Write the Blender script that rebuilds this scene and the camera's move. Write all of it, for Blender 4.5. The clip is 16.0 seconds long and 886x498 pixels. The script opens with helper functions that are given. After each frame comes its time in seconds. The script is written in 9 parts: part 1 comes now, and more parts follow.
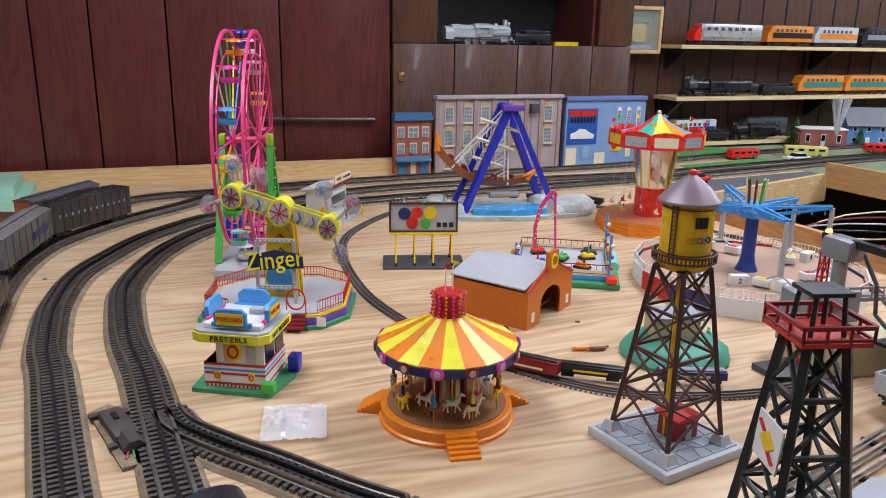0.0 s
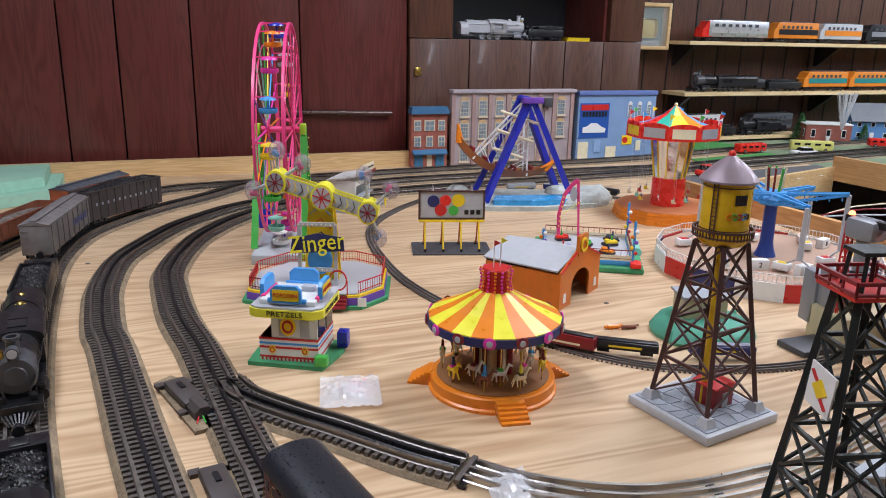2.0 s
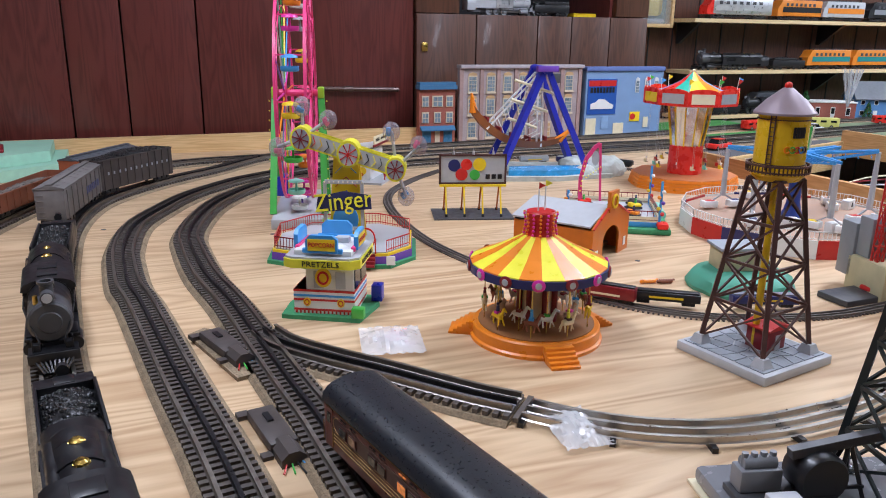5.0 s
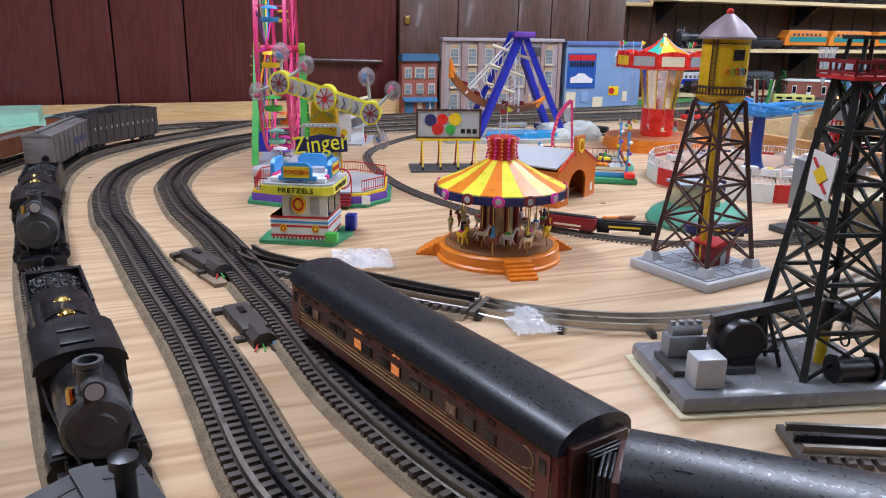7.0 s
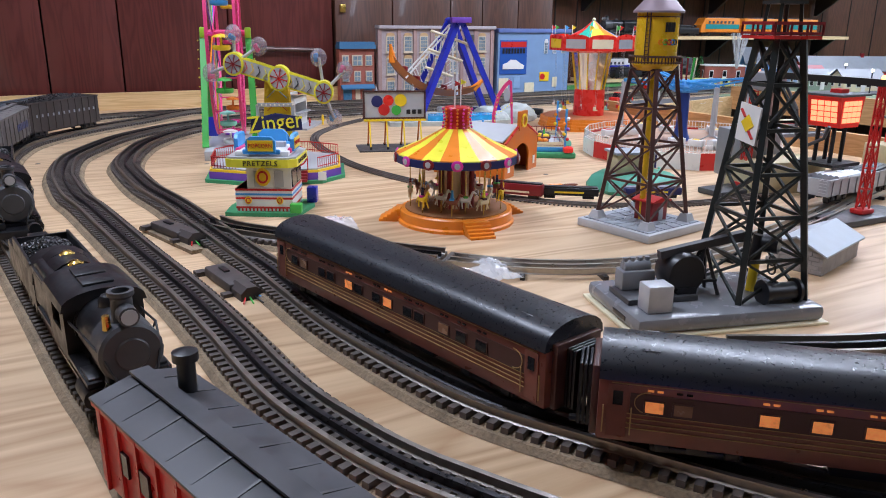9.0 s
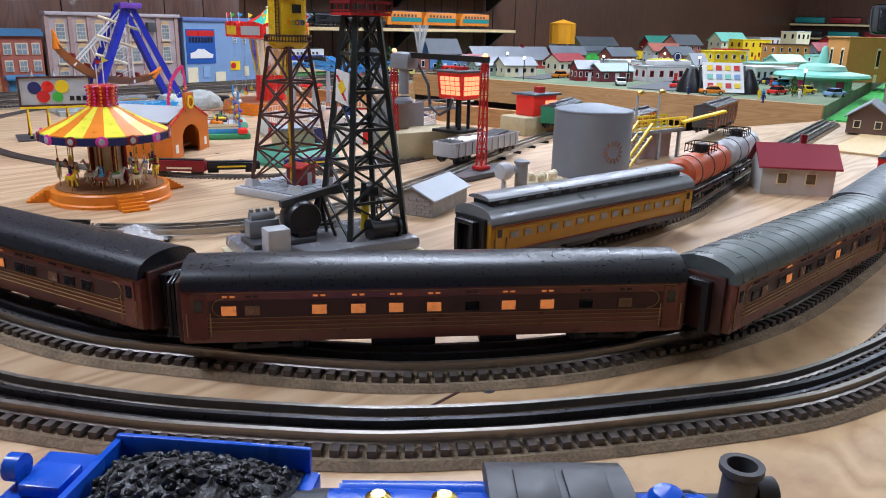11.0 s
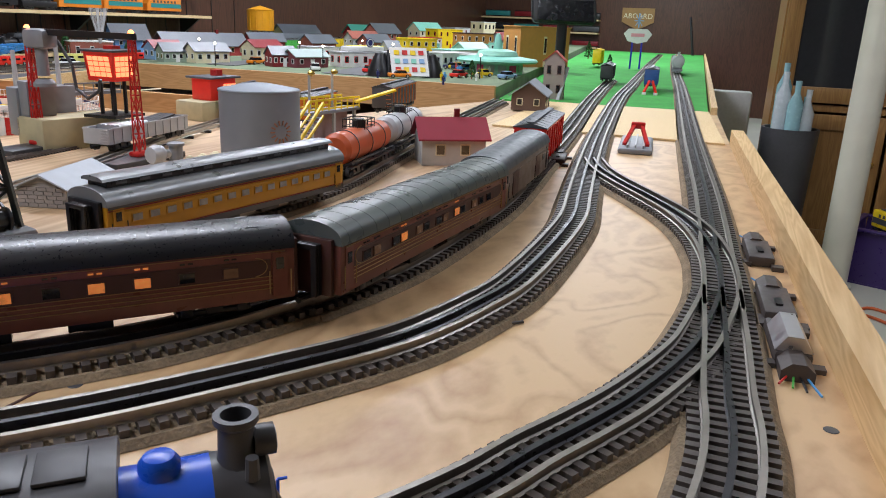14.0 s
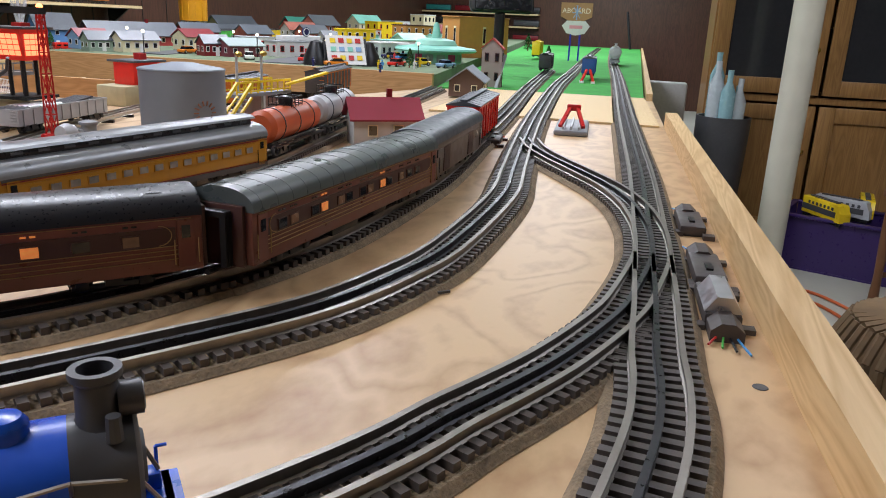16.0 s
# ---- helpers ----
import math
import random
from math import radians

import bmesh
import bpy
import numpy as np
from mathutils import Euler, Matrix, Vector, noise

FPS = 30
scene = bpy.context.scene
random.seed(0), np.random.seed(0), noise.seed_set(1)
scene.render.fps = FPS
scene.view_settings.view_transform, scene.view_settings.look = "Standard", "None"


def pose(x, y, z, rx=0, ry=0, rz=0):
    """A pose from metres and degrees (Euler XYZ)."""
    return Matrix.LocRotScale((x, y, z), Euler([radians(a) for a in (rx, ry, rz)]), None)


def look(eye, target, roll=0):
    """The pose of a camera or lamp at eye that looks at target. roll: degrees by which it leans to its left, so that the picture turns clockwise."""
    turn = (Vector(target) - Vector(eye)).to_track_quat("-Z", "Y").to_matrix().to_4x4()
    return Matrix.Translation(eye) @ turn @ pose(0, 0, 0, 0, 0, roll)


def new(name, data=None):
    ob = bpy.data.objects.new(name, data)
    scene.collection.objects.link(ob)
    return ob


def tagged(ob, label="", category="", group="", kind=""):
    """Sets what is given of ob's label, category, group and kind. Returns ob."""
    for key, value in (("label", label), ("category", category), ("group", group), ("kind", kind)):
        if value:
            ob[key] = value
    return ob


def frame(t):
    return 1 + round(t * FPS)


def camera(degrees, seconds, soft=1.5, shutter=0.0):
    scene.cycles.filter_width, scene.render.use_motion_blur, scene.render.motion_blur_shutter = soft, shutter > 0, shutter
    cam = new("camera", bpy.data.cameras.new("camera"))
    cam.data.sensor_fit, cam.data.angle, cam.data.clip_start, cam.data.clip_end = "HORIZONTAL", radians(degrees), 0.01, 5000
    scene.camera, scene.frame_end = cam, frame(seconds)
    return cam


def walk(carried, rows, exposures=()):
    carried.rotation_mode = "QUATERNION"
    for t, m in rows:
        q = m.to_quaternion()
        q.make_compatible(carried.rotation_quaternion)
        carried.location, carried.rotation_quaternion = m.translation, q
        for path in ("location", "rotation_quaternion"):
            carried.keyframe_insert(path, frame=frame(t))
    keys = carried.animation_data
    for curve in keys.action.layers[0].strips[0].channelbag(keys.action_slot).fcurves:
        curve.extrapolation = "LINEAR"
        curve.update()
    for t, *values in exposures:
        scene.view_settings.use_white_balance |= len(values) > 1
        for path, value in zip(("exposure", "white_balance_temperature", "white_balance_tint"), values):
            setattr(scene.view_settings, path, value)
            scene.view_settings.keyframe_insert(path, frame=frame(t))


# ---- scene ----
cam = camera(60.91, 16.0, soft=1.0)
PATH = [
    (0, (0.511, 0.135, 0.460), (1.190, 1.937, -0.077), 1.0),
    (0.5, (0.503, 0.135, 0.457), (1.180, 1.939, -0.080), 1.0),
    (1, (0.487, 0.131, 0.454), (1.164, 1.934, -0.085), 1.0),
    (1.5, (0.459, 0.117, 0.452), (1.139, 1.918, -0.088), 1.0),
    (2, (0.430, 0.105, 0.448), (1.116, 1.904, -0.093), 1.1),
    (2.5, (0.385, 0.093, 0.424), (1.075, 1.889, -0.121), 1.2),
    (3, (0.341, 0.106, 0.410), (1.035, 1.900, -0.139), 1.1),
    (5.5, (0.382, 0.136, 0.355), (1.093, 1.922, -0.198), 0.8),
    (6, (0.387, 0.109, 0.322), (1.102, 1.892, -0.237), 1.0),
    (6.5, (0.382, 0.081, 0.298), (1.100, 1.861, -0.264), 1.1),
    (7, (0.372, 0.047, 0.302), (1.102, 1.822, -0.261), 1.0),
    (7.5, (0.357, 0.035, 0.295), (1.109, 1.800, -0.270), 0.8),
    (8, (0.333, 0.037, 0.282), (1.113, 1.789, -0.286), 0.5),
    (10.5, (0.294, -0.126, 0.275), (1.566, 1.306, -0.299), 1.4),
    (11, (0.325, -0.160, 0.262), (1.763, 1.106, -0.312), 1.4),
    (11.5, (0.357, -0.204, 0.256), (1.929, 0.890, -0.321), 1.4),
    (12, (0.389, -0.223, 0.240), (2.062, 0.710, -0.333), 1.7),
    (12.5, (0.393, -0.235, 0.246), (2.124, 0.587, -0.328), 2.0),
    (13, (0.386, -0.237, 0.255), (2.148, 0.518, -0.317), 2.3),
    (13.5, (0.391, -0.234, 0.249), (2.170, 0.476, -0.323), 2.4),
    (14, (0.389, -0.240, 0.243), (2.183, 0.434, -0.331), 2.3),
    (14.5, (0.398, -0.249, 0.233), (2.205, 0.387, -0.342), 2.2),
    (15, (0.409, -0.252, 0.226), (2.229, 0.345, -0.349), 2.4),
    (15.5, (0.424, -0.254, 0.215), (2.255, 0.308, -0.362), 2.4),
    (16, (0.416, -0.252, 0.212), (2.254, 0.286, -0.364), 2.5),
]
walk(cam, [(t, look(eye, target, roll)) for t, eye, target, roll in PATH], exposures=[(0.0, 0.48, 6500, 10), (3.0, 0.53, 6450, 10), (5.5, 0.62, 6150, 11), (8.0, 0.70, 6050, 11), (10.5, 0.70, 6050, 10), (11.5, 0.64, 6200, 9), (12.5, 0.60, 6600, 9), (16.0, 0.58, 6700, 10)])

# ---- world and lamps ----
FLOOR_Z, CEIL_Z = -0.74, 1.62
world = bpy.data.worlds.new("world")
scene.world = world
world.use_nodes = True
world.node_tree.nodes["Background"].inputs[0].default_value = (0.9, 0.95, 1.0, 1)
world.node_tree.nodes["Background"].inputs[1].default_value = 0.25


def area_lamp(name, x, y, sx, sy, watts, color=(0.80, 0.85, 1.0)):
    lamp = bpy.data.lights.new(name, "AREA")
    lamp.shape, lamp.size, lamp.size_y, lamp.energy, lamp.color = "RECTANGLE", sx, sy, watts, color
    ob = new(name, lamp)
    ob.matrix_world = pose(x, y, CEIL_Z - 0.06)
    return ob


# Overhead lamps are out of view; places and powers chosen to brighten dim areas
for lx, ly, power in ((0.1, 1.1, 20), (1.95, 1.35, 25), (2.3, -1.0, 16), (4.0, 1.7, 36), (6.5, 0.8, 36), (8.8, 0.9, 36)):
    area_lamp("unseen_ceiling_lamp", lx, ly, 0.3, 1.2, power)
scene.view_settings.exposure = 0.35


# ---- materials ----
MATS = {}


def nodes_of(name):
    m = bpy.data.materials.new(name)
    m.use_nodes = True
    nt = m.node_tree
    return m, nt, nt.nodes["Principled BSDF"]


def mat(name, rgb, rough=0.5, metal=0.0, vary=0.12, scale=60.0, bump=0.0, emit=0.0, coat=0.0, alpha=1.0, trans=0.0):
    """Paint, plastic or metal with two scales of tone and fine relief."""
    if name in MATS:
        return MATS[name]
    m, nt, b = nodes_of(name)
    tc = nt.nodes.new("ShaderNodeTexCoord")
    n1 = nt.nodes.new("ShaderNodeTexNoise")
    n1.inputs["Scale"].default_value, n1.inputs["Detail"].default_value = scale, 5
    n2 = nt.nodes.new("ShaderNodeTexNoise")
    n2.inputs["Scale"].default_value, n2.inputs["Detail"].default_value = scale * 0.13, 3
    add = nt.nodes.new("ShaderNodeMath")
    add.operation = "ADD"
    ramp = nt.nodes.new("ShaderNodeMapRange")
    ramp.inputs[1].default_value, ramp.inputs[2].default_value = 0.6, 1.4
    ramp.inputs[3].default_value, ramp.inputs[4].default_value = 1 - vary, 1 + vary
    mul = nt.nodes.new("ShaderNodeVectorMath")
    mul.operation = "SCALE"
    mul.inputs[0].default_value = rgb
    nt.links.new(tc.outputs["Object"], n1.inputs["Vector"])
    nt.links.new(tc.outputs["Object"], n2.inputs["Vector"])
    nt.links.new(n1.outputs[0], add.inputs[0])
    nt.links.new(n2.outputs[0], add.inputs[1])
    nt.links.new(add.outputs[0], ramp.inputs[0])
    nt.links.new(ramp.outputs[0], mul.inputs["Scale"])
    nt.links.new(mul.outputs[0], b.inputs["Base Color"])
    rr = nt.nodes.new("ShaderNodeMapRange")
    rr.inputs[1].default_value, rr.inputs[2].default_value = 0.3, 0.7
    rr.inputs[3].default_value, rr.inputs[4].default_value = max(rough - 0.1, 0.03), min(rough + 0.1, 1)
    nt.links.new(n1.outputs[0], rr.inputs[0])
    nt.links.new(rr.outputs[0], b.inputs["Roughness"])
    b.inputs["Metallic"].default_value = metal
    b.inputs["Coat Weight"].default_value = coat
    if alpha < 1:
        b.inputs["Alpha"].default_value = alpha
    if trans > 0:
        b.inputs["Transmission Weight"].default_value = trans
    if emit > 0:
        b.inputs["Emission Color"].default_value = (*rgb, 1)
        b.inputs["Emission Strength"].default_value = emit
    if bump > 0:
        bp = nt.nodes.new("ShaderNodeBump")
        bp.inputs["Strength"].default_value, bp.inputs["Distance"].default_value = bump, 0.002
        nt.links.new(n1.outputs[0], bp.inputs["Height"])
        nt.links.new(bp.outputs[0], b.inputs["Normal"])
    MATS[name] = m
    return m


def wood(name, dark, light, stretch, turn=0.0, rough=0.5, waves=1.0, coat=0.0, blotch=0.25, bump=0.15, distort=2.0):
    """Sawn or peeled wood: long streaks, cathedral waves and blotches."""
    m, nt, b = nodes_of(name)
    N = nt.nodes.new
    tc, mp = N("ShaderNodeTexCoord"), N("ShaderNodeMapping")
    mp.inputs["Rotation"].default_value = (0, 0, radians(turn))
    mp.inputs["Scale"].default_value = stretch
    nt.links.new(tc.outputs["Object"], mp.inputs[0])
    n0 = N("ShaderNodeTexNoise")
    n0.inputs["Scale"].default_value, n0.inputs["Detail"].default_value, n0.inputs["Distortion"].default_value = 1.3, 2, 0.6
    nt.links.new(mp.outputs[0], n0.inputs["Vector"])
    band = N("ShaderNodeMath")
    band.operation = "MULTIPLY"
    band.inputs[1].default_value = 9.0 * waves
    nt.links.new(n0.outputs[0], band.inputs[0])
    frac = N("ShaderNodeMath")
    frac.operation = "PINGPONG"
    frac.inputs[1].default_value = 0.5
    nt.links.new(band.outputs[0], frac.inputs[0])
    fine = N("ShaderNodeTexNoise")
    fine.inputs["Scale"].default_value, fine.inputs["Detail"].default_value = 14, 6
    nt.links.new(mp.outputs[0], fine.inputs["Vector"])
    big = N("ShaderNodeTexNoise")
    big.inputs["Scale"].default_value, big.inputs["Detail"].default_value = 3.0, 3
    nt.links.new(tc.outputs["Object"], big.inputs["Vector"])
    s1 = N("ShaderNodeMath")
    s1.operation = "MULTIPLY_ADD"
    s1.inputs[1].default_value = 0.9
    nt.links.new(frac.outputs[0], s1.inputs[0])
    s2 = N("ShaderNodeMath")
    s2.operation = "MULTIPLY_ADD"
    s2.inputs[1].default_value, s2.inputs[2].default_value = 0.55, -0.1
    nt.links.new(fine.outputs[0], s2.inputs[0])
    nt.links.new(s2.outputs[0], s1.inputs[2])
    s3 = N("ShaderNodeMath")
    s3.operation = "MULTIPLY_ADD"
    s3.inputs[1].default_value = blotch
    nt.links.new(big.outputs[0], s3.inputs[0])
    nt.links.new(s1.outputs[0], s3.inputs[2])
    ramp = N("ShaderNodeValToRGB")
    ramp.color_ramp.elements[0].position, ramp.color_ramp.elements[0].color = 0.12, (*dark, 1)
    ramp.color_ramp.elements[1].position, ramp.color_ramp.elements[1].color = 0.75, (*light, 1)
    nt.links.new(s3.outputs[0], ramp.inputs[0])
    nt.links.new(ramp.outputs[0], b.inputs["Base Color"])
    b.inputs["Roughness"].default_value = rough
    b.inputs["Coat Weight"].default_value = coat
    bp = N("ShaderNodeBump")
    bp.inputs["Strength"].default_value, bp.inputs["Distance"].default_value = bump, 0.001
    nt.links.new(fine.outputs[0], bp.inputs["Height"])
    nt.links.new(bp.outputs[0], b.inputs["Normal"])
    MATS[name] = m
    return m


PLY = wood("plywood", (0.36, 0.20, 0.095), (0.64, 0.46, 0.28), (0.8, 8.0, 1), -18, 0.45, 1.15, 0.0, 0.36)
PLY_B = wood("patched_plywood", (0.40, 0.225, 0.108), (0.64, 0.435, 0.235), (4.2, 7.0, 1), 40, 0.40, 0.7, 0.0, 0.42)
PINE = wood("pine_board", (0.55, 0.33, 0.13), (0.75, 0.52, 0.26), (1.5, 22.0, 22.0), 0, 0.5, 1.2)
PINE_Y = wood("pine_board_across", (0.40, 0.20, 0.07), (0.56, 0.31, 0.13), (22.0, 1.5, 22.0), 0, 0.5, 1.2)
OSB = wood("strand_board", (0.60, 0.40, 0.18), (0.82, 0.62, 0.34), (9.0, 30.0, 1), 20, 0.6, 2.4)
PANEL = wood("dark_wall_panel", (0.055, 0.012, 0.010), (0.125, 0.030, 0.025), (14.0, 14.0, 1.2), 0, 0.3, 1.0, 0.15, 0.5)
CABWOOD = wood("brown_cabinet_wood", (0.042, 0.016, 0.010), (0.105, 0.042, 0.024), (16.0, 16.0, 1.4), 0, 0.4, 1.0, 0.1, 0.4)
OAK = wood("oak_cabinet", (0.24, 0.12, 0.035), (0.38, 0.20, 0.065), (18.0, 18.0, 1.4), 0, 0.4, 1.0, 0.2)
SHELFWOOD = wood("shelf_pine", (0.60, 0.42, 0.2), (0.78, 0.6, 0.34), (1.2, 20.0, 20.0), 0, 0.5)
STEEL = mat("rail_steel", (0.30, 0.275, 0.245), 0.42, 1.0, 0.2, 200)
BLACKRAIL = mat("blackened_rail", (0.05, 0.05, 0.055), 0.35, 0.8, 0.2, 200)
NICKEL = mat("tin_rail", (0.42, 0.40, 0.37), 0.36, 1.0, 0.15, 150)
TIE = mat("dark_plastic_tie", (0.088, 0.073, 0.064), 0.5, 0, 0.3, 120, 0.2)
CORK = mat("cork_roadbed", (0.25, 0.185, 0.115), 0.95, 0, 0.45, 350, 0.8)
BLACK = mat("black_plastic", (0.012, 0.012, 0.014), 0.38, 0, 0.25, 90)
BLACKSAT = mat("satin_black_roof", (0.017, 0.019, 0.024), 0.34, 0, 0.15, 420)
GREYROOF = mat("grey_roof", (0.09, 0.10, 0.115), 0.42, 0, 0.2, 90, 0.05)
DKGREY = mat("dark_grey", (0.06, 0.06, 0.065), 0.45, 0, 0.2, 90)
GREY = mat("grey_plastic", (0.23, 0.24, 0.26), 0.4, 0, 0.1, 80)
LGREY = mat("light_grey_plastic", (0.45, 0.46, 0.48), 0.4, 0, 0.1, 80)
SILVER = mat("silver_metal", (0.62, 0.62, 0.64), 0.35, 0.9, 0.12, 90)
TUSCAN = mat("tuscan_red", (0.205, 0.066, 0.046), 0.35, 0, 0.2, 70)
TUSCANDK = mat("dark_tuscan", (0.082, 0.033, 0.026), 0.4, 0, 0.2, 70)
GOLD = mat("gold_stripe", (0.42, 0.26, 0.10), 0.45)
WARMWIN = mat("lit_window", (0.85, 0.27, 0.07), 0.5, 0, 0.95, 170, emit=0.26)
DIMWIN = mat("dim_window", (0.30, 0.17, 0.10), 0.25, 0, 0.5, 120)
DARKWIN = mat("dark_glass", (0.012, 0.013, 0.016), 0.08)
RED = mat("red_plastic", (0.55, 0.022, 0.02), 0.35)
DKRED = mat("dark_red", (0.22, 0.012, 0.018), 0.4)
BRIGHTRED = mat("bright_red", (0.75, 0.03, 0.02), 0.3)
ORANGE = mat("orange_plastic", (0.80, 0.23, 0.012), 0.35)
DORANGE = mat("deep_orange", (0.60, 0.15, 0.008), 0.4)
YELLOW = mat("yellow_plastic", (0.86, 0.60, 0.02), 0.35)
LEMON = mat("lemon", (0.85, 0.78, 0.05), 0.35)
WTYELLOW = mat("tank_yellow", (0.68, 0.42, 0.012), 0.3)
CREAM = mat("cream", (0.78, 0.70, 0.48), 0.45)
WHITE = mat("white_plastic", (0.78, 0.78, 0.76), 0.35, 0, 0.05)
CLEARISH = mat("clear_plastic", (0.85, 0.85, 0.87), 0.15, alpha=0.35)
BLUE = mat("blue_plastic", (0.018, 0.03, 0.42), 0.35)
ENGBLUE = mat("engine_blue", (0.012, 0.10, 0.62), 0.3)
SKYBLUE = mat("sky_blue", (0.06, 0.32, 0.70), 0.4)
PALEBLUE = mat("pale_blue", (0.25, 0.40, 0.62), 0.6)
NAVY = mat("navy", (0.02, 0.025, 0.12), 0.4)
GREEN = mat("green_plastic", (0.06, 0.42, 0.06), 0.4)
LIMEG = mat("lime", (0.35, 0.62, 0.04), 0.4)
GRASSG = mat("base_green", (0.05, 0.28, 0.12), 0.7, 0, 0.3, 120, 0.4)
TEAL = mat("teal_plastic", (0.25, 0.62, 0.50), 0.4)
MINT = mat("mint", (0.33, 0.58, 0.44), 0.6)
PINK = mat("pink_plastic", (0.80, 0.06, 0.22), 0.35)
MAGENTA = mat("magenta", (0.75, 0.04, 0.38), 0.35)
PURPLE = mat("purple", (0.16, 0.06, 0.42), 0.4)
BROWN = mat("rust_brown_steel", (0.075, 0.032, 0.028), 0.5, 0, 0.2)
WOODBR = mat("boxcar_brown", (0.22, 0.07, 0.035), 0.6, 0, 0.3)
WEATHER = mat("weathered_grey_car", (0.16, 0.145, 0.14), 0.7, 0, 0.35, 60)
HOPPER = mat("hopper_grey", (0.055, 0.042, 0.038), 0.6, 0, 0.35, 60)
COAL = mat("coal", (0.012, 0.012, 0.013), 0.35, 0, 0.5, 300, 0.6)
DERGREEN = mat("derrick_black_green", (0.016, 0.022, 0.022), 0.4)
TANKGREY = mat("tank_grey_blue", (0.20, 0.23, 0.27), 0.5, 0, 0.12, 25)
TANCON = mat("tan_concrete", (0.50, 0.44, 0.27), 0.7, 0, 0.15)
BRICK = mat("brick_red", (0.33, 0.10, 0.07), 0.8, 0, 0.25, 200, 0.3)
GREYBRICK = mat("mauve_brick", (0.40, 0.33, 0.33), 0.8, 0, 0.2, 200, 0.3)
STONE = mat("stone_grey", (0.30, 0.32, 0.35), 0.75, 0, 0.2, 60, 0.4)
FLOORM = mat("painted_concrete_floor", (0.55, 0.54, 0.47), 0.55, 0, 0.12, 4)
CEILM = mat("white_ceiling", (0.72, 0.71, 0.68), 0.9, 0, 0.05, 20)
WALLM = mat("plain_wall", (0.30, 0.24, 0.18), 0.8, 0, 0.1, 5)
GLASS = mat("clear_pane", (0.9, 0.95, 0.95), 0.03, trans=1.0)
CHROME = mat("chrome", (0.75, 0.75, 0.77), 0.12, 1.0)
BRASS = mat("brass", (0.55, 0.38, 0.10), 0.3, 1.0)
SKIN = mat("figure_paint", (0.55, 0.35, 0.24), 0.6)
FIELD = mat("green_field", (0.06, 0.26, 0.06), 0.95, 0, 0.35, 250, 0.6)
WATER = mat("painted_water", (0.03, 0.30, 0.62), 0.2, 0, 0.35, 60, 0.3)
ROCK = mat("painted_rock", (0.42, 0.45, 0.42), 0.9, 0, 0.35, 60, 0.5)


# ---- mesh tools ----
def box(bm, x, y, z, sx, sy, sz, rz=0.0, bev=0.0, ry=0.0, rx=0.0):
    """A block on its base centre (x, y, z)."""
    m = pose(x, y, z + sz / 2, rx, ry, rz) @ Matrix.Diagonal((sx, sy, sz, 1))
    r = bmesh.ops.create_cube(bm, size=1, matrix=m)
    if bev > 0:
        es = list({e for v in r["verts"] for e in v.link_edges})
        bmesh.ops.bevel(bm, geom=es, offset=bev, segments=2, affect="EDGES", profile=0.5)
    return bm


def beam(bm, p, q, w, d=None):
    """A square bar from p to q."""
    p, q = Vector(p), Vector(q)
    v = q - p
    m = Matrix.Translation((p + q) / 2) @ v.to_track_quat("Z", "Y").to_matrix().to_4x4() @ Matrix.Diagonal((w, d or w, v.length, 1))
    bmesh.ops.create_cube(bm, size=1, matrix=m)
    return bm


def rod(bm, p, q, r, r2=None, seg=10):
    """A round bar or cone from p to q."""
    p, q = Vector(p), Vector(q)
    v = q - p
    m = Matrix.Translation((p + q) / 2) @ v.to_track_quat("Z", "Y").to_matrix().to_4x4()
    bmesh.ops.create_cone(bm, cap_ends=True, segments=seg, radius1=r, radius2=r if r2 is None else r2, depth=v.length, matrix=m)
    return bm


def lathe(bm, prof, seg=24, m=None, closed=False):
    """Turn a profile of (radius, height) round z."""
    m = m or Matrix.Identity(4)
    rings = []
    for r, z in prof:
        if r < 1e-6:
            rings.append([bm.verts.new(m @ Vector((0, 0, z)))])
        else:
            rings.append([bm.verts.new(m @ Vector((r * math.cos(2 * math.pi * i / seg), r * math.sin(2 * math.pi * i / seg), z))) for i in range(seg)])
    for a, b in zip(rings, rings[1:]):
        for i in range(seg):
            j = (i + 1) % seg
            if len(a) == 1 and len(b) > 1:
                bm.faces.new((a[0], b[j], b[i]))
            elif len(b) == 1 and len(a) > 1:
                bm.faces.new((a[i], a[j], b[0]))
            elif len(a) > 1:
                bm.faces.new((a[i], a[j], b[j], b[i]))
    return bm


def prism(bm, poly, z0, z1, m=None):
    """A flat outline drawn up from z0 to z1."""
    m = m or Matrix.Identity(4)
    lo = [bm.verts.new(m @ Vector((x, y, z0))) for x, y in poly]
    hi = [bm.verts.new(m @ Vector((x, y, z1))) for x, y in poly]
    bm.faces.new(hi)
    bm.faces.new(lo[::-1])
    n = len(poly)
    for i in range(n):
        j = (i + 1) % n
        bm.faces.new((lo[i], lo[j], hi[j], hi[i]))
    return bm


ALONG_X = Matrix(((0, 0, 1, 0), (1, 0, 0, 0), (0, 1, 0, 0), (0, 0, 0, 1)))
ALONG_Y = Matrix(((1, 0, 0, 0), (0, 0, -1, 0), (0, 1, 0, 0), (0, 0, 0, 1)))


def ball(bm, x, y, z, r, seg=10, sz=1.0):
    bmesh.ops.create_uvsphere(bm, u_segments=seg, v_segments=max(seg // 2, 4), radius=r, matrix=pose(x, y, z) @ Matrix.Diagonal((1, 1, sz, 1)))
    return bm


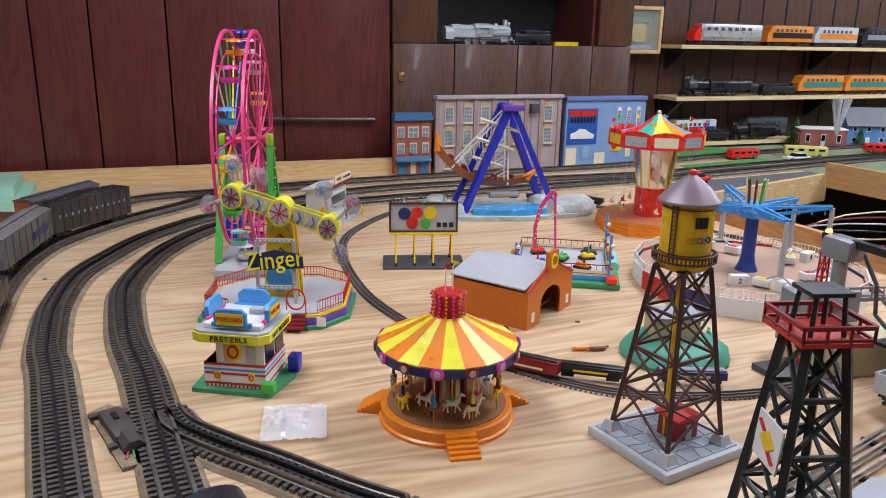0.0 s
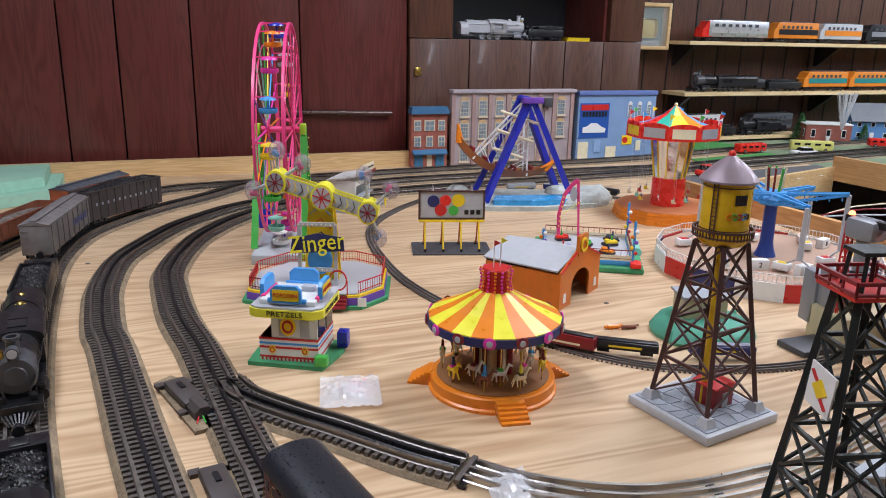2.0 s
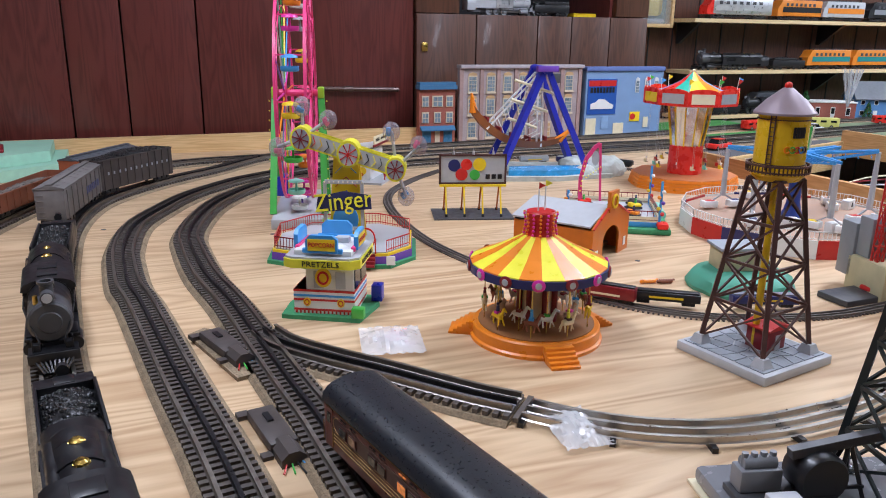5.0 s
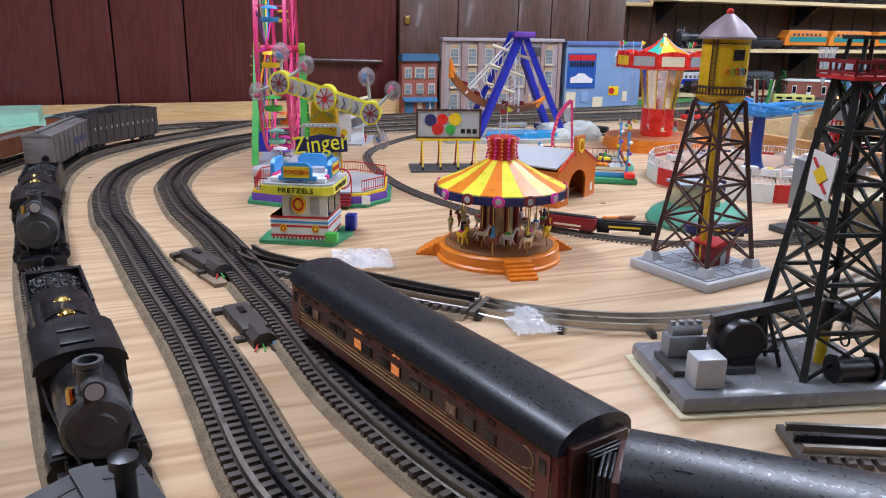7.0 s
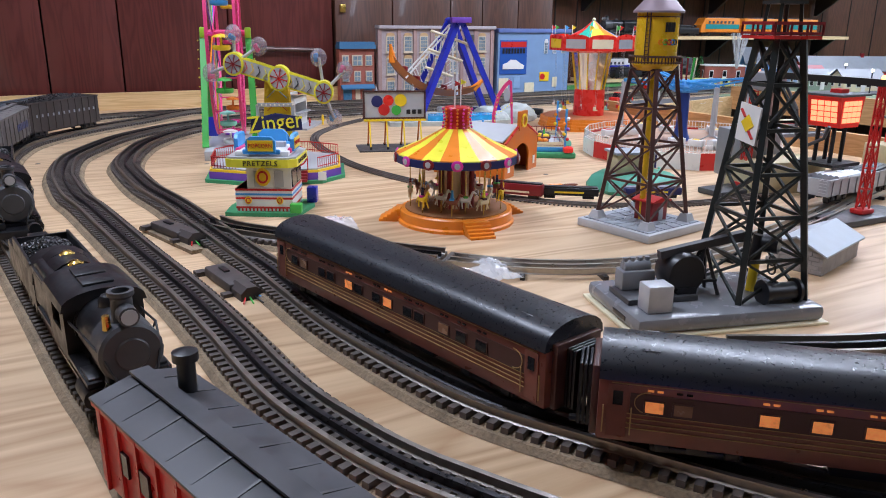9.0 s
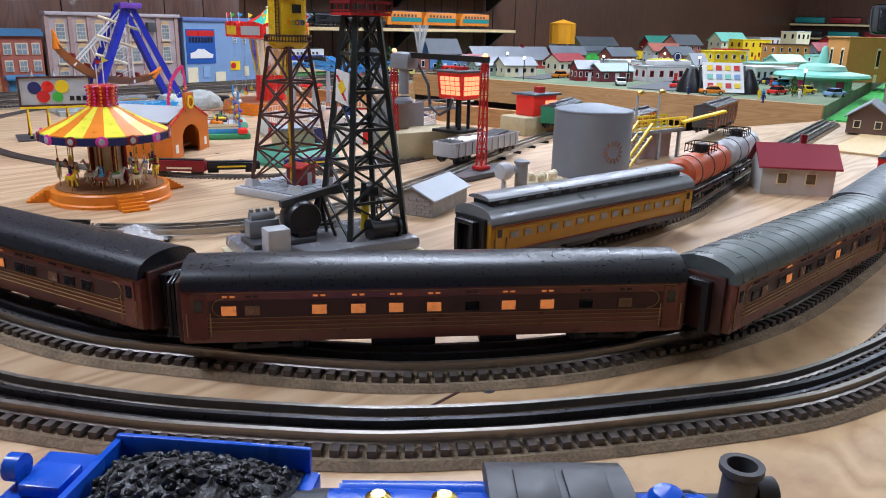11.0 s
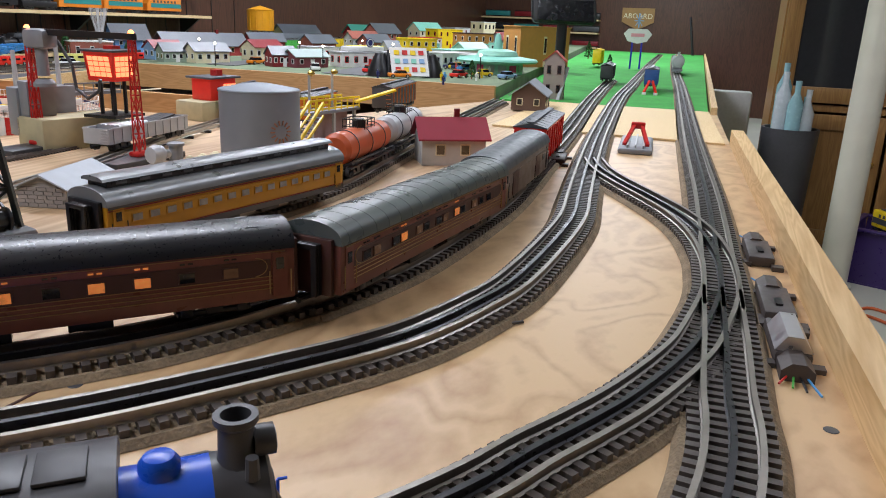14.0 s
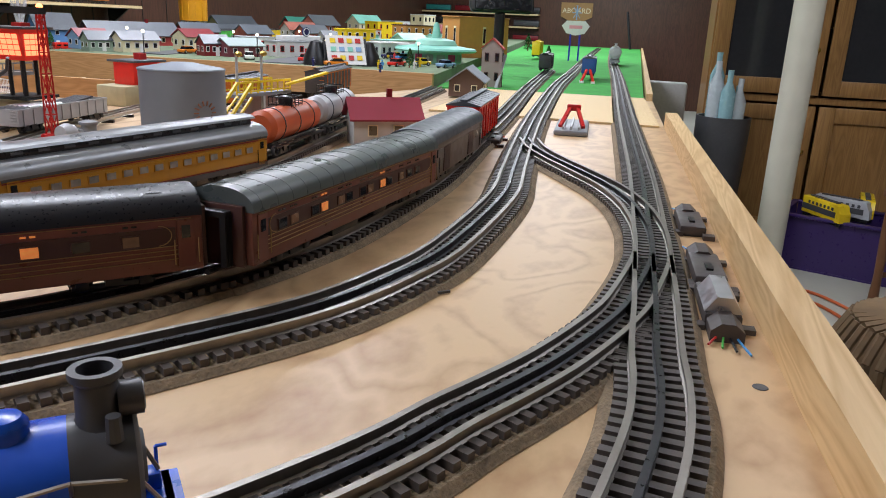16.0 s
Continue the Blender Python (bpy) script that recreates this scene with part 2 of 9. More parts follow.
def ring(bm, c, r, thick, axis="z", seg=32, m=None):
    """A torus-like ring of square section."""
    t = thick / 2
    prof = [(r - t, -t), (r + t, -t), (r + t, t), (r - t, t), (r - t, -t)]
    mm = Matrix.Translation(c) @ (ALONG_X if axis == "x" else ALONG_Y if axis == "y" else Matrix.Identity(4))
    return lathe(bm, prof, seg, (m or Matrix.Identity(4)) @ mm)


def B():
    return bmesh.new()


def part(name, bm, material, parent=None, label="", smooth=0.6):
    me = bpy.data.meshes.new(name)
    bmesh.ops.recalc_face_normals(bm, faces=bm.faces[:])
    if smooth:
        for f in bm.faces:
            f.smooth = True
        for e in bm.edges:
            if len(e.link_faces) == 2 and e.calc_face_angle(0) > smooth:
                e.smooth = False
    bm.to_mesh(me)
    bm.free()
    me.materials.append(material)
    ob = new(name, me)
    if parent:
        ob.parent = parent
    if label:
        ob["label"] = label
    return ob


def piece(name, mesh, parent, m):
    """One of many alike pieces on shared mesh data."""
    ob = new(name, mesh)
    ob.parent = parent
    ob.matrix_local = m
    return ob


def thing(name, label, category, x, y, z=0.0, rz=0.0, group="", kind=""):
    ob = new(name)
    ob.empty_display_size = 0.02
    ob.matrix_world = pose(x, y, z, 0, 0, rz)
    return tagged(ob, label, category, group, kind)


def words(text, size, material, parent, m, depth=0.0004, name="lettering", wide=1.0):
    """Raised letters, their middle at the pose m, reading along x."""
    c = bpy.data.curves.new(name, "FONT")
    c.body, c.size, c.extrude, c.align_x, c.align_y, c.resolution_u = text, size, depth, "CENTER", "CENTER", 2
    tmp = bpy.data.objects.new("tmp", c)
    scene.collection.objects.link(tmp)
    dg = bpy.context.evaluated_depsgraph_get()
    me = bpy.data.meshes.new_from_object(tmp.evaluated_get(dg))
    bpy.data.objects.remove(tmp)
    me.materials.clear()
    me.materials.append(material)
    ob = new(name, me)
    ob.parent = parent
    ob.matrix_local = m @ Matrix.Diagonal((wide, 1, 1, 1))
    return ob


UPRIGHT = pose(0, 0, 0, 90)


def smooth_path(pts, step):
    """Points at even steps along a Catmull-Rom curve through pts, each with its heading."""
    P = [np.array(p, float) for p in pts]
    P = [2 * P[0] - P[1]] + P + [2 * P[-1] - P[-2]]
    dense = []
    for i in range(1, len(P) - 2):
        for k in range(40):
            t = k / 40
            a, b, c, d = P[i - 1:i + 3]
            dense.append(0.5 * (2 * b + (c - a) * t + (2 * a - 5 * b + 4 * c - d) * t * t + (3 * b - a - 3 * c + d) * t ** 3))
    dense.append(P[-2])
    D = np.array(dense)
    for _ in range(30):
        D[1:-1] = 0.25 * D[:-2] + 0.5 * D[1:-1] + 0.25 * D[2:]
    s = np.concatenate([[0], np.cumsum(np.linalg.norm(np.diff(D, axis=0), axis=1))])
    u = np.arange(0, s[-1], step)
    X, Y = np.interp(u, s, D[:, 0]), np.interp(u, s, D[:, 1])
    H = np.arctan2(np.gradient(Y), np.gradient(X))
    return list(zip(X, Y, H)), s[-1]


def sweep(bm, path, off, prof):
    """Draw a section (across, up) along a path, shifted sideways by off."""
    rows = []
    for x, y, a in path:
        nx, ny = -math.sin(a), math.cos(a)
        rows.append([bm.verts.new((x + nx * (off + u), y + ny * (off + u), w)) for u, w in prof])
    n = len(prof)
    for r, q in zip(rows, rows[1:]):
        for i in range(n):
            j = (i + 1) % n
            bm.faces.new((r[i], q[i], q[j], r[j]))
    bm.faces.new(rows[0])
    bm.faces.new(rows[-1][::-1])
    return bm


# ---- the room ----
def slab(name, x0, x1, y0, y1, z0, z1, material, label="", category="", parent=None):
    bm = B()
    box(bm, (x0 + x1) / 2, (y0 + y1) / 2, z0, x1 - x0, y1 - y0, z1 - z0)
    ob = part(name, bm, material, parent, label)
    if not parent:
        tagged(ob, label, category or name.split("_")[0], kind="structure")
    return ob


slab("floor", -2.2, 12.0, -3.0, 3.6, FLOOR_Z - 0.1, FLOOR_Z, FLOORM, "pale painted concrete basement floor")
slab("ceiling", -2.2, 12.0, -3.0, 3.6, CEIL_Z, CEIL_Z + 0.1, CEILM, "plain white basement ceiling")
slab("wall_west", -2.2, -2.1, -3.0, 3.12, FLOOR_Z, CEIL_Z, WALLM, "plain brown basement wall")
slab("wall_south", -2.2, 12.0, -3.1, -3.0, FLOOR_Z, CEIL_Z, WALLM, "plain brown basement wall")
slab("wall_east", 10.6, 10.7, -3.0, 3.12, FLOOR_Z, CEIL_Z, CABWOOD, "dark brown panelled far wall")
slab("wall_north", -2.1, 11.9, 3.12, 3.22, FLOOR_Z, CEIL_Z, CABWOOD, "dark brown panelled back wall")
# dark red-brown panels with narrow grooves between them
EDGES = [-2.1, -1.5, -1.0, -0.58, -0.203, 0.169, 0.333, 0.556, 0.910, 1.293]
for a, b_ in zip(EDGES, EDGES[1:]):
    bm = B()
    box(bm, (a + b_) / 2, 2.79, FLOOR_Z, b_ - a - 0.005, 0.05, CEIL_Z - FLOOR_Z, bev=0.002)
    tagged(part("wall_panel", bm, PANEL), "glossy dark red-brown plywood wall panel", "wall panel", kind="structure")
# Black sheet gives the panel gaps their shade by colour
slab("wall_backing", -2.1, 1.293, 2.82, 2.85, FLOOR_Z, CEIL_Z, BLACK, "black sheet standing in for shade in the wall panel gaps")
slab("ledge_board", -0.6, 1.275, 2.66, 2.69, 0.0, 0.053, PINE, "pale pine board along the table's back edge", "board")

# ---- layout table ----
table = thing("table_top", "pale plywood table top with wavy grain", "table top", 0, 0, 0, kind="structure")
bm = B()
prism(bm, [(-1.0, 0.164), (2.90, 0.164), (2.869, 0.522), (1.940, 0.797), (1.903, 1.969), (2.783, 2.212), (2.783, 3.11), (2.29, 3.11), (2.29, 2.76), (-1.0, 2.76)], -0.02, 0.0)
part("plywood_sheet", bm, PLY, table)
bm = B()
prism(bm, [(-1.0, -0.75), (0.30, -0.392), (2.25, -0.238), (2.928, -0.186), (2.90, 0.1625), (-1.0, 0.1625)], -0.02, 0.0)
part("plywood_sheet", bm, PLY_B, table)
bm = B()
prism(bm, [(2.221, -0.227), (2.961, -0.159), (2.915, 0.366), (2.206, 0.324)], 0.001, 0.005)
tagged(part("strand_board", bm, OSB), "pale strand board sheet bridging two tables", "board", kind="structure")
edge = B()
beam(edge, (0.300, -0.404, -0.003), (2.250, -0.249, -0.003), 0.026, 0.074)
tagged(part("edge_board", edge, PINE), "pale pine board edging the table", "board", kind="structure")

# board along the park's open side, and the town table's sides round the access pit
bm = B()
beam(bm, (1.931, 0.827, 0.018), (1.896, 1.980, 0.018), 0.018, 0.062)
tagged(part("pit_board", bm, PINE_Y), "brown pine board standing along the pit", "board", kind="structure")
bm = B()
beam(bm, (1.893, 1.971, -0.045), (2.805, 2.223, -0.045), 0.018, 0.10)
tagged(part("pit_board", bm, PINE), "pale pine board under the road", "board", kind="structure")
bm = B()
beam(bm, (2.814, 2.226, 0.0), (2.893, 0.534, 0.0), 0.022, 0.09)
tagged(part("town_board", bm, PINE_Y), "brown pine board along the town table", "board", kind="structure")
for k in range(9):
    bm = B()
    pts = [(1.95 + 0.09 * i, 1.80 - 0.02 * k - 0.05 * math.sin(i * 0.9 + k), -0.06 - 0.03 * math.sin(i * 0.6 + k * 0.7) - 0.008 * k) for i in range(9)]
    for p, q in zip(pts, pts[1:]):
        rod(bm, p, q, 0.0025, seg=6)
    tagged(part("wire", bm, (CREAM, DKRED, LGREY, BLACK)[k % 4]), "loose electrical wire hanging in the pit", "wire")
# a dark split in the plywood
bm = B()
beam(bm, (0.52, 0.1632, 0.0003), (0.78, 0.1632, 0.0003), 0.0022, 0.0008)
tagged(part("plywood_split", bm, BROWN), "narrow dark split in the plywood top", "split", kind="structure")


# ---- railway tracks ----
RAILP = [(-0.0024, 0.0), (0.0024, 0.0), (0.0009, 0.0012), (0.0009, 0.005), (0.0020, 0.0055), (0.0020, 0.0075), (-0.0020, 0.0075), (-0.0020, 0.0055), (-0.0008, 0.005), (-0.0008, 0.0012)]
tie_bm = B()
box(tie_bm, 0, 0, 0, 0.0058, 0.053, 0.0055)
TIE_MESH = bpy.data.meshes.new("tie")
tie_bm.to_mesh(TIE_MESH)
tie_bm.free()
TIE_MESH.materials.append(TIE)


def track(pts, label, single=None, z=0.0, bed=True, pitch=0.0108, gauge=0.032, rail=STEEL, mid=BLACKRAIL, tie=TIE, scale=1.0, tie_len=0.053):
    """A three-rail track. single: the stretch (along y or x) whose ties are pieces of their own."""
    t = thing("railway_track", label, "railway track", 0, 0, z, kind="structure")
    path, length = smooth_path(pts, 0.012)
    lift = 0.0
    if bed:
        bm = B()
        sweep(bm, path, 0, [(-0.0345, 0.0005), (0.0345, 0.0005), (0.030, 0.005), (-0.030, 0.005)])
        part("roadbed", bm, CORK, t, "crumbly brown cork roadbed")
        lift = 0.0045
    for off, m in ((-gauge / 2, rail), (0.0, mid), (gauge / 2, rail)):
        bm = B()
        sweep(bm, path, off, [(u * scale, w * scale + lift + 0.0052 * scale) for u, w in RAILP])
        part("rail", bm, m, t)
    ties, _ = smooth_path(pts, pitch)
    rest = B()
    n = 0
    for x, y, a in ties:
        if single and single[0] < x < single[1] and single[2] < y < single[3] and n < 200:
            piece("tie", TIE_MESH, t, pose(x, y, lift, 0, 0, math.degrees(a)))
            n += 1
        else:
            box(rest, x, y, lift, 0.0058 * scale, tie_len, 0.0055 * scale, math.degrees(a))
    if len(rest.verts):
        tagged(part("ties", rest, tie, t, smooth=0), kind="stuff")
    else:
        rest.free()
    return t


FRONT = [(3.894, 2.580), (3.018, 2.472), (2.585, 2.426), (2.152, 2.369), (1.615, 2.373), (1.085, 2.349), (0.772, 2.205), (0.605, 2.100), (0.518, 2.012), (0.444, 1.914), (0.384, 1.790), (0.338, 1.670), (0.320, 1.510), (0.322, 1.400), (0.330, 1.290), (0.345, 1.210), (0.383, 0.940), (0.409, 0.770), (0.424, 0.640), (0.436, 0.511), (0.455, 0.432), (0.475, 0.375), (0.498, 0.331), (0.521, 0.291), (0.543, 0.257), (0.580, 0.208), (0.612, 0.168), (0.639, 0.140), (0.694, 0.092), (0.755, 0.048), (0.813, 0.009), (0.850, -0.014), (0.893, -0.034), (0.959, -0.053), (1.058, -0.069), (1.289, -0.068), (1.460, -0.045), (1.739, -0.005), (2.208, 0.054), (3.159, 0.155), (4.065, 0.225), (6.500, 0.420), (9.000, 0.600)]
TRAIN = [(3.902, 2.494), (3.017, 2.390), (2.578, 2.330), (2.150, 2.285), (1.506, 2.240), (0.981, 2.188), (0.724, 2.080), (0.600, 1.975), (0.508, 1.834), (0.460, 1.704), (0.432, 1.575), (0.430, 1.480), (0.440, 1.315), (0.463, 1.170), (0.480, 1.020), (0.497, 0.871), (0.506, 0.801), (0.514, 0.700), (0.526, 0.593), (0.563, 0.441), (0.613, 0.349), (0.688, 0.236), (0.747, 0.179), (0.819, 0.130), (0.916, 0.088), (0.915, 0.087), (0.985, 0.066), (1.077, 0.051), (1.240, 0.045), (1.410, 0.049), (1.720, 0.080), (2.155, 0.124), (3.078, 0.235), (4.200, 0.350)]
BRANCH = [(0.490, 1.045), (0.508, 0.995), (0.555, 0.932), (0.596, 0.885), (0.636, 0.835), (0.671, 0.793), (0.711, 0.752)]
TIN = [(0.712, 0.751), (0.738, 0.722), (0.772, 0.693), (0.812, 0.668), (0.863, 0.647), (0.924, 0.636), (0.989, 0.635), (1.071, 0.641), (1.30, 0.70), (1.50, 0.765), (1.9, 0.87), (2.4, 0.98)]
OUTER = [(3.905, 2.768), (2.925, 2.712), (2.161, 2.570), (1.512, 2.535), (0.978, 2.494), (0.716, 2.441), (0.540, 2.258), (0.443, 2.166), (0.350, 2.060), (0.271, 1.935), (0.235, 1.815), (0.218, 1.670), (0.219, 1.500), (0.229, 1.300), (0.252, 1.050), (0.290, 0.790), (0.317, 0.610), (0.334, 0.517), (0.364, 0.310), (0.394, 0.205), (0.432, 0.124), (0.482, 0.055), (0.545, -0.014), (0.602, -0.070), (0.668, -0.114), (0.720, -0.143), (0.760, -0.160), (0.802, -0.181), (0.854, -0.204), (0.932, -0.229), (0.991, -0.240), (1.108, -0.250), (1.215, -0.243), (1.357, -0.233), (1.557, -0.217), (1.854, -0.188), (2.354, -0.140), (3.360, -0.050), (4.120, 0.020), (6.000, 0.200), (9.000, 0.450)]
SIDING = [(0.02, 1.40), (0.056, 1.67), (0.097, 1.815), (0.155, 1.96), (0.235, 2.13), (0.330, 2.29), (0.450, 2.395), (0.62, 2.43), (0.95, 2.45)]
YARD = [(0.806, 0.409), (0.931, 0.353), (1.097, 0.313), (1.326, 0.294), (1.536, 0.321), (1.854, 0.365), (2.289, 0.420), (2.758, 0.477)]
YARD_B = [(1.203, 0.639), (1.413, 0.724), (1.639, 0.834), (1.878, 0.975)]
APPROACH = [(0.35, -0.17), (0.50, -0.215), (0.64, -0.246), (0.717, -0.258), (0.782, -0.265), (0.836, -0.265), (0.885, -0.261), (0.986, -0.257), (1.108, -0.250)]
CROSS = [(1.05, -0.254), (1.184, -0.246), (1.266, -0.233), (1.342, -0.213), (1.421, -0.181), (1.503, -0.135), (1.600, -0.078), (1.685, -0.037), (1.78, -0.006)]
track(FRONT, "three-rail model railway track with dark ties on cork", (0.3, 1.5, -0.2, 0.9))
track(TRAIN, "three-rail model railway track under the passenger train", (0.4, 0.7, 0.1, 1.6))
track(OUTER, "outermost three-rail model railway track on cork", (0.6, 1.5, -0.3, 0.2))
track(SIDING, "three-rail track at the table's far corner", None)
track(YARD, "three-rail track beside the oil yard", None)
track(BRANCH, "curved switch track leading into the park", (0.4, 1, 0.6, 1.2))
track(TIN, "bare silver tinplate track with sparse ties", None, 0, False, 0.088, rail=NICKEL, mid=NICKEL, tie=BLACK)
track(APPROACH, "straight three-rail track beside the table edge", (0.4, 1.2, -0.4, 0), 0.0003)
track(CROSS, "curved crossover between two tracks", None, 0.0003)


# ---- rolling stock ----
RAIL_TOP = 0.0175
WHEEL_BM = B()
lathe(WHEEL_BM, [(0.0, -0.003), (0.0075, -0.003), (0.0085, -0.0022), (0.0075, 0.001), (0.0072, 0.003), (0.0, 0.003)], 14, ALONG_Y)
WHEEL_MESH = bpy.data.meshes.new("wheel")
WHEEL_BM.to_mesh(WHEEL_MESH)
WHEEL_BM.free()
WHEEL_MESH.materials.append(DKGREY)


def truck(parent, x, w=0.036, base=0.042, material=BLACK):
    """A four-wheel bogie with its side frames."""
    bm = B()
    for s in (-1, 1):
        box(bm, x, s * (w / 2 + 0.004), 0.004, base + 0.014, 0.003, 0.005, bev=0.001)
        for k in (-1, 1):
            box(bm, x + k * base / 2, s * (w / 2 + 0.0055), 0.0045, 0.009, 0.003, 0.008, bev=0.001)
        box(bm, x, s * (w / 2 + 0.0055), 0.0065, 0.012, 0.003, 0.008)
    box(bm, x, 0, 0.008, 0.012, w, 0.006)
    tr = part("bogie", bm, material, parent)
    for k in (-1, 1):
        for s in (-1, 1):
            piece("wheel", WHEEL_MESH, tr, pose(x + k * base / 2, s * 0.0155, 0.0078))
    return tr


def arch(hw, z0, z1, n=9):
    """The outline of a rounded roof, from eave to eave."""
    return [(hw * math.cos(math.pi * i / (n - 1)), z0 + (z1 - z0) * math.sin(math.pi * i / (n - 1)) ** 0.75) for i in range(n)]


PALEPANE = mat("pale_pane", (0.26, 0.25, 0.24), 0.15, 0, 0.6, 70)


def passenger_car(label, x, y, rz, side=TUSCAN, roof=BLACKSAT, L=0.372, band=TUSCANDK, wins=(), lit=(), ribs=False, clerestory=False, stripes=GOLD, door_end=True, group=""):
    t = thing("passenger_car", label, "model train car", x, y, RAIL_TOP, rz, group)
    hw, z0, z1, z2 = 0.029, 0.013, 0.062, 0.083
    bm = B()
    box(bm, 0, 0, z0, L, hw * 2, z1 - z0, bev=0.0012)
    part("body", bm, side, t)
    # window band and stripes on both sides
    for s in (-1, 1):
        yy = s * (hw + 0.0004)
        bm = B()
        box(bm, 0, yy, 0.0370, L * 0.90, 0.0008, 0.016)
        part("window_band", bm, band, t)
        if stripes:
            for zz in (0.0595, 0.0362, 0.0325, 0.0285, 0.0245):
                bm = B()
                box(bm, 0, yy, zz, L * 0.96, 0.0007, 0.0006)
                part("stripe", bm, stripes, t)
            for k in (-1, 1):
                bm = B()
                for i in range(10):
                    a0, a1 = math.pi * (i / 10 - 0.5), math.pi * ((i + 1) / 10 - 0.5)
                    beam(bm, (k * (L * 0.42 + 0.009 * math.cos(a0)), yy + s * 0.0006, 0.0465 + 0.0085 * math.sin(a0)), (k * (L * 0.42 + 0.009 * math.cos(a1)), yy + s * 0.0006, 0.0465 + 0.0085 * math.sin(a1)), 0.0006)
                part("band_loop", bm, stripes, t)
        for i, wx in enumerate(wins):
            fb = B()
            box(fb, wx, yy + s * 0.0006, 0.0385, 0.0128, 0.0012, 0.0105)
            wf = part("window", fb, TUSCANDK if stripes else side, t)
            gb = B()
            box(gb, wx, yy + s * 0.0010, 0.0395, 0.0108, 0.0010, 0.0086)
            part("pane", gb, WARMWIN if i in lit else (PALEPANE if not stripes else DIMWIN if (i % 3 == 1 and lit) else DARKWIN), wf)
            if stripes:
                vb = B()
                for k in (-1, 1):
                    box(vb, wx + k * 0.0028, yy + s * 0.0004, 0.0557, 0.0036, 0.0008, 0.0014)
                part("vent_light", vb, WARMWIN if i in lit else DARKWIN, t)
        if door_end:
            for k in (-1, 1):
                db = B()
                box(db, k * (L / 2 - 0.012), yy, 0.017, 0.012, 0.0012, 0.042)
                d = part("door", db, side, t)
                gb = B()
                box(gb, k * (L / 2 - 0.012), yy + s * 0.0006, 0.043, 0.006, 0.001, 0.011)
                part("pane", gb, DARKWIN, d)
                hb = B()
                for q in (-1, 1):
                    rod(hb, (k * (L / 2 - 0.012) + q * 0.0085, yy + s * 0.0016, 0.020), (k * (L / 2 - 0.012) + q * 0.0085, yy + s * 0.0016, 0.042), 0.0005, seg=6)
                part("handrail", hb, stripes or BLACK, t)
    # roof
    bm = B()
    prism(bm, [(u, w) for u, w in arch(hw + 0.0015, z1, z2, 13)], -L / 2, L / 2, ALONG_X)
    rf = part("roof", bm, roof, t)
    if ribs:
        bm = B()
        for i in range(17):
            xx = -L / 2 + 0.012 + i * (L - 0.024) / 16
            prism(bm, arch(hw + 0.0017, z1, z2 + 0.0003, 13), xx - 0.0005, xx + 0.0005, ALONG_X)
        part("roof_rib", bm, roof, rf)
    if clerestory:
        bm = B()
        box(bm, 0, 0, z2 - 0.003, L * 0.93, 0.030, 0.010, bev=0.002)
        part("clerestory", bm, BLACKSAT, rf)
        bm = B()
        prism(bm, arch(0.0165, z2 + 0.0065, z2 + 0.013, 9), -L * 0.48, L * 0.48, ALONG_X)
        part("upper_roof", bm, roof, rf)
        for i in range(12):
            for s in (-1, 1):
                bm = B()
                box(bm, -L * 0.42 + i * L * 0.84 / 11, s * 0.0152, z2 + 0.0012, 0.012, 0.001, 0.0035)
                part("clerestory_pane", bm, GREYROOF, rf)
    else:
        for k in (-1, 1):
            for q in (0.0, 1.0):
                bm = B()
                box(bm, k * (L / 2 - 0.03 - q * 0.022), -0.014 + q * 0.005, z2 - 0.0065, 0.012, 0.008, 0.003, bev=0.001, rx=-28)
                part("roof_hatch", bm, roof, rf)
                bm = B()
                box(bm, k * (L / 2 - 0.03 - q * 0.022), 0.014 - q * 0.005, z2 - 0.0065, 0.012, 0.008, 0.003, bev=0.001, rx=28)
                part("roof_hatch", bm, roof, rf)
    # end diaphragms, skirts and bogies
    for k in (-1, 1):
        bm = B()
        box(bm, k * (L / 2 + 0.002), 0, 0.012, 0.005, 0.046, 0.056, bev=0.001)
        part("car_end", bm, TUSCANDK if side is TUSCAN else BLACK, t)
        for i in range(3):
            bm = B()
            for s in (-1, 1):
                box(bm, k * (L / 2 + 0.006 + i * 0.003), s * 0.0115, 0.013, 0.002, 0.005, 0.050)
            box(bm, k * (L / 2 + 0.006 + i * 0.003), 0, 0.058, 0.002, 0.028, 0.006, bev=0.001)
            part("diaphragm", bm, BLACK, t)
        bm = B()
        rod(bm, (k * (L / 2 - 0.01), 0, 0.009), (k * (L / 2 + 0.018), 0, 0.009), 0.003, seg=8)
        part("coupler", bm, BLACK, t)
        truck(t, k * (L / 2 - 0.062))
    bm = B()
    for s in (-1, 1):
        box(bm, -0.03, s * 0.018, 0.003, 0.05, 0.012, 0.011, bev=0.001)
        box(bm, 0.045, s * 0.018, 0.004, 0.03, 0.010, 0.010, bev=0.001)
    box(bm, 0, 0, 0.009, L * 0.8, 0.008, 0.005)
    part("underframe", bm, BLACK, t)
    t.scale = (1, 1, 0.85)
    return t


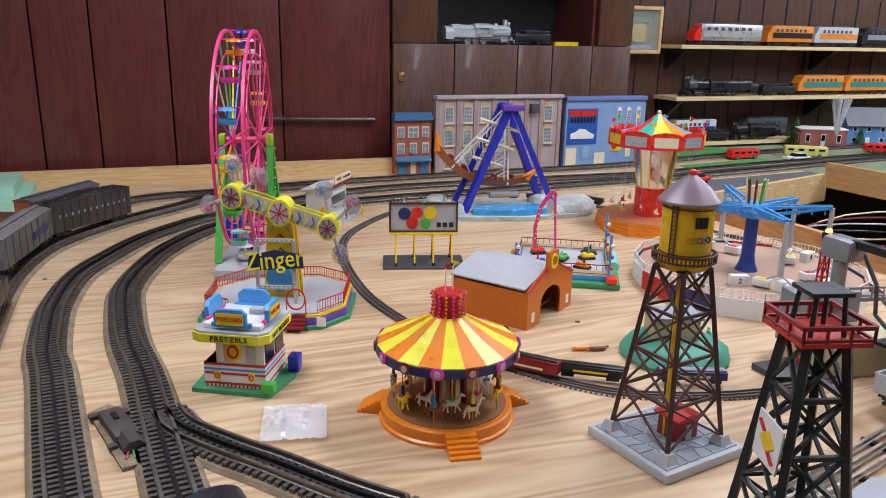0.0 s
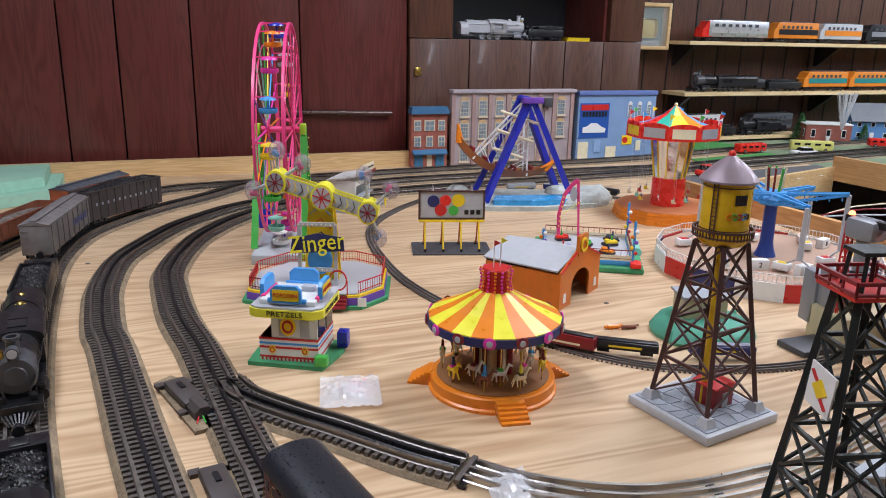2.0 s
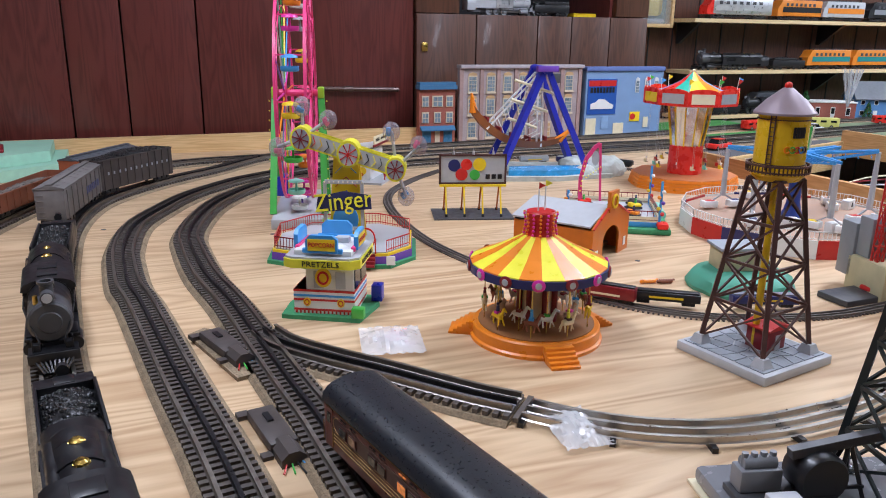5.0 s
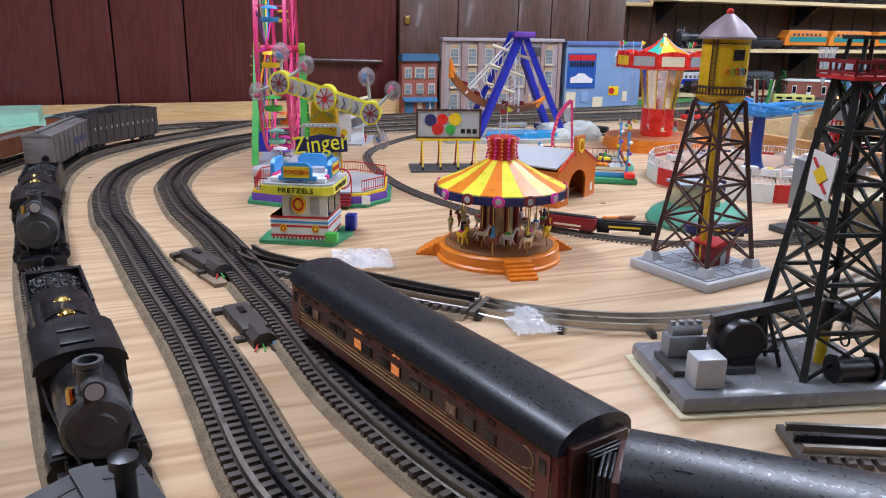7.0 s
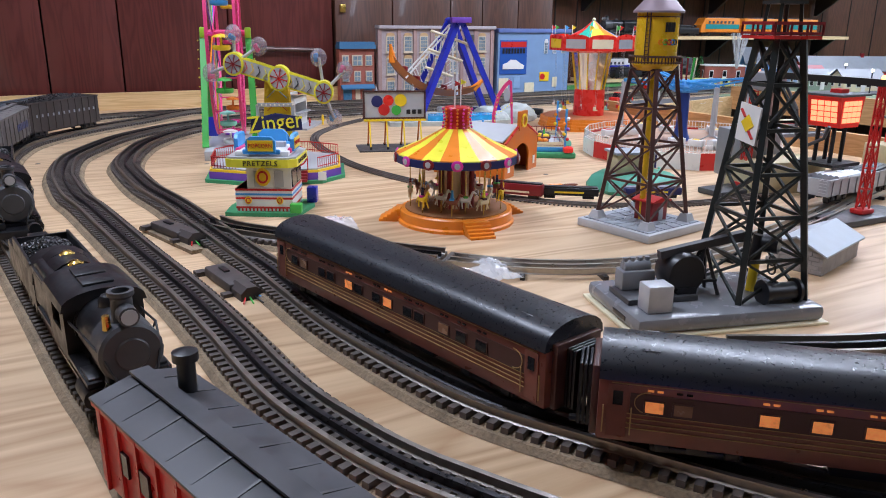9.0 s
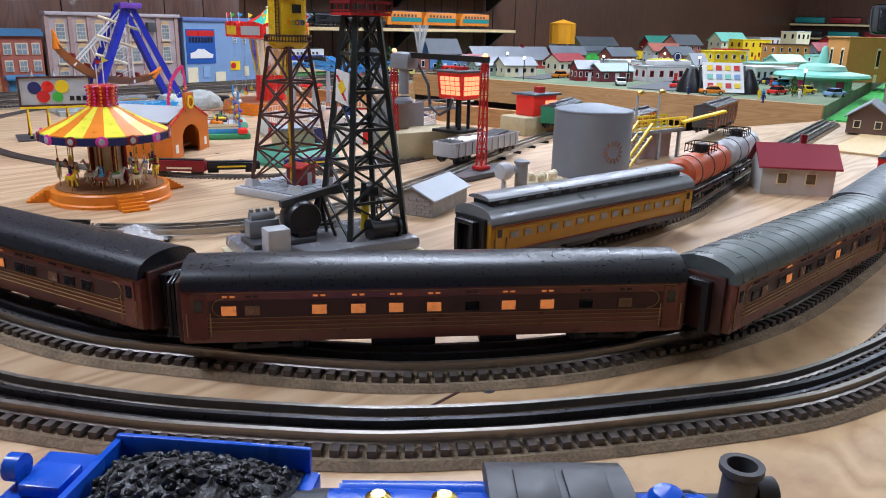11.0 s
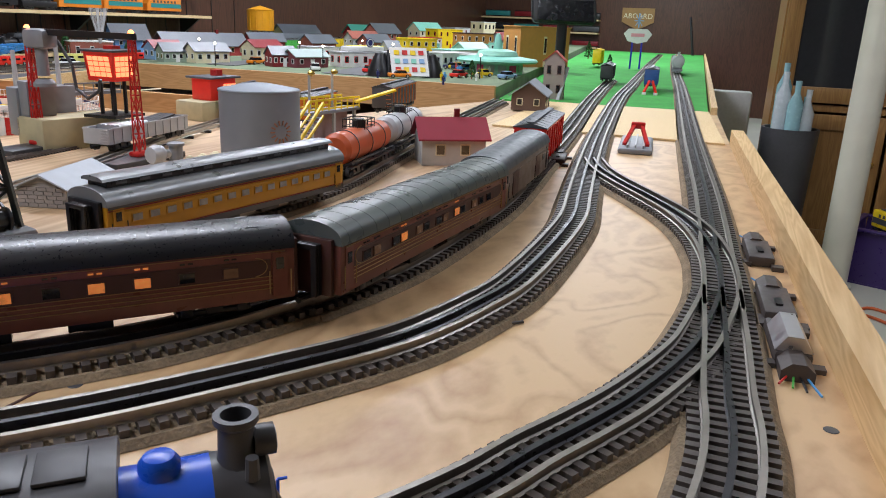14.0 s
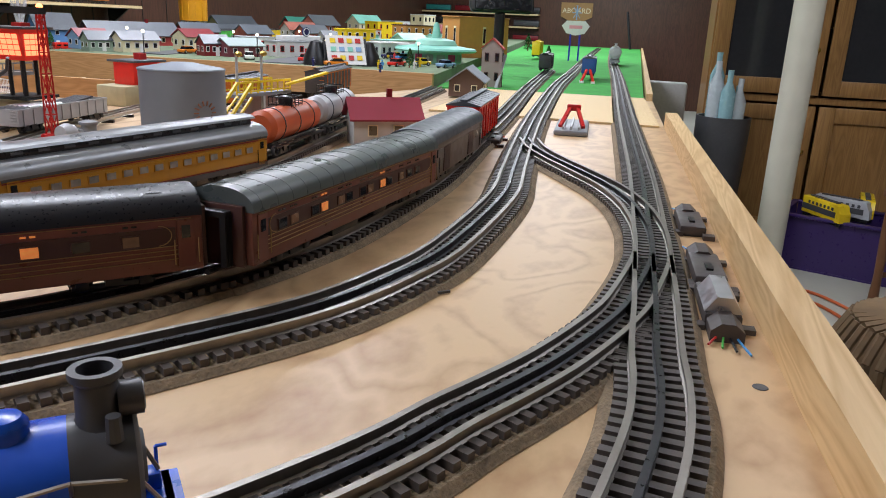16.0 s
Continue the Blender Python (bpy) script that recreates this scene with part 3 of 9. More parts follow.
W10 = [-0.160, -0.143, -0.094, -0.065, -0.0365, -0.0075, 0.022, 0.0505, 0.081, 0.112, 0.144]
W13 = [-0.145, -0.128, -0.095, -0.08, -0.05, -0.035, -0.008, 0.008, 0.035, 0.05, 0.08, 0.1, 0.122]
passenger_car("dark tuscan-red passenger car with black roof and glowing windows", 0.565, 0.553, -77.2, L=0.366, wins=W13, lit=(4, 7), group="passenger train")
passenger_car("dark tuscan-red diner car with gold stripes and orange-lit windows", 0.751, 0.218, -41.2, L=0.388, wins=W10, lit=(0, 2, 3, 4, 5, 7, 8), group="passenger train")
passenger_car("tuscan-red passenger car with a ribbed grey roof", 1.080, 0.051, -4.6, L=0.366, wins=W13, lit=(3, 8), roof=mat("pale_grey_roof", (0.10, 0.118, 0.115), 0.32, 0, 0.10, 25), ribs=True, group="passenger train")
cb = passenger_car("brown baggage car with a plain grey roof", 1.412, 0.050, 2.6, L=0.285, wins=(0.13, 0.1), stripes=None, roof=GREYROOF, side=mat("mud_brown_side", (0.20, 0.15, 0.12), 0.45), band=mat("mud_brown_side", (0.2, 0.15, 0.12)), group="passenger train")
for dx in (-0.08, 0.06):
    for s in (-1, 1):
        bm = B()
        box(bm, dx, s * 0.0298, 0.017, 0.03, 0.001, 0.036)
        part("baggage_door", bm, TUSCANDK, cb)
YSIDE = mat("ochre_yellow_side", (0.42, 0.20, 0.010), 0.4)
YW = [-0.145 + i * 0.0205 for i in range(15)]
yc = passenger_car("yellow coach with a silver clerestory roof and many windows", 1.096, 0.294, -9.8, side=YSIDE, roof=mat("silver_roof", (0.24, 0.25, 0.26), 0.36, 0.4), band=YSIDE, wins=YW, stripes=None, clerestory=True, L=0.355)
yc.scale = (1, 1, 0.77)
for s_ in (-1, 1):
    for zz, hh, m_ in ((0.0130, 0.008, DKGREY), (0.0215, 0.0012, DKRED), (0.0560, 0.0012, DKRED), (0.0585, 0.0035, DKGREY)):
        bm = B()
        box(bm, 0, s_ * 0.0296, zz, 0.352, 0.0008, hh)
        part("side_band", bm, m_, yc)


def freight_car(name, label, x, y, rz, L, h, side, roof=None, load=None, ribs=8, w=0.052, group="", walk=True, z=RAIL_TOP, slat=None):
    """Box, hopper or gondola car."""
    t = thing(name, label, "model train car", x, y, z, rz, group)
    bm = B()
    if roof:
        box(bm, 0, 0, 0.014, L, w, h, bev=0.001)
    else:
        for s in (-1, 1):
            box(bm, 0, s * (w / 2 - 0.001), 0.014, L, 0.002, h)
            box(bm, s * (L / 2 - 0.001), 0, 0.014, 0.002, w - 0.004, h)
        box(bm, 0, 0, 0.013, L - 0.002, w - 0.002, 0.003)
    part("body", bm, side, t)
    for s in (-1, 1):
        for i in range(ribs):
            bm = B()
            box(bm, -L / 2 + (i + 0.5) * L / ribs, s * (w / 2 + 0.0008), 0.014, 0.0022, 0.0022, h)
            part("side_rib", bm, slat or side, t)
        bm = B()
        box(bm, 0, s * (w / 2 + 0.0006), 0.014 + h - 0.003, L, 0.002, 0.003)
        part("top_rail", bm, slat or side, t)
    if roof:
        bm = B()
        prism(bm, [(-w / 2 - 0.002, 0), (w / 2 + 0.002, 0), (w / 2 + 0.002, 0.0015), (0, 0.008), (-w / 2 - 0.002, 0.0015)], -L / 2 - 0.001, L / 2 + 0.001, Matrix.Translation((0, 0, 0.014 + h)) @ ALONG_X)
        rf = part("roof", bm, roof, t)
        for i in range(9):
            bm = B()
            for s in (-1, 1):
                box(bm, -L / 2 + (i + 0.5) * L / 9, s * w / 4, 0.014 + h + 0.0036, 0.0018, w / 2, 0.0018, rx=-s * 14)
            part("roof_rib", bm, roof, rf)
        if walk:
            bm = B()
            box(bm, 0, 0, 0.014 + h + 0.0085, L, 0.011, 0.0015)
            part("roof_walk", bm, roof, rf)
    if load:
        heap(t, L - 0.006, w - 0.006, 0.014 + h * (0.85 if load is COAL else 0.4), 0.020, load)
    for k in (-1, 1):
        truck(t, k * (L / 2 - 0.035), base=0.034)
        bm = B()
        rod(bm, (k * (L / 2 - 0.005), 0, 0.010), (k * (L / 2 + 0.014), 0, 0.010), 0.0028, seg=8)
        part("coupler", bm, BLACK, t)
        bm = B()
        for i in range(5):
            box(bm, k * (L / 2 + 0.0008), -w / 2 + 0.009, 0.018 + i * h / 5.5, 0.0016, 0.012, 0.0012)
        part("ladder", bm, slat or side, t)
    bm = B()
    box(bm, 0, 0, 0.008, L * 0.85, 0.012, 0.007)
    part("underframe", bm, BLACK, t)
    return t


def heap(parent, L, w, z, rise, material, seed=3):
    """A heap of lumps over a rounded mound."""
    rnd = random.Random(seed)
    bm = B()
    n, m = 22, 10
    grid = [[bm.verts.new((-L / 2 + L * i / n, -w / 2 + w * j / m, z + rise * math.sin(math.pi * i / n) ** 0.5 * math.sin(math.pi * j / m) ** 0.7 + rnd.uniform(-0.001, 0.001))) for j in range(m + 1)] for i in range(n + 1)]
    for i in range(n):
        for j in range(m):
            bm.faces.new((grid[i][j], grid[i + 1][j], grid[i + 1][j + 1], grid[i][j + 1]))
    for _ in range(260):
        u, v = rnd.uniform(0.04, 0.96), rnd.uniform(0.06, 0.94)
        zz = z + rise * math.sin(math.pi * u) ** 0.5 * math.sin(math.pi * v) ** 0.7
        r = rnd.uniform(0.0016, 0.0034)
        bmesh.ops.create_icosphere(bm, subdivisions=1, radius=r, matrix=pose(-L / 2 + L * u, -w / 2 + w * v, zz, rnd.uniform(0, 90), rnd.uniform(0, 90), rnd.uniform(0, 90)) @ Matrix.Diagonal((1, rnd.uniform(0.6, 1), rnd.uniform(0.5, 0.9), 1)))
    return tagged(part("coal_load", bm, material, parent, smooth=0), kind="stuff")


def steam_engine(label, x, y, rz, shell=BLACK, cabm=BLACK, trim=BLACK, front=DKGREY, L=0.26, r=0.021, z=RAIL_TOP, fittings=False, drivers=3, deck=BLACK):
    """A steam locomotive that faces +x."""
    t = thing("steam_locomotive", label, "model locomotive", x, y, z, rz)
    zc = 0.018 + r + 0.008
    xb0, xb1 = -L * 0.40, L * 0.36
    bm = B()
    lathe(bm, [(0, xb0), (r * 1.06, xb0), (r * 1.06, xb0 + 0.03), (r, xb0 + 0.05), (r, xb1), (0, xb1)], 22, Matrix.Translation((0, 0, zc)) @ ALONG_X)
    boiler = part("boiler", bm, shell, t)
    bm = B()
    for i in range(5):
        ring(bm, (xb0 + 0.02 + i * (xb1 - xb0 - 0.03) / 5, 0, zc), r * 1.03, 0.0016, "x", 22)
    part("boiler_band", bm, shell, boiler)
    bm = B()
    lathe(bm, [(0, xb1), (r * 1.01, xb1), (r * 1.01, L * 0.46), (r * 0.9, L * 0.468), (r * 0.55, L * 0.47), (r * 0.5, L * 0.476), (0, L * 0.478)], 22, Matrix.Translation((0, 0, zc)) @ ALONG_X)
    part("smokebox", bm, front, t)
    bm = B()
    lathe(bm, [(0.0095, 0.0), (0.0075, 0.004), (0.007, 0.018), (0.0088, 0.020), (0.0088, 0.023), (0.006, 0.023), (0.006, 0.006), (0.0, 0.006)], 18, pose(L * 0.41, 0, zc + r - 0.003))
    part("smokestack", bm, front, t)
    for dx, dr, dh in ((0.27, 0.0078, 0.0110),):
        bm = B()
        lathe(bm, [(dr * 1.15, 0), (dr, 0.004), (dr, dh * 0.65), (dr * 0.75, dh * 0.92), (dr * 0.3, dh), (0, dh)], 18, pose(L * dx, 0, zc + r - 0.004))
        part("dome", bm, trim, t)
    bm = B()
    rod(bm, (L * 0.44, 0, zc + r + 0.006), (L * 0.48, 0, zc + r + 0.006), 0.0068, seg=14)
    rod(bm, (L * 0.455, 0, zc + r - 0.004), (L * 0.455, 0, zc + r + 0.004), 0.002, seg=8)
    hl = part("headlight", bm, front, t)
    bm = B()
    rod(bm, (L * 0.479, 0, zc + r + 0.006), (L * 0.4825, 0, zc + r + 0.006), 0.0054, seg=14)
    part("lens", bm, LGREY, hl)
    # cab astride the boiler, brass fittings between two tanks behind it, and a curved hood at the back
    cw, cl = 0.056, L * 0.25
    xc = L * 0.06
    bm = B()
    for s in (-1, 1):
        box(bm, xc, s * (cw / 2 - 0.001), 0.022, cl, 0.002, 0.018)
        box(bm, xc - cl * 0.36, s * (cw / 2 - 0.001), 0.040, cl * 0.28, 0.002, 0.022)
        box(bm, xc + cl * 0.38, s * (cw / 2 - 0.001), 0.040, cl * 0.24, 0.002, 0.022)
    box(bm, xc + cl / 2 - 0.001, 0, 0.022, 0.002, cw - 0.004, 0.042)
    cab = part("cab", bm, cabm, t)
    roofm = DKGREY if fittings else shell
    bm = B()
    prism(bm, arch(cw / 2 + 0.002, 0.060, 0.074, 11), xc - cl / 2 - 0.004, xc + cl / 2 + 0.003, ALONG_X)
    part("cab_roof", bm, roofm, cab)
    for q in (-1, 1):
        bm = B()
        box(bm, xc + q * cl * 0.2, 0.0, 0.0735, cl * 0.34, 0.022, 0.002, bev=0.0006)
        part("roof_hatch", bm, roofm, cab)
    for s in (-1, 1):
        bm = B()
        rod(bm, (-L * 0.38, s * 0.017, 0.056), (-L * 0.06, s * 0.017, 0.056), 0.0065, seg=14)
        box(bm, -L * 0.22, s * 0.019, 0.026, L * 0.34, 0.013, 0.030)
        part("side_tank", bm, shell, t)
    for q in (0.30, 0.17):
        bm = B()
        lathe(bm, [(0.004, 0.0), (0.004, 0.006), (0.0055, 0.007), (0.0055, 0.010), (0.003, 0.012), (0, 0.012)], 10, pose(-L * q, 0, zc + r * 0.6))
        rod(bm, (-L * q, -0.006, zc + r * 0.6 + 0.008), (-L * q, 0.006, zc + r * 0.6 + 0.008), 0.0014, seg=6)
        part("brass_valve", bm, BRASS, t)
    bm = B()
    prism(bm, arch(0.027, 0.040, 0.064, 11), -L * 0.50, -L * 0.38, ALONG_X)
    box(bm, -L * 0.44, 0, 0.018, L * 0.12, 0.052, 0.022)
    part("firebox_hood", bm, roofm, t)
    # deck, cylinders, wheels, pilot
    for s in (-1, 1):
        bm = B()
        box(bm, L * 0.06, s * 0.023, 0.024, L * 0.72, 0.010, 0.003)
        part("running_board", bm, deck, t)
        bm = B()
        rod(bm, (L * 0.30, s * 0.023, 0.014), (L * 0.41, s * 0.023, 0.014), 0.008, seg=14)
        box(bm, L * 0.355, s * 0.021, 0.018, L * 0.1, 0.011, 0.011, bev=0.001)
        part("cylinder", bm, deck, t)
        for i in range(drivers):
            bm = B()
            lathe(bm, [(0.004, -0.003), (0.013, -0.003), (0.0142, -0.002), (0.0132, 0.002), (0.0115, 0.003), (0.004, 0.0015), (0, 0.0035)], 18, Matrix.Translation((-L * 0.17 + i * 0.031, s * 0.017, 0.0135)) @ (ALONG_Y if s < 0 else ALONG_Y @ Matrix.Diagonal((1, 1, -1, 1))))
            part("driving_wheel", bm, deck, t)
        bm = B()
        beam(bm, (-L * 0.17, s * 0.0225, 0.012), (-L * 0.17 + (drivers - 1) * 0.031, s * 0.0225, 0.012), 0.003, 0.002)
        beam(bm, (-L * 0.17 + 0.031, s * 0.0245, 0.012), (L * 0.31, s * 0.0245, 0.0145), 0.0026, 0.002)
        part("drive_rod", bm, STEEL, t)
        bm = B()
        pts = [(xb0 + 0.01, s * (r + 0.004), zc + 0.006), (L * 0.22, s * (r + 0.004), zc + 0.006), (L * 0.36, s * (r + 0.003), zc + 0.009), (L * 0.46, s * (r - 0.002), zc + 0.002), (L * 0.50, s * 0.012, 0.030)]
        for p, q in zip(pts, pts[1:]):
            rod(bm, p, q, 0.0009, seg=6)
        for p in pts[:3]:
            rod(bm, p, (p[0], s * r * 0.92, zc), 0.0008, seg=6)
        part("handrail", bm, STEEL if fittings else deck, t)
        for k in (0.40, 0.33):
            piece("wheel", WHEEL_MESH, t, pose(L * k + 0.012, s * 0.0155, 0.0078))
    bm = B()
    box(bm, L * 0.48, 0, 0.016, 0.024, 0.050, 0.004)
    box(bm, L * 0.515, 0, 0.009, 0.005, 0.052, 0.011, bev=0.001)
    for s in (-1, 1):
        box(bm, L * 0.48, s * 0.016, 0.020, 0.010, 0.008, 0.008, bev=0.001)
        rod(bm, (L * 0.50, s * 0.02, 0.018), (L * 0.50, s * 0.02, 0.036), 0.0008, seg=6)
        rod(bm, (L * 0.50, s * 0.02, 0.036), (L * 0.52, s * 0.02, 0.036), 0.0008, seg=6)
    for i in range(-4, 5):
        beam(bm, (L * 0.515, i * 0.005, 0.012), (L * 0.565, i * 0.0025, 0.002), 0.0018)
    part("pilot", bm, trim if fittings else deck, t)
    bm = B()
    box(bm, 0, 0, 0.012, L * 0.9, 0.022, 0.012)
    part("frame", bm, deck, t)
    bm = B()
    rod(bm, (L * 0.43, -0.012, zc + r - 0.004), (L * 0.43, -0.012, zc + r + 0.006), 0.003, 0.0025, 10)
    part("bell", bm, BRASS if not fittings else front, t)
    return t


def tender(label, x, y, rz, L=0.17, side=BLACK, z=RAIL_TOP, deck=BLACK, h=0.028):
    t = thing("tender", label, "model tender", x, y, z, rz)
    w = 0.052
    bm = B()
    box(bm, 0, 0, 0.014, L, w, h, bev=0.0015)
    for s in (-1, 1):
        box(bm, L * 0.12, s * (w / 2 - 0.0015), 0.014 + h, L * 0.7, 0.003, 0.012, bev=0.001)
    box(bm, -L * 0.22, 0, 0.014 + h, 0.003, w, 0.010)
    part("body", bm, side, t)
    bm = B()
    box(bm, -L * 0.36, 0, 0.014 + h, 0.018, 0.018, 0.006, bev=0.001)
    part("water_hatch", bm, side, t)
    load = heap(t, L * 0.66, w - 0.006, 0.015 + h, 0.014, COAL, 7)
    load.location.x = L * 0.12
    bm = B()
    rod(bm, (-L * 0.45, 0, 0.022 + h), (-L * 0.50, 0, 0.022 + h), 0.006, seg=14)
    rod(bm, (-L * 0.47, 0, 0.012 + h), (-L * 0.47, 0, 0.018 + h), 0.002, seg=8)
    part("rear_lamp", bm, side, t)
    for k in (-1, 1):
        truck(t, k * L * 0.3, base=0.036)
    bm = B()
    box(bm, 0, 0, 0.009, L * 1.02, 0.030, 0.006)
    part("underframe", bm, deck, t)
    return t


def crew(x, y, z, coat=BRASS, rz=0.0, h=0.028, kind="figurine", label="small painted standing figurine"):
    """A small plain painted figure."""
    bm = B()
    s = h / 0.03
    for k in (-1, 1):
        rod(bm, (x, y + k * 0.002 * s, z), (x, y + k * 0.0016 * s, z + 0.013 * s), 0.0019 * s, seg=8)
    rod(bm, (x, y, z + 0.012 * s), (x, y, z + 0.024 * s), 0.0034 * s, 0.0042 * s, 10)
    for k in (-1, 1):
        rod(bm, (x, y + k * 0.0048 * s, z + 0.023 * s), (x + 0.003 * s, y + k * 0.0055 * s, z + 0.013 * s), 0.0014 * s, seg=6)
    ball(bm, x, y, z + 0.0275 * s, 0.0031 * s, 10)
    return tagged(part(kind, bm, coat), label, "figurine")


blue_engine = steam_engine("bright blue steam switcher with a dark grey smokebox", 0.547, -0.015, -47.0, ENGBLUE, ENGBLUE, ENGBLUE, DKGREY, L=0.205, r=0.020, fittings=True, deck=ENGBLUE)
blue_engine.scale = (1, 1, 0.91)
tender("bright blue tender heaped with black coal", 0.449, 0.103, -54, 0.125, ENGBLUE, h=0.042)
steam_engine("matte black steam locomotive with a grey smokebox front", 0.317, 0.617, -81.0, BLACK, BLACK, BLACK, DKGREY, L=0.25, r=0.021)
tender("black tender heaped with coal", 0.290, 0.800, -81.6, 0.155)
steam_engine("weathered black steam locomotive with brass details", 0.243, 1.155, -84.5, BLACK, BLACK, BLACK, DKGREY, L=0.31, r=0.023, drivers=4)
tender("black tender of the weathered locomotive", 0.224, 1.435, -88.5, 0.22)
freight_car("caboose", "red caboose with a black ribbed roof", 0.364, 0.308, -73.5, 0.225, 0.050, RED, DKGREY, ribs=10)
cabo = [o for o in scene.objects if o.name == "caboose"][0]
bm = B()
rod(bm, (-0.078, 0.012, 0.066), (-0.078, 0.012, 0.090), 0.005, seg=12)
lathe(bm, [(0.007, 0.089), (0.007, 0.094), (0, 0.096)], 12, pose(-0.078, 0.012, -0.002))
part("stovepipe", bm, BLACK, cabo)
for s in (-1, 1):
    for wx in (-0.075, -0.05, 0.05, 0.075):
        bm = B()
        box(bm, wx, s * 0.0268, 0.035, 0.011, 0.0015, 0.013)
        part("window", bm, DARKWIN, cabo)
freight_car("boxcar", "red boxcar with a grey ribbed roof", 1.702, 0.078, 6.0, 0.25, 0.055, BRIGHTRED, GREYROOF)
wb = freight_car("boxcar", "weathered grey boxcar with faded lettering", 0.222, 1.805, -101, 0.27, 0.058, WEATHER, WEATHER)
for s in (-1, 1):
    bm = B()
    for i in range(7):
        box(bm, -0.10 + i * 0.014, s * 0.0275, 0.034, 0.009, 0.0008, 0.014)
    part("faded_mark", bm, mat("faded_blue", (0.08, 0.09, 0.2), 0.7), wb)
hp = freight_car("hopper_car", "dark weathered hopper car heaped with coal", 0.330, 2.042, -130, 0.245, 0.066, HOPPER, None, COAL, ribs=10)
for s in (-1, 1):
    for i in range(12):
        bm = B()
        box(bm, -0.10 + i * 0.018, s * 0.0284, 0.046, 0.0045, 0.0008, 0.0065)
        part("white_bar", bm, STONE, hp)
freight_car("caboose", "worn orange-brown caboose with a dark roof walk", 0.262, 2.195, 57, 0.24, 0.045, mat("worn_orange", (0.36, 0.09, 0.035), 0.6, 0, 0.3), GREYROOF)
freight_car("gondola_car", "brown gondola loaded with grey scrap pipes", 0.126, 1.895, 68, 0.29, 0.036, WOODBR, None, mat("scrap_metal", (0.2, 0.17, 0.15), 0.6, 0.3, 0.5), ribs=12)


# ---- the fairground ----
def fence(parent, pts, z, h, material, step=0.009, name="railing", thick=0.0012):
    """A low railing with pickets along a line of points."""
    bm = B()
    for p, q in zip(pts, pts[1:]):
        p, q = Vector((*p, z)), Vector((*q, z))
        up = Vector((0, 0, h))
        beam(bm, p + up, q + up, thick * 1.4)
        beam(bm, p + up * 0.2, q + up * 0.2, thick)
        n = max(2, int((q - p).length / step))
        for i in range(n + 1):
            c = p.lerp(q, i / n)
            beam(bm, c, c + up, thick * 0.8)
    return part(name, bm, material, parent)


def circle_pts(r, n, a0=0.0, a1=360.0, cx=0.0, cy=0.0):
    return [(cx + r * math.cos(radians(a0 + (a1 - a0) * i / n)), cy + r * math.sin(radians(a0 + (a1 - a0) * i / n))) for i in range(n + 1)]


def mini_rider(x, y, z, material):
    bm = B()
    rod(bm, (x, y, z), (x, y, z + 0.009), 0.0026, 0.002, 8)
    ball(bm, x, y, z + 0.011, 0.0022, 8)
    return bm


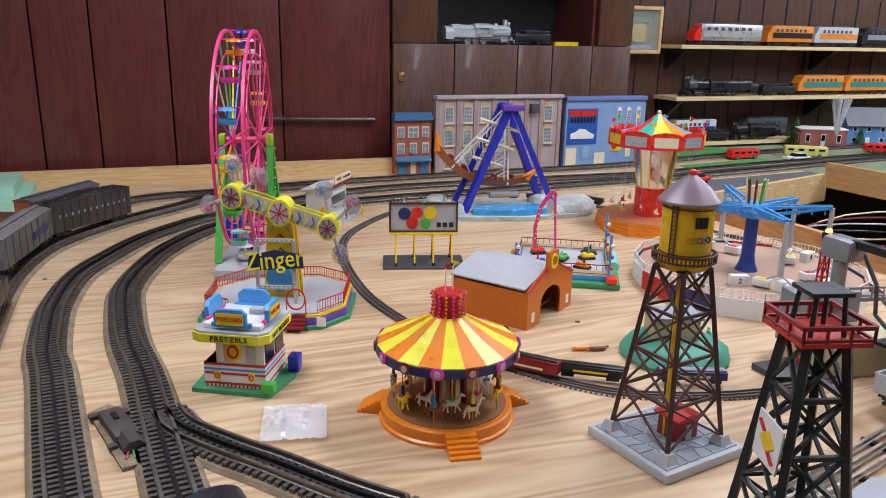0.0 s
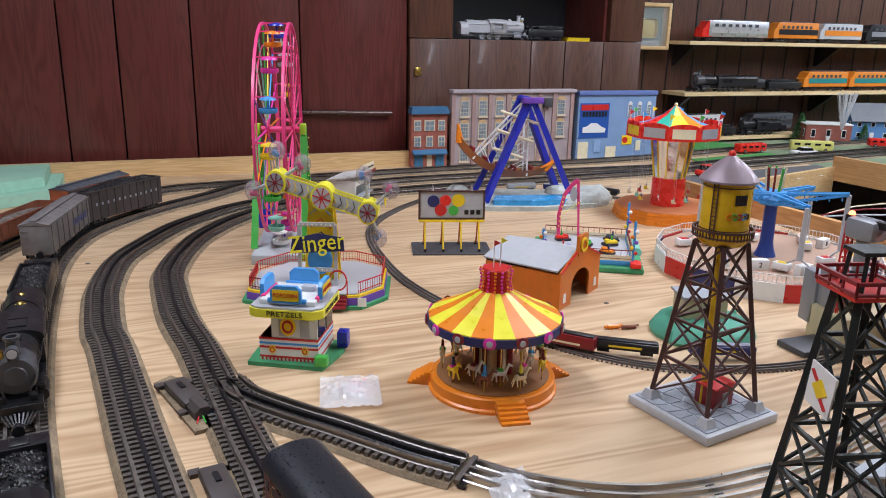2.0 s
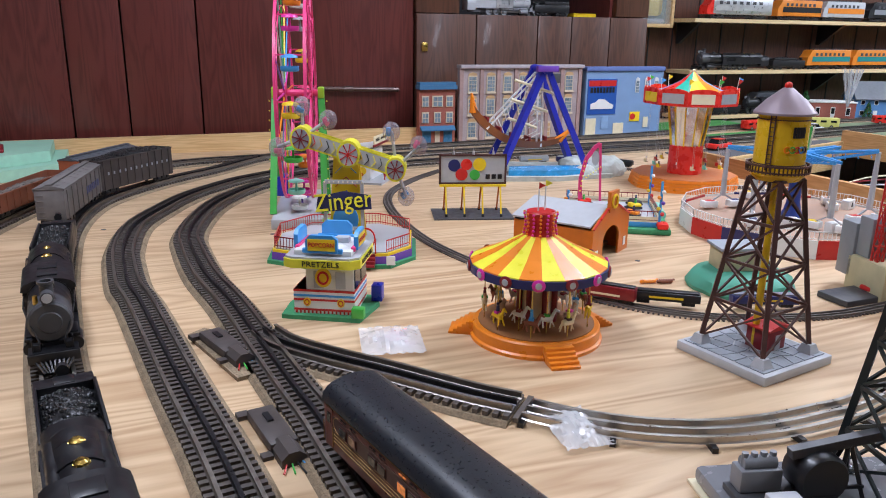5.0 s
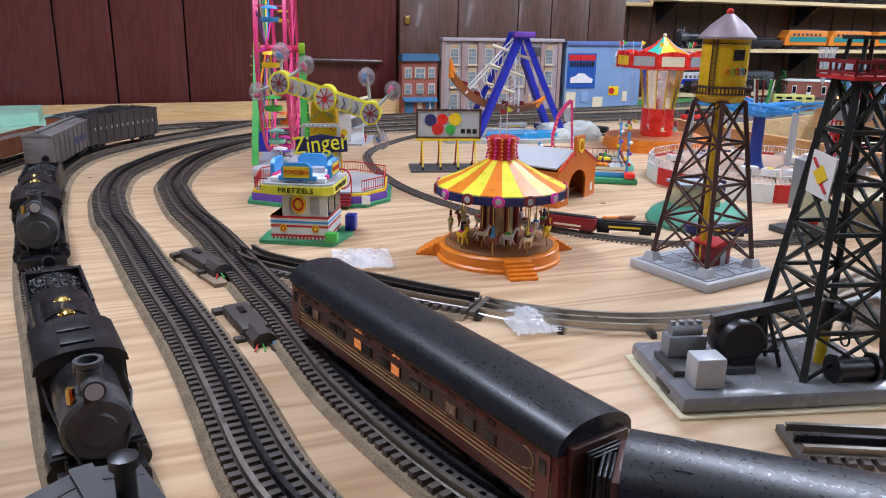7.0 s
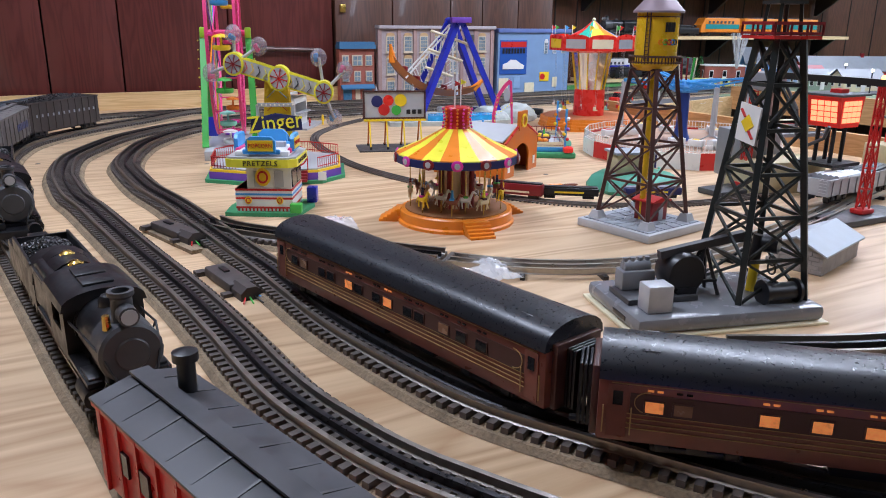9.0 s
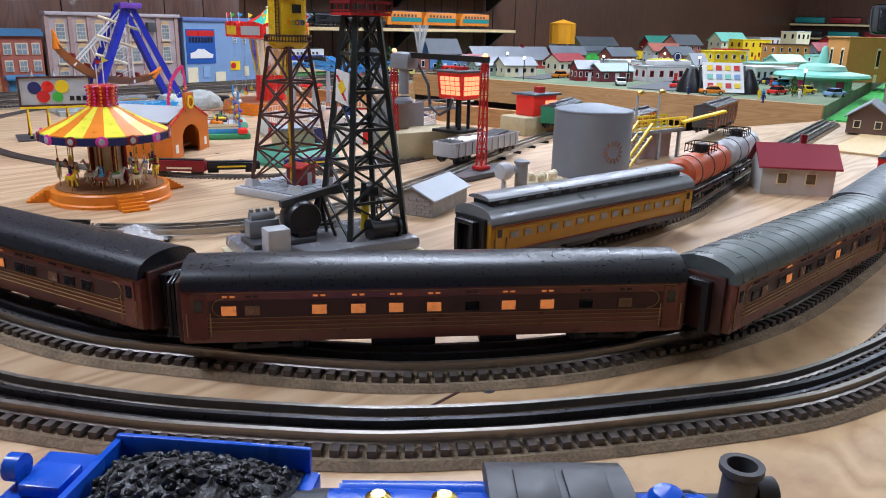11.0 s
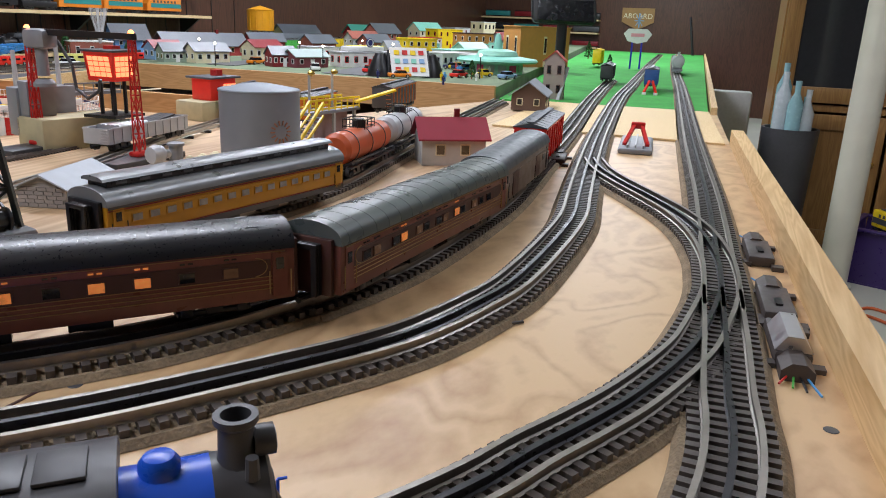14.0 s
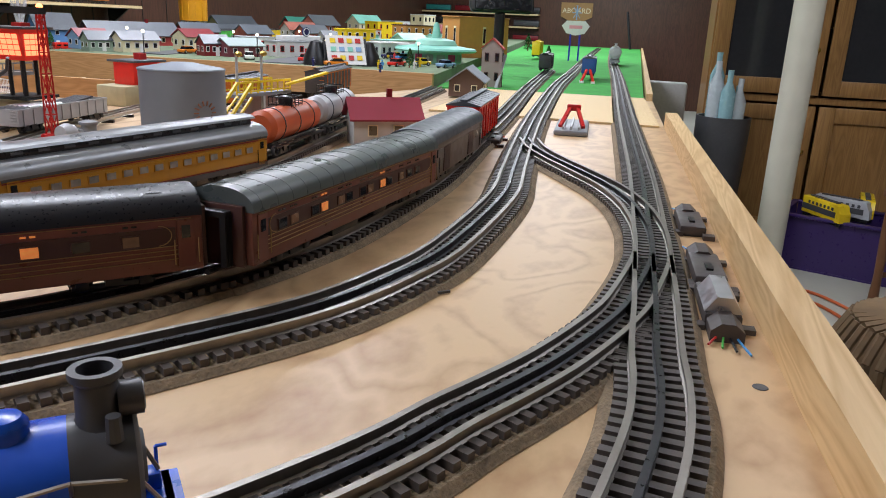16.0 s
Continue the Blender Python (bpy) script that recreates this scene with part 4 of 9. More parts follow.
def carousel(x, y, rz):
    t = thing("carousel", "orange and yellow striped toy carousel with white horses", "carousel", x, y, 0, rz)
    R = 0.086
    bm = B()
    lathe(bm, [(0, 0), (R + 0.003, 0), (R + 0.003, 0.004), (R, 0.006), (R, 0.018), (R - 0.002, 0.020), (0, 0.020)], 48)
    part("base", bm, ORANGE, t)
    bm = B()
    lathe(bm, [(0, 0.0202), (R - 0.008, 0.0202), (R - 0.008, 0.0215), (0, 0.0215)], 40)
    part("deck", bm, mat("brown_deck", (0.27, 0.12, 0.045), 0.6), t)
    for a in (0, 104, 249):
        for i in range(5):
            bm = B()
            box(bm, R + 0.002 + i * 0.006, 0, 0, 0.010, 0.038, 0.018 - i * 0.0036, bev=0.0006)
            bmesh.ops.rotate(bm, verts=bm.verts[:], cent=(0, 0, 0), matrix=Euler((0, 0, radians(a - 99 - rz))).to_matrix())
            part("step", bm, ORANGE, t)
    # striped canopy of separate gores
    n = 20
    gores = []
    for i in range(n):
        bm = B()
        a0, a1 = 2 * math.pi * i / n, 2 * math.pi * (i + 1) / n
        q = []
        for rr, zz in ((0.020, 0.136), (0.058, 0.116), (0.091, 0.102)):
            q.append([bm.verts.new((rr * math.cos(a), rr * math.sin(a), zz)) for a in (a0, a1)])
        for u, v in zip(q, q[1:]):
            bm.faces.new((u[0], v[0], v[1], u[1]))
        lowv = [bm.verts.new((0.091 * math.cos(a), 0.091 * math.sin(a), 0.100)) for a in (a0, a1)]
        bm.faces.new((q[-1][0], lowv[0], lowv[1], q[-1][1]))
        gores.append(part("canopy_gore", bm, LEMON if i % 2 else ORANGE, t, smooth=0))
    bm = B()
    lathe(bm, [(0.088, 0.090), (0.0925, 0.090), (0.0925, 0.1005), (0.088, 0.1005), (0.088, 0.090)], 40)
    part("valance", bm, NAVY, t)
    for i in range(14):
        a = 2 * math.pi * i / 14
        bm = B()
        m = Matrix.Translation((0.0935 * math.cos(a), 0.0935 * math.sin(a), 0.096)) @ Matrix.Rotation(a, 4, "Z") @ ALONG_X
        lathe(bm, [(0, 0.0015), (0.0055, 0.0013), (0.0075, 0.0), (0.0075, -0.001), (0, -0.001)], 12, m @ Matrix.Diagonal((1.15, 1.0, 1, 1)))
        sh = part("shield", bm, MAGENTA if i % 2 else DKRED, t)
        bm = B()
        lathe(bm, [(0, 0.0024), (0.004, 0.002), (0.0045, 0.001), (0, 0.001)], 10, m)
        part("shield_mirror", bm, LGREY, sh)
    bm = B()
    lathe(bm, [(0.022, 0.133), (0.0195, 0.136), (0.0175, 0.152), (0.0195, 0.164), (0.018, 0.166), (0, 0.166)], 20)
    part("crown", bm, RED, t)
    for i in range(14):
        a = 2 * math.pi * i / 14
        bm = B()
        for j in range(6):
            zz = 0.138 + j * 0.005
            rr = 0.0195 + 0.001 * abs(j - 2.5)
            ball(bm, rr * math.cos(a), rr * math.sin(a), zz, 0.0018, 8)
        part("bulb_row", bm, ORANGE if i % 2 else MAGENTA, t)
    for fx, m, h in ((-0.005, RED, 0.028), (0.006, LEMON, 0.030)):
        bm = B()
        rod(bm, (fx, 0, 0.164), (fx, 0, 0.166 + h), 0.0009, seg=6)
        pole = part("flagpole", bm, WHITE, t)
        bm = B()
        prism(bm, [(0, 0), (0.011, -0.003), (0, -0.008)], -0.0003, 0.0003, Matrix.Translation((fx, 0, 0.166 + h)) @ ALONG_Y.inverted() @ Matrix.Identity(4))
        bmesh.ops.transform(bm, matrix=Matrix.Identity(4), verts=bm.verts[:])
        part("flag", bm, m, pole)
    bm = B()
    lathe(bm, [(0.022, 0.0215), (0.020, 0.03), (0.020, 0.085), (0.026, 0.095), (0.026, 0.101), (0, 0.101)], 14)
    part("centre_column", bm, CREAM, t)
    for i in range(7):
        a = 2 * math.pi * i / 7
        bm = B()
        rod(bm, (0.024 * math.cos(a), 0.024 * math.sin(a), 0.021), (0.024 * math.cos(a), 0.024 * math.sin(a), 0.1), 0.004, seg=10)
        part("red_post", bm, DKRED, t)
    cols = [WHITE, CREAM, SKIN, YELLOW, WHITE, WOODBR]
    rnd = random.Random(4)
    for i in range(18):
        a = 2 * math.pi * (i + 0.3) / 18
        rr = 0.070 if i % 2 else 0.052
        hx, hy, hz = rr * math.cos(a), rr * math.sin(a), 0.030 + rnd.uniform(0, 0.008)
        hm = Matrix.Translation((hx, hy, hz)) @ Matrix.Rotation(a + math.pi / 2, 4, "Z")
        bm = B()
        lathe(bm, [(0, -0.010), (0.0035, -0.008), (0.0045, 0.0), (0.0040, 0.007), (0, 0.009)], 10, hm @ Matrix.Translation((0, 0, 0.010)) @ ALONG_X)
        rod(bm, hm @ Vector((0.007, 0, 0.012)), hm @ Vector((0.0115, 0, 0.021)), 0.0026, 0.0018, 8)
        rod(bm, hm @ Vector((0.0105, 0, 0.021)), hm @ Vector((0.0165, 0, 0.018)), 0.002, 0.0012, 8)
        for dx, dy, lx in ((0.006, 0.002, 0.011), (0.005, -0.002, 0.004), (-0.007, 0.002, -0.011), (-0.006, -0.002, -0.005)):
            rod(bm, hm @ Vector((dx, dy, 0.008)), hm @ Vector((lx, dy, -0.002)), 0.0013, 0.0009, 6)
        rod(bm, hm @ Vector((-0.009, 0, 0.011)), hm @ Vector((-0.014, 0, 0.003)), 0.0012, 0.0004, 6)
        hb = part("horse", bm, cols[i % 6], t)
        bm = B()
        box(bm, 0, 0, 0, 0.007, 0.0085, 0.003, bev=0.0008)
        bmesh.ops.transform(bm, matrix=hm @ Matrix.Translation((0, 0, 0.0125)), verts=bm.verts[:])
        part("saddle", bm, (DKRED, SKYBLUE, GREEN, BROWN, MAGENTA)[i % 5], hb)
        bm = B()
        rod(bm, (hx, hy, 0.021), (hx, hy, 0.1), 0.0008, seg=6)
        part("pole", bm, BRASS, hb)
        if i % 2:
            c = hm @ Vector((0, 0, 0.014))
            part("rider", mini_rider(c.x, c.y, c.z, None), (NAVY, SKYBLUE, LEMON, DKRED)[i // 2 % 4], hb)
    return t


carousel(0.824, 0.944, 10.4).scale = (0.96, 0.96, 1.0)


def ferris_wheel(x, y, rz):
    t = thing("ferris_wheel", "tall pink toy Ferris wheel with multicoloured gondolas", "Ferris wheel", x, y, 0, rz)
    R, hz, sep = 0.215, 0.254, 0.027
    bm = B()
    box(bm, 0, 0, 0, 0.30, 0.105, 0.020, bev=0.002)
    part("platform", bm, LGREY, t)
    bm = B()
    box(bm, 0.10, 0.05, 0.020, 0.05, 0.03, 0.045, bev=0.002)
    part("ticket_booth", bm, BLUE, t)
    for s in (-1, 1):
        bm = B()
        for k in (-1, 1):
            beam(bm, (k * 0.10, s * 0.052, 0.02), (0, s * 0.047, hz), 0.013, 0.009)
            beam(bm, (k * 0.05, s * 0.050, 0.14), (-k * 0.01, s * 0.050, 0.14), 0.006)
        leg = part("a_frame", bm, GREEN, t)
        bm = B()
        box(bm, 0, s * 0.047, hz - 0.010, 0.026, 0.013, 0.022, bev=0.002)
        part("bearing_box", bm, LIMEG, leg)
        for i in range(12):
            bm = B()
            ball(bm, -0.095 + i * 0.0078, s * 0.0585, 0.030 + i * 0.0189, 0.0016, 6)
            part("bulb", bm, LEMON, leg)
    for s in (-1, 1):
        bm = B()
        ring(bm, (0, s * sep, hz), R, 0.0055, "y", 56)
        part("rim", bm, PINK, t)
        bm = B()
        ring(bm, (0, s * sep, hz), R * 0.80, 0.0025, "y", 40)
        part("inner_ring", bm, PINK, t)
    bm = B()
    rod(bm, (0, -0.052, hz), (0, 0.052, hz), 0.007, seg=14)
    for s in (-1, 1):
        rod(bm, (0, s * (sep - 0.003), hz), (0, s * (sep + 0.003), hz), 0.022, seg=20)
    part("hub", bm, PINK, t)
    cols = [PINK, YELLOW, LGREY, WHITE, BLUE, ORANGE, MAGENTA, SKYBLUE, YELLOW, GREEN, TEAL, WHITE, PURPLE, MAGENTA, ORANGE, NAVY]
    for i in range(16):
        a = 2 * math.pi * i / 16
        c, s_ = math.cos(a), math.sin(a)
        for s in (-1, 1):
            bm = B()
            beam(bm, (0.02 * c, s * sep, hz + 0.02 * s_), (R * c, s * sep, hz + R * s_), 0.0028)
            part("spoke", bm, cols[(i + 5) % 16] if s > 0 else PINK, t)
        gx, gz = R * c, hz + R * s_
        bm = B()
        beam(bm, (gx, -sep, gz), (gx, sep, gz), 0.003)
        g = part("gondola_axle", bm, PINK, t)
        bm = B()
        lathe(bm, [(0, -0.030), (0.015, -0.029), (0.017, -0.026), (0.017, -0.020), (0.0155, -0.020), (0.0155, -0.026), (0, -0.027)], 12, pose(gx, 0, gz))
        lathe(bm, [(0.016, -0.005), (0.014, -0.001), (0, 0.002), (0, -0.004), (0.016, -0.005)], 12, pose(gx, 0, gz))
        rod(bm, (gx, 0, gz - 0.027), (gx, 0, gz - 0.002), 0.0022, seg=8)
        part("gondola", bm, cols[i], g)
    for i in range(9):
        bm = B()
        box(bm, -0.145 + i * 0.003, -0.058, 0.0, 0.012, 0.02, 0.020 - i * 0.002)
        if i % 3 == 0:
            part("step", bm, LIMEG, t)
        else:
            bm.free()
    return t


ferris_wheel(0.675, 1.726, 75.4)


def zinger(x, y, rz):
    t = thing("zinger_ride", "toy thrill ride with a yellow tilted arm and frosted cages", "fairground ride", x, y, 0, rz)
    out = [(-0.13, -0.085), (-0.03, -0.125), (0.085, -0.105), (0.125, -0.05), (0.12, 0.07), (0.05, 0.115), (-0.09, 0.095), (-0.14, 0.02)]
    bm = B()
    prism(bm, [(u * 1.06, v * 1.06) for u, v in out], 0, 0.006)
    part("ground_plate", bm, GRASSG, t)
    bm = B()
    prism(bm, out, 0.006, 0.018)
    part("skirt", bm, PURPLE, t)
    bm = B()
    prism(bm, [(u * 0.99, v * 0.99) for u, v in out], 0.018, 0.022)
    part("yellow_rim", bm, YELLOW, t)
    bm = B()
    prism(bm, [(u * 0.95, v * 0.95) for u, v in out], 0.022, 0.024)
    part("deck", bm, LGREY, t)
    o2 = [(u * 0.96, v * 0.96) for u, v in out]
    fence(t, [o2[2], o2[3], o2[4], o2[5], o2[6], o2[7], o2[0]], 0.024, 0.018, RED, 0.006, "railing")
    fence(t, [o2[0], (o2[0][0] * 0.5 + o2[1][0] * 0.5, o2[0][1] * 0.5 + o2[1][1] * 0.5)], 0.024, 0.018, DKRED, 0.006, "railing")
    for i in range(4):
        bm = B()
        box(bm, 0.045, -0.108 - i * 0.007, 0.006, 0.034, 0.008, 0.016 - i * 0.004, bev=0.0006)
        part("step", bm, DKRED, t)
    bm = B()
    for k in (-1, 1):
        rod(bm, (0.045 + k * 0.017, -0.105, 0.02), (0.045 + k * 0.017, -0.105, 0.046), 0.0012, seg=6)
    ring(bm, (0.045, -0.105, 0.046), 0.016, 0.0025, "y", 20)
    part("entrance_arch", bm, RED, t)
    bm = B()
    box(bm, 0.09, -0.112, 0.006, 0.016, 0.002, 0.014)
    part("notice_board", bm, WHITE, t)
    # pylon
    bm = B()
    for s in (-1, 1):
        prism(bm, [(-0.034, 0.024), (0.034, 0.024), (0.022, 0.165), (-0.022, 0.165)], s * 0.014 - 0.002, s * 0.014 + 0.002, ALONG_Y)
    part("pylon", bm, YELLOW, t)
    for i, m in enumerate((RED, GREEN, NAVY, RED, SKYBLUE)):
        bm = B()
        for s in (-1, 1):
            beam(bm, (-0.020, s * 0.0168, 0.045 + i * 0.022), (0.0, s * 0.0168, 0.061 + i * 0.022), 0.006, 0.001)
            beam(bm, (0.020, s * 0.0168, 0.045 + i * 0.022), (0.0, s * 0.0168, 0.061 + i * 0.022), 0.006, 0.001)
        part("chevron", bm, m, t)
    # bulb-lined sign frame and sign
    bm = B()
    for k in (-1, 1):
        beam(bm, (k * 0.034, -0.055, 0.024), (k * 0.034, -0.055, 0.125), 0.006)
    beam(bm, (-0.034, -0.055, 0.125), (0.034, -0.055, 0.125), 0.006)
    beam(bm, (-0.034, -0.055, 0.05), (0.034, -0.055, 0.05), 0.006)
    part("sign_frame", bm, LGREY, t)
    for i in range(9):
        bm = B()
        ball(bm, -0.034 + i * 0.0085, -0.0585, 0.125, 0.0016, 6)
        ball(bm, -0.034 + i * 0.0085, -0.0585, 0.05, 0.0016, 6)
        part("bulb_pair", bm, CREAM, t)
    bm = B()
    prism(bm, [(-0.050, 0.078), (0.052, 0.084), (0.050, 0.106), (0.0, 0.112), (-0.046, 0.102)], 0.062, 0.064, ALONG_Y @ Matrix.Identity(4))
    sg = part("sign_board", bm, NAVY, t)
    words("Zinger", 0.040, LEMON, sg, pose(0, -0.0665, 0.096) @ pose(0, 0, 0, 0, -6, 0) @ UPRIGHT, 0.0012)
    bm = B()
    prism(bm, circle_pts(0.024, 20, 0, 360)[:-1], 0.030, 0.034, Matrix.Translation((0.0, 0, 0.060)) @ ALONG_Y)
    part("painted_disc", bm, SKYBLUE, t)
    # the long arm with two wheels at each end and cages
    tilt = -15
    hub = Matrix.Translation((0.01, -0.035, 0.168)) @ Matrix.Rotation(radians(-tilt), 4, "Y")
    for s in (-1, 1):
        bm = B()
        pts = [(-0.088, -0.010), (0.088, -0.010), (0.098, 0.0), (0.088, 0.012), (-0.088, 0.012), (-0.098, 0.0)]
        prism(bm, pts, s * 0.011 - 0.0015, s * 0.011 + 0.0015, hub @ ALONG_Y)
        a = part("arm_plate", bm, LGREY, t)
        bm = B()
        for zz in (-0.011, 0.013):
            beam(bm, hub @ Vector((-0.088, -s * 0.011, zz)), hub @ Vector((0.088, -s * 0.011, zz)), 0.003)
        part("arm_edge", bm, LEMON, a)
        for q in range(10):
            bm = B()
            uu = -0.062 + q * 0.0125 + (0.012 if q > 4 else 0)
            for zz in (-1, 1):
                beam(bm, hub @ Vector((uu, -s * 0.0132, 0.0)), hub @ Vector((uu - 0.006, -s * 0.0132, zz * 0.009)), 0.0045, 0.0012)
            part("arm_chevron", bm, (RED, YELLOW, BLACK, LEMON, DKGREY)[q % 5], a)
    for u, r in ((-0.088, 0.019), (0.0, 0.021), (0.088, 0.019)):
        bm = B()
        lathe(bm, [(0.0, -0.021), (r, -0.021), (r, -0.004), (r, 0.021), (0, 0.021)], 24, hub @ Matrix.Translation((u, 0, 0)) @ ALONG_Y)
        w = part("drum", bm, LEMON, t)
        for s in (-1, 1):
            bm = B()
            lathe(bm, [(0, 0.0), (r * 0.82, 0.0), (r * 0.82, s * 0.0012), (0, s * 0.0012)], 20, hub @ Matrix.Translation((u, s * -0.0215, 0)) @ ALONG_Y)
            d = part("drum_face", bm, (STONE if u else LGREY), w)
            bm = B()
            for q in range(8):
                an = 2 * math.pi * q / 8
                beam(bm, hub @ Vector((u, -s * -0.0232, 0)), hub @ Vector((u + r * 0.8 * math.cos(an), -s * -0.0232, r * 0.8 * math.sin(an))), 0.0016)
                c = hub @ Vector((u + r * 0.72 * math.cos(an), s * 0.0236, r * 0.72 * math.sin(an)))
                ball(bm, c.x, c.y, c.z, 0.0017, 6)
            part("spoke_light", bm, (DKRED if u else RED), w)
    for i, (u, w, side) in enumerate(((-0.128, -0.026, -1), (-0.100, 0.046, 1), (-0.048, 0.040, -1), (0.066, 0.052, 1), (0.120, 0.045, -1), (0.118, -0.040, 1))):
        c = hub @ Vector((u, side * 0.004, w))
        bm = B()
        m = Matrix.Translation(c) @ Euler((0.2 * i, 0.5 * i, 0.3)).to_matrix().to_4x4()
        lathe(bm, [(0.0, -0.015), (0.010, -0.014), (0.0155, -0.006), (0.0155, 0.004), (0.011, 0.011), (0.004, 0.015), (0.0, 0.0155)], 12, m)
        cg = part("cage", bm, FROST, t, "frosted translucent cage", smooth=0)
        bm = B()
        box(bm, 0, 0, -0.010, 0.014, 0.010, 0.008, bev=0.002)
        bmesh.ops.transform(bm, matrix=m, verts=bm.verts[:])
        part("seat", bm, (PINK, SKYBLUE)[i % 2], cg)
        bm = B()
        rod(bm, c, hub @ Vector((0.088 if u > 0 else -0.088, side * 0.004, 0)), 0.003, seg=8)
        part("cage_arm", bm, LGREY, t)
    return t


FROST = mat("frosted_plastic", (0.36, 0.30, 0.33), 0.35, vary=0.5, alpha=0.38)
zinger(0.693, 1.402, -21.7).scale = (0.92, 0.92, 1.08)


def pretzel_stand(x, y, rz):
    t = thing("snack_stand", "white and yellow toy pretzel and popcorn stand", "snack stand", x, y, 0, rz)
    bm = B()
    prism(bm, [(-0.068, -0.058), (0.062, -0.062), (0.078, 0.02), (0.066, 0.056), (-0.064, 0.060), (-0.072, 0.0)], 0, 0.006)
    part("green_base", bm, GRASSG, t)
    foot = [(-0.050, -0.046), (0.050, -0.046), (0.050, 0.046), (-0.050, 0.046)]
    bm = B()
    prism(bm, foot, 0.006, 0.040)
    part("counter_wall", bm, WHITE, t)
    bm = B()
    box(bm, 0.010, 0, 0.040, 0.078, 0.090, 0.034)
    part("booth_wall", bm, WHITE, t)
    for zz, m in ((0.010, RED), (0.024, RED), (0.037, RED), (0.030, SKYBLUE)):
        bm = B()
        box(bm, 0, 0, zz, 0.1012, 0.0932, 0.003)
        part("stripe_band", bm, m, t)
    for i in range(15):
        for ax in (0, 1):
            bm = B()
            if ax == 0:
                box(bm, -0.046 + i * 0.0066, -0.0464, 0.006, 0.0028, 0.001, 0.004)
            else:
                box(bm, -0.0504, -0.042 + i * 0.006, 0.006, 0.001, 0.0028, 0.004)
            part("red_tooth", bm, RED, t)
    for (cx, cy, cz, r, face) in ((0.0, -0.0472, 0.058, 0.0135, 0), (-0.028, -0.0472, 0.0225, 0.006, 0), (0.028, -0.0472, 0.0225, 0.006, 0), (-0.0512, 0.02, 0.024, 0.007, 1), (-0.0512, -0.02, 0.024, 0.007, 1)):
        bm = B()
        lathe(bm, [(0, -0.001), (r, -0.001), (r, 0.001), (0, 0.001)], 20, Matrix.Translation((cx, cy, cz)) @ (ALONG_Y if face == 0 else ALONG_X))
        b_ = part("round_sign", bm, YELLOW, t)
        bm = B()
        ring(bm, (cx, cy - (0.0012 if face == 0 else 0), cz), r * 0.6, r * 0.22, "y" if face == 0 else "x", 16)
        part("pretzel_mark", bm, RED, b_)
    for yy in (-0.022, 0.022):
        bm = B()
        box(bm, 0.0495, yy, 0.042, 0.003, 0.036, 0.026)
        part("serving_window", bm, DARKWIN, t)
    for xx in (-0.018, 0.018):
        bm = B()
        box(bm, xx + 0.01, -0.0465, 0.043, 0.016, 0.001, 0.024)
        part("wall_panel", bm, LGREY, t)
    bm = B()
    prism(bm, [(-0.062, -0.054), (-0.048, -0.062), (0.048, -0.062), (0.062, -0.050), (0.062, 0.050), (0.048, 0.062), (-0.048, 0.062), (-0.062, 0.052)], 0.074, 0.086)
    f = part("fascia", bm, LEMON, t)
    words("PRETZELS", 0.0105, BLACK, f, pose(0, -0.0628, 0.080) @ UPRIGHT, 0.0004, wide=1.35)
    words("HOT PRETZELS", 0.0095, BLACK, f, pose(0.0627, 0, 0.080) @ pose(0, 0, 0, 0, 0, 90) @ UPRIGHT, 0.0004, wide=1.2)
    bm = B()
    prism(bm, [(-0.060, -0.052), (-0.046, -0.060), (0.046, -0.060), (0.060, -0.048), (0.060, 0.048), (0.046, 0.060), (-0.046, 0.060), (-0.060, 0.050)], 0.086, 0.089)
    part("roof_deck", bm, LGREY, t)
    bm = B()
    box(bm, 0, 0, 0.089, 0.094, 0.094, 0.007, bev=0.001)
    part("upper_roof", bm, WHITE, t)
    for a in (0, 90, 180, 270):
        m = Matrix.Rotation(radians(a), 4, "Z")
        bm = B()
        box(bm, 0, -0.046, 0.092, 0.066, 0.007, 0.007, bev=0.002)
        bmesh.ops.transform(bm, matrix=m, verts=bm.verts[:])
        part("roof_edge", bm, PINK if a % 180 else SKYBLUE, t)
        bm = B()
        prism(bm, [(-0.026, 0.094), (0.026, 0.094), (0.026, 0.112), (0.018, 0.118), (-0.018, 0.118), (-0.026, 0.112)], 0.046, 0.053, m @ ALONG_Y)
        sg = part("popcorn_sign", bm, SKYBLUE, t)
        bm = B()
        box(bm, 0, -0.0535, 0.097, 0.044, 0.001, 0.016, bev=0)
        bmesh.ops.transform(bm, matrix=m, verts=bm.verts[:])
        part("sign_face", bm, YELLOW, sg)
        words("POPCORN", 0.0088, RED, sg, m @ pose(0, -0.0545, 0.105) @ UPRIGHT, 0.0004)
    for xx, yy in ((0.02, 0.01), (-0.02, -0.012)):
        bm = B()
        box(bm, xx, yy, 0.096, 0.022, 0.016, 0.008, bev=0.001)
        part("roof_unit", bm, LGREY, t)
    bm = B()
    box(bm, 0.072, 0.034, 0.006, 0.018, 0.022, 0.024, bev=0.001)
    part("blue_bin", bm, BLUE, t)
    bm = B()
    box(bm, 0.058, -0.054, 0.006, 0.020, 0.016, 0.014, bev=0.001)
    part("green_crate", bm, GREEN, t)
    return t


pretzel_stand(0.597, 1.127, -28.0).scale = (0.84, 0.84, 1.0)


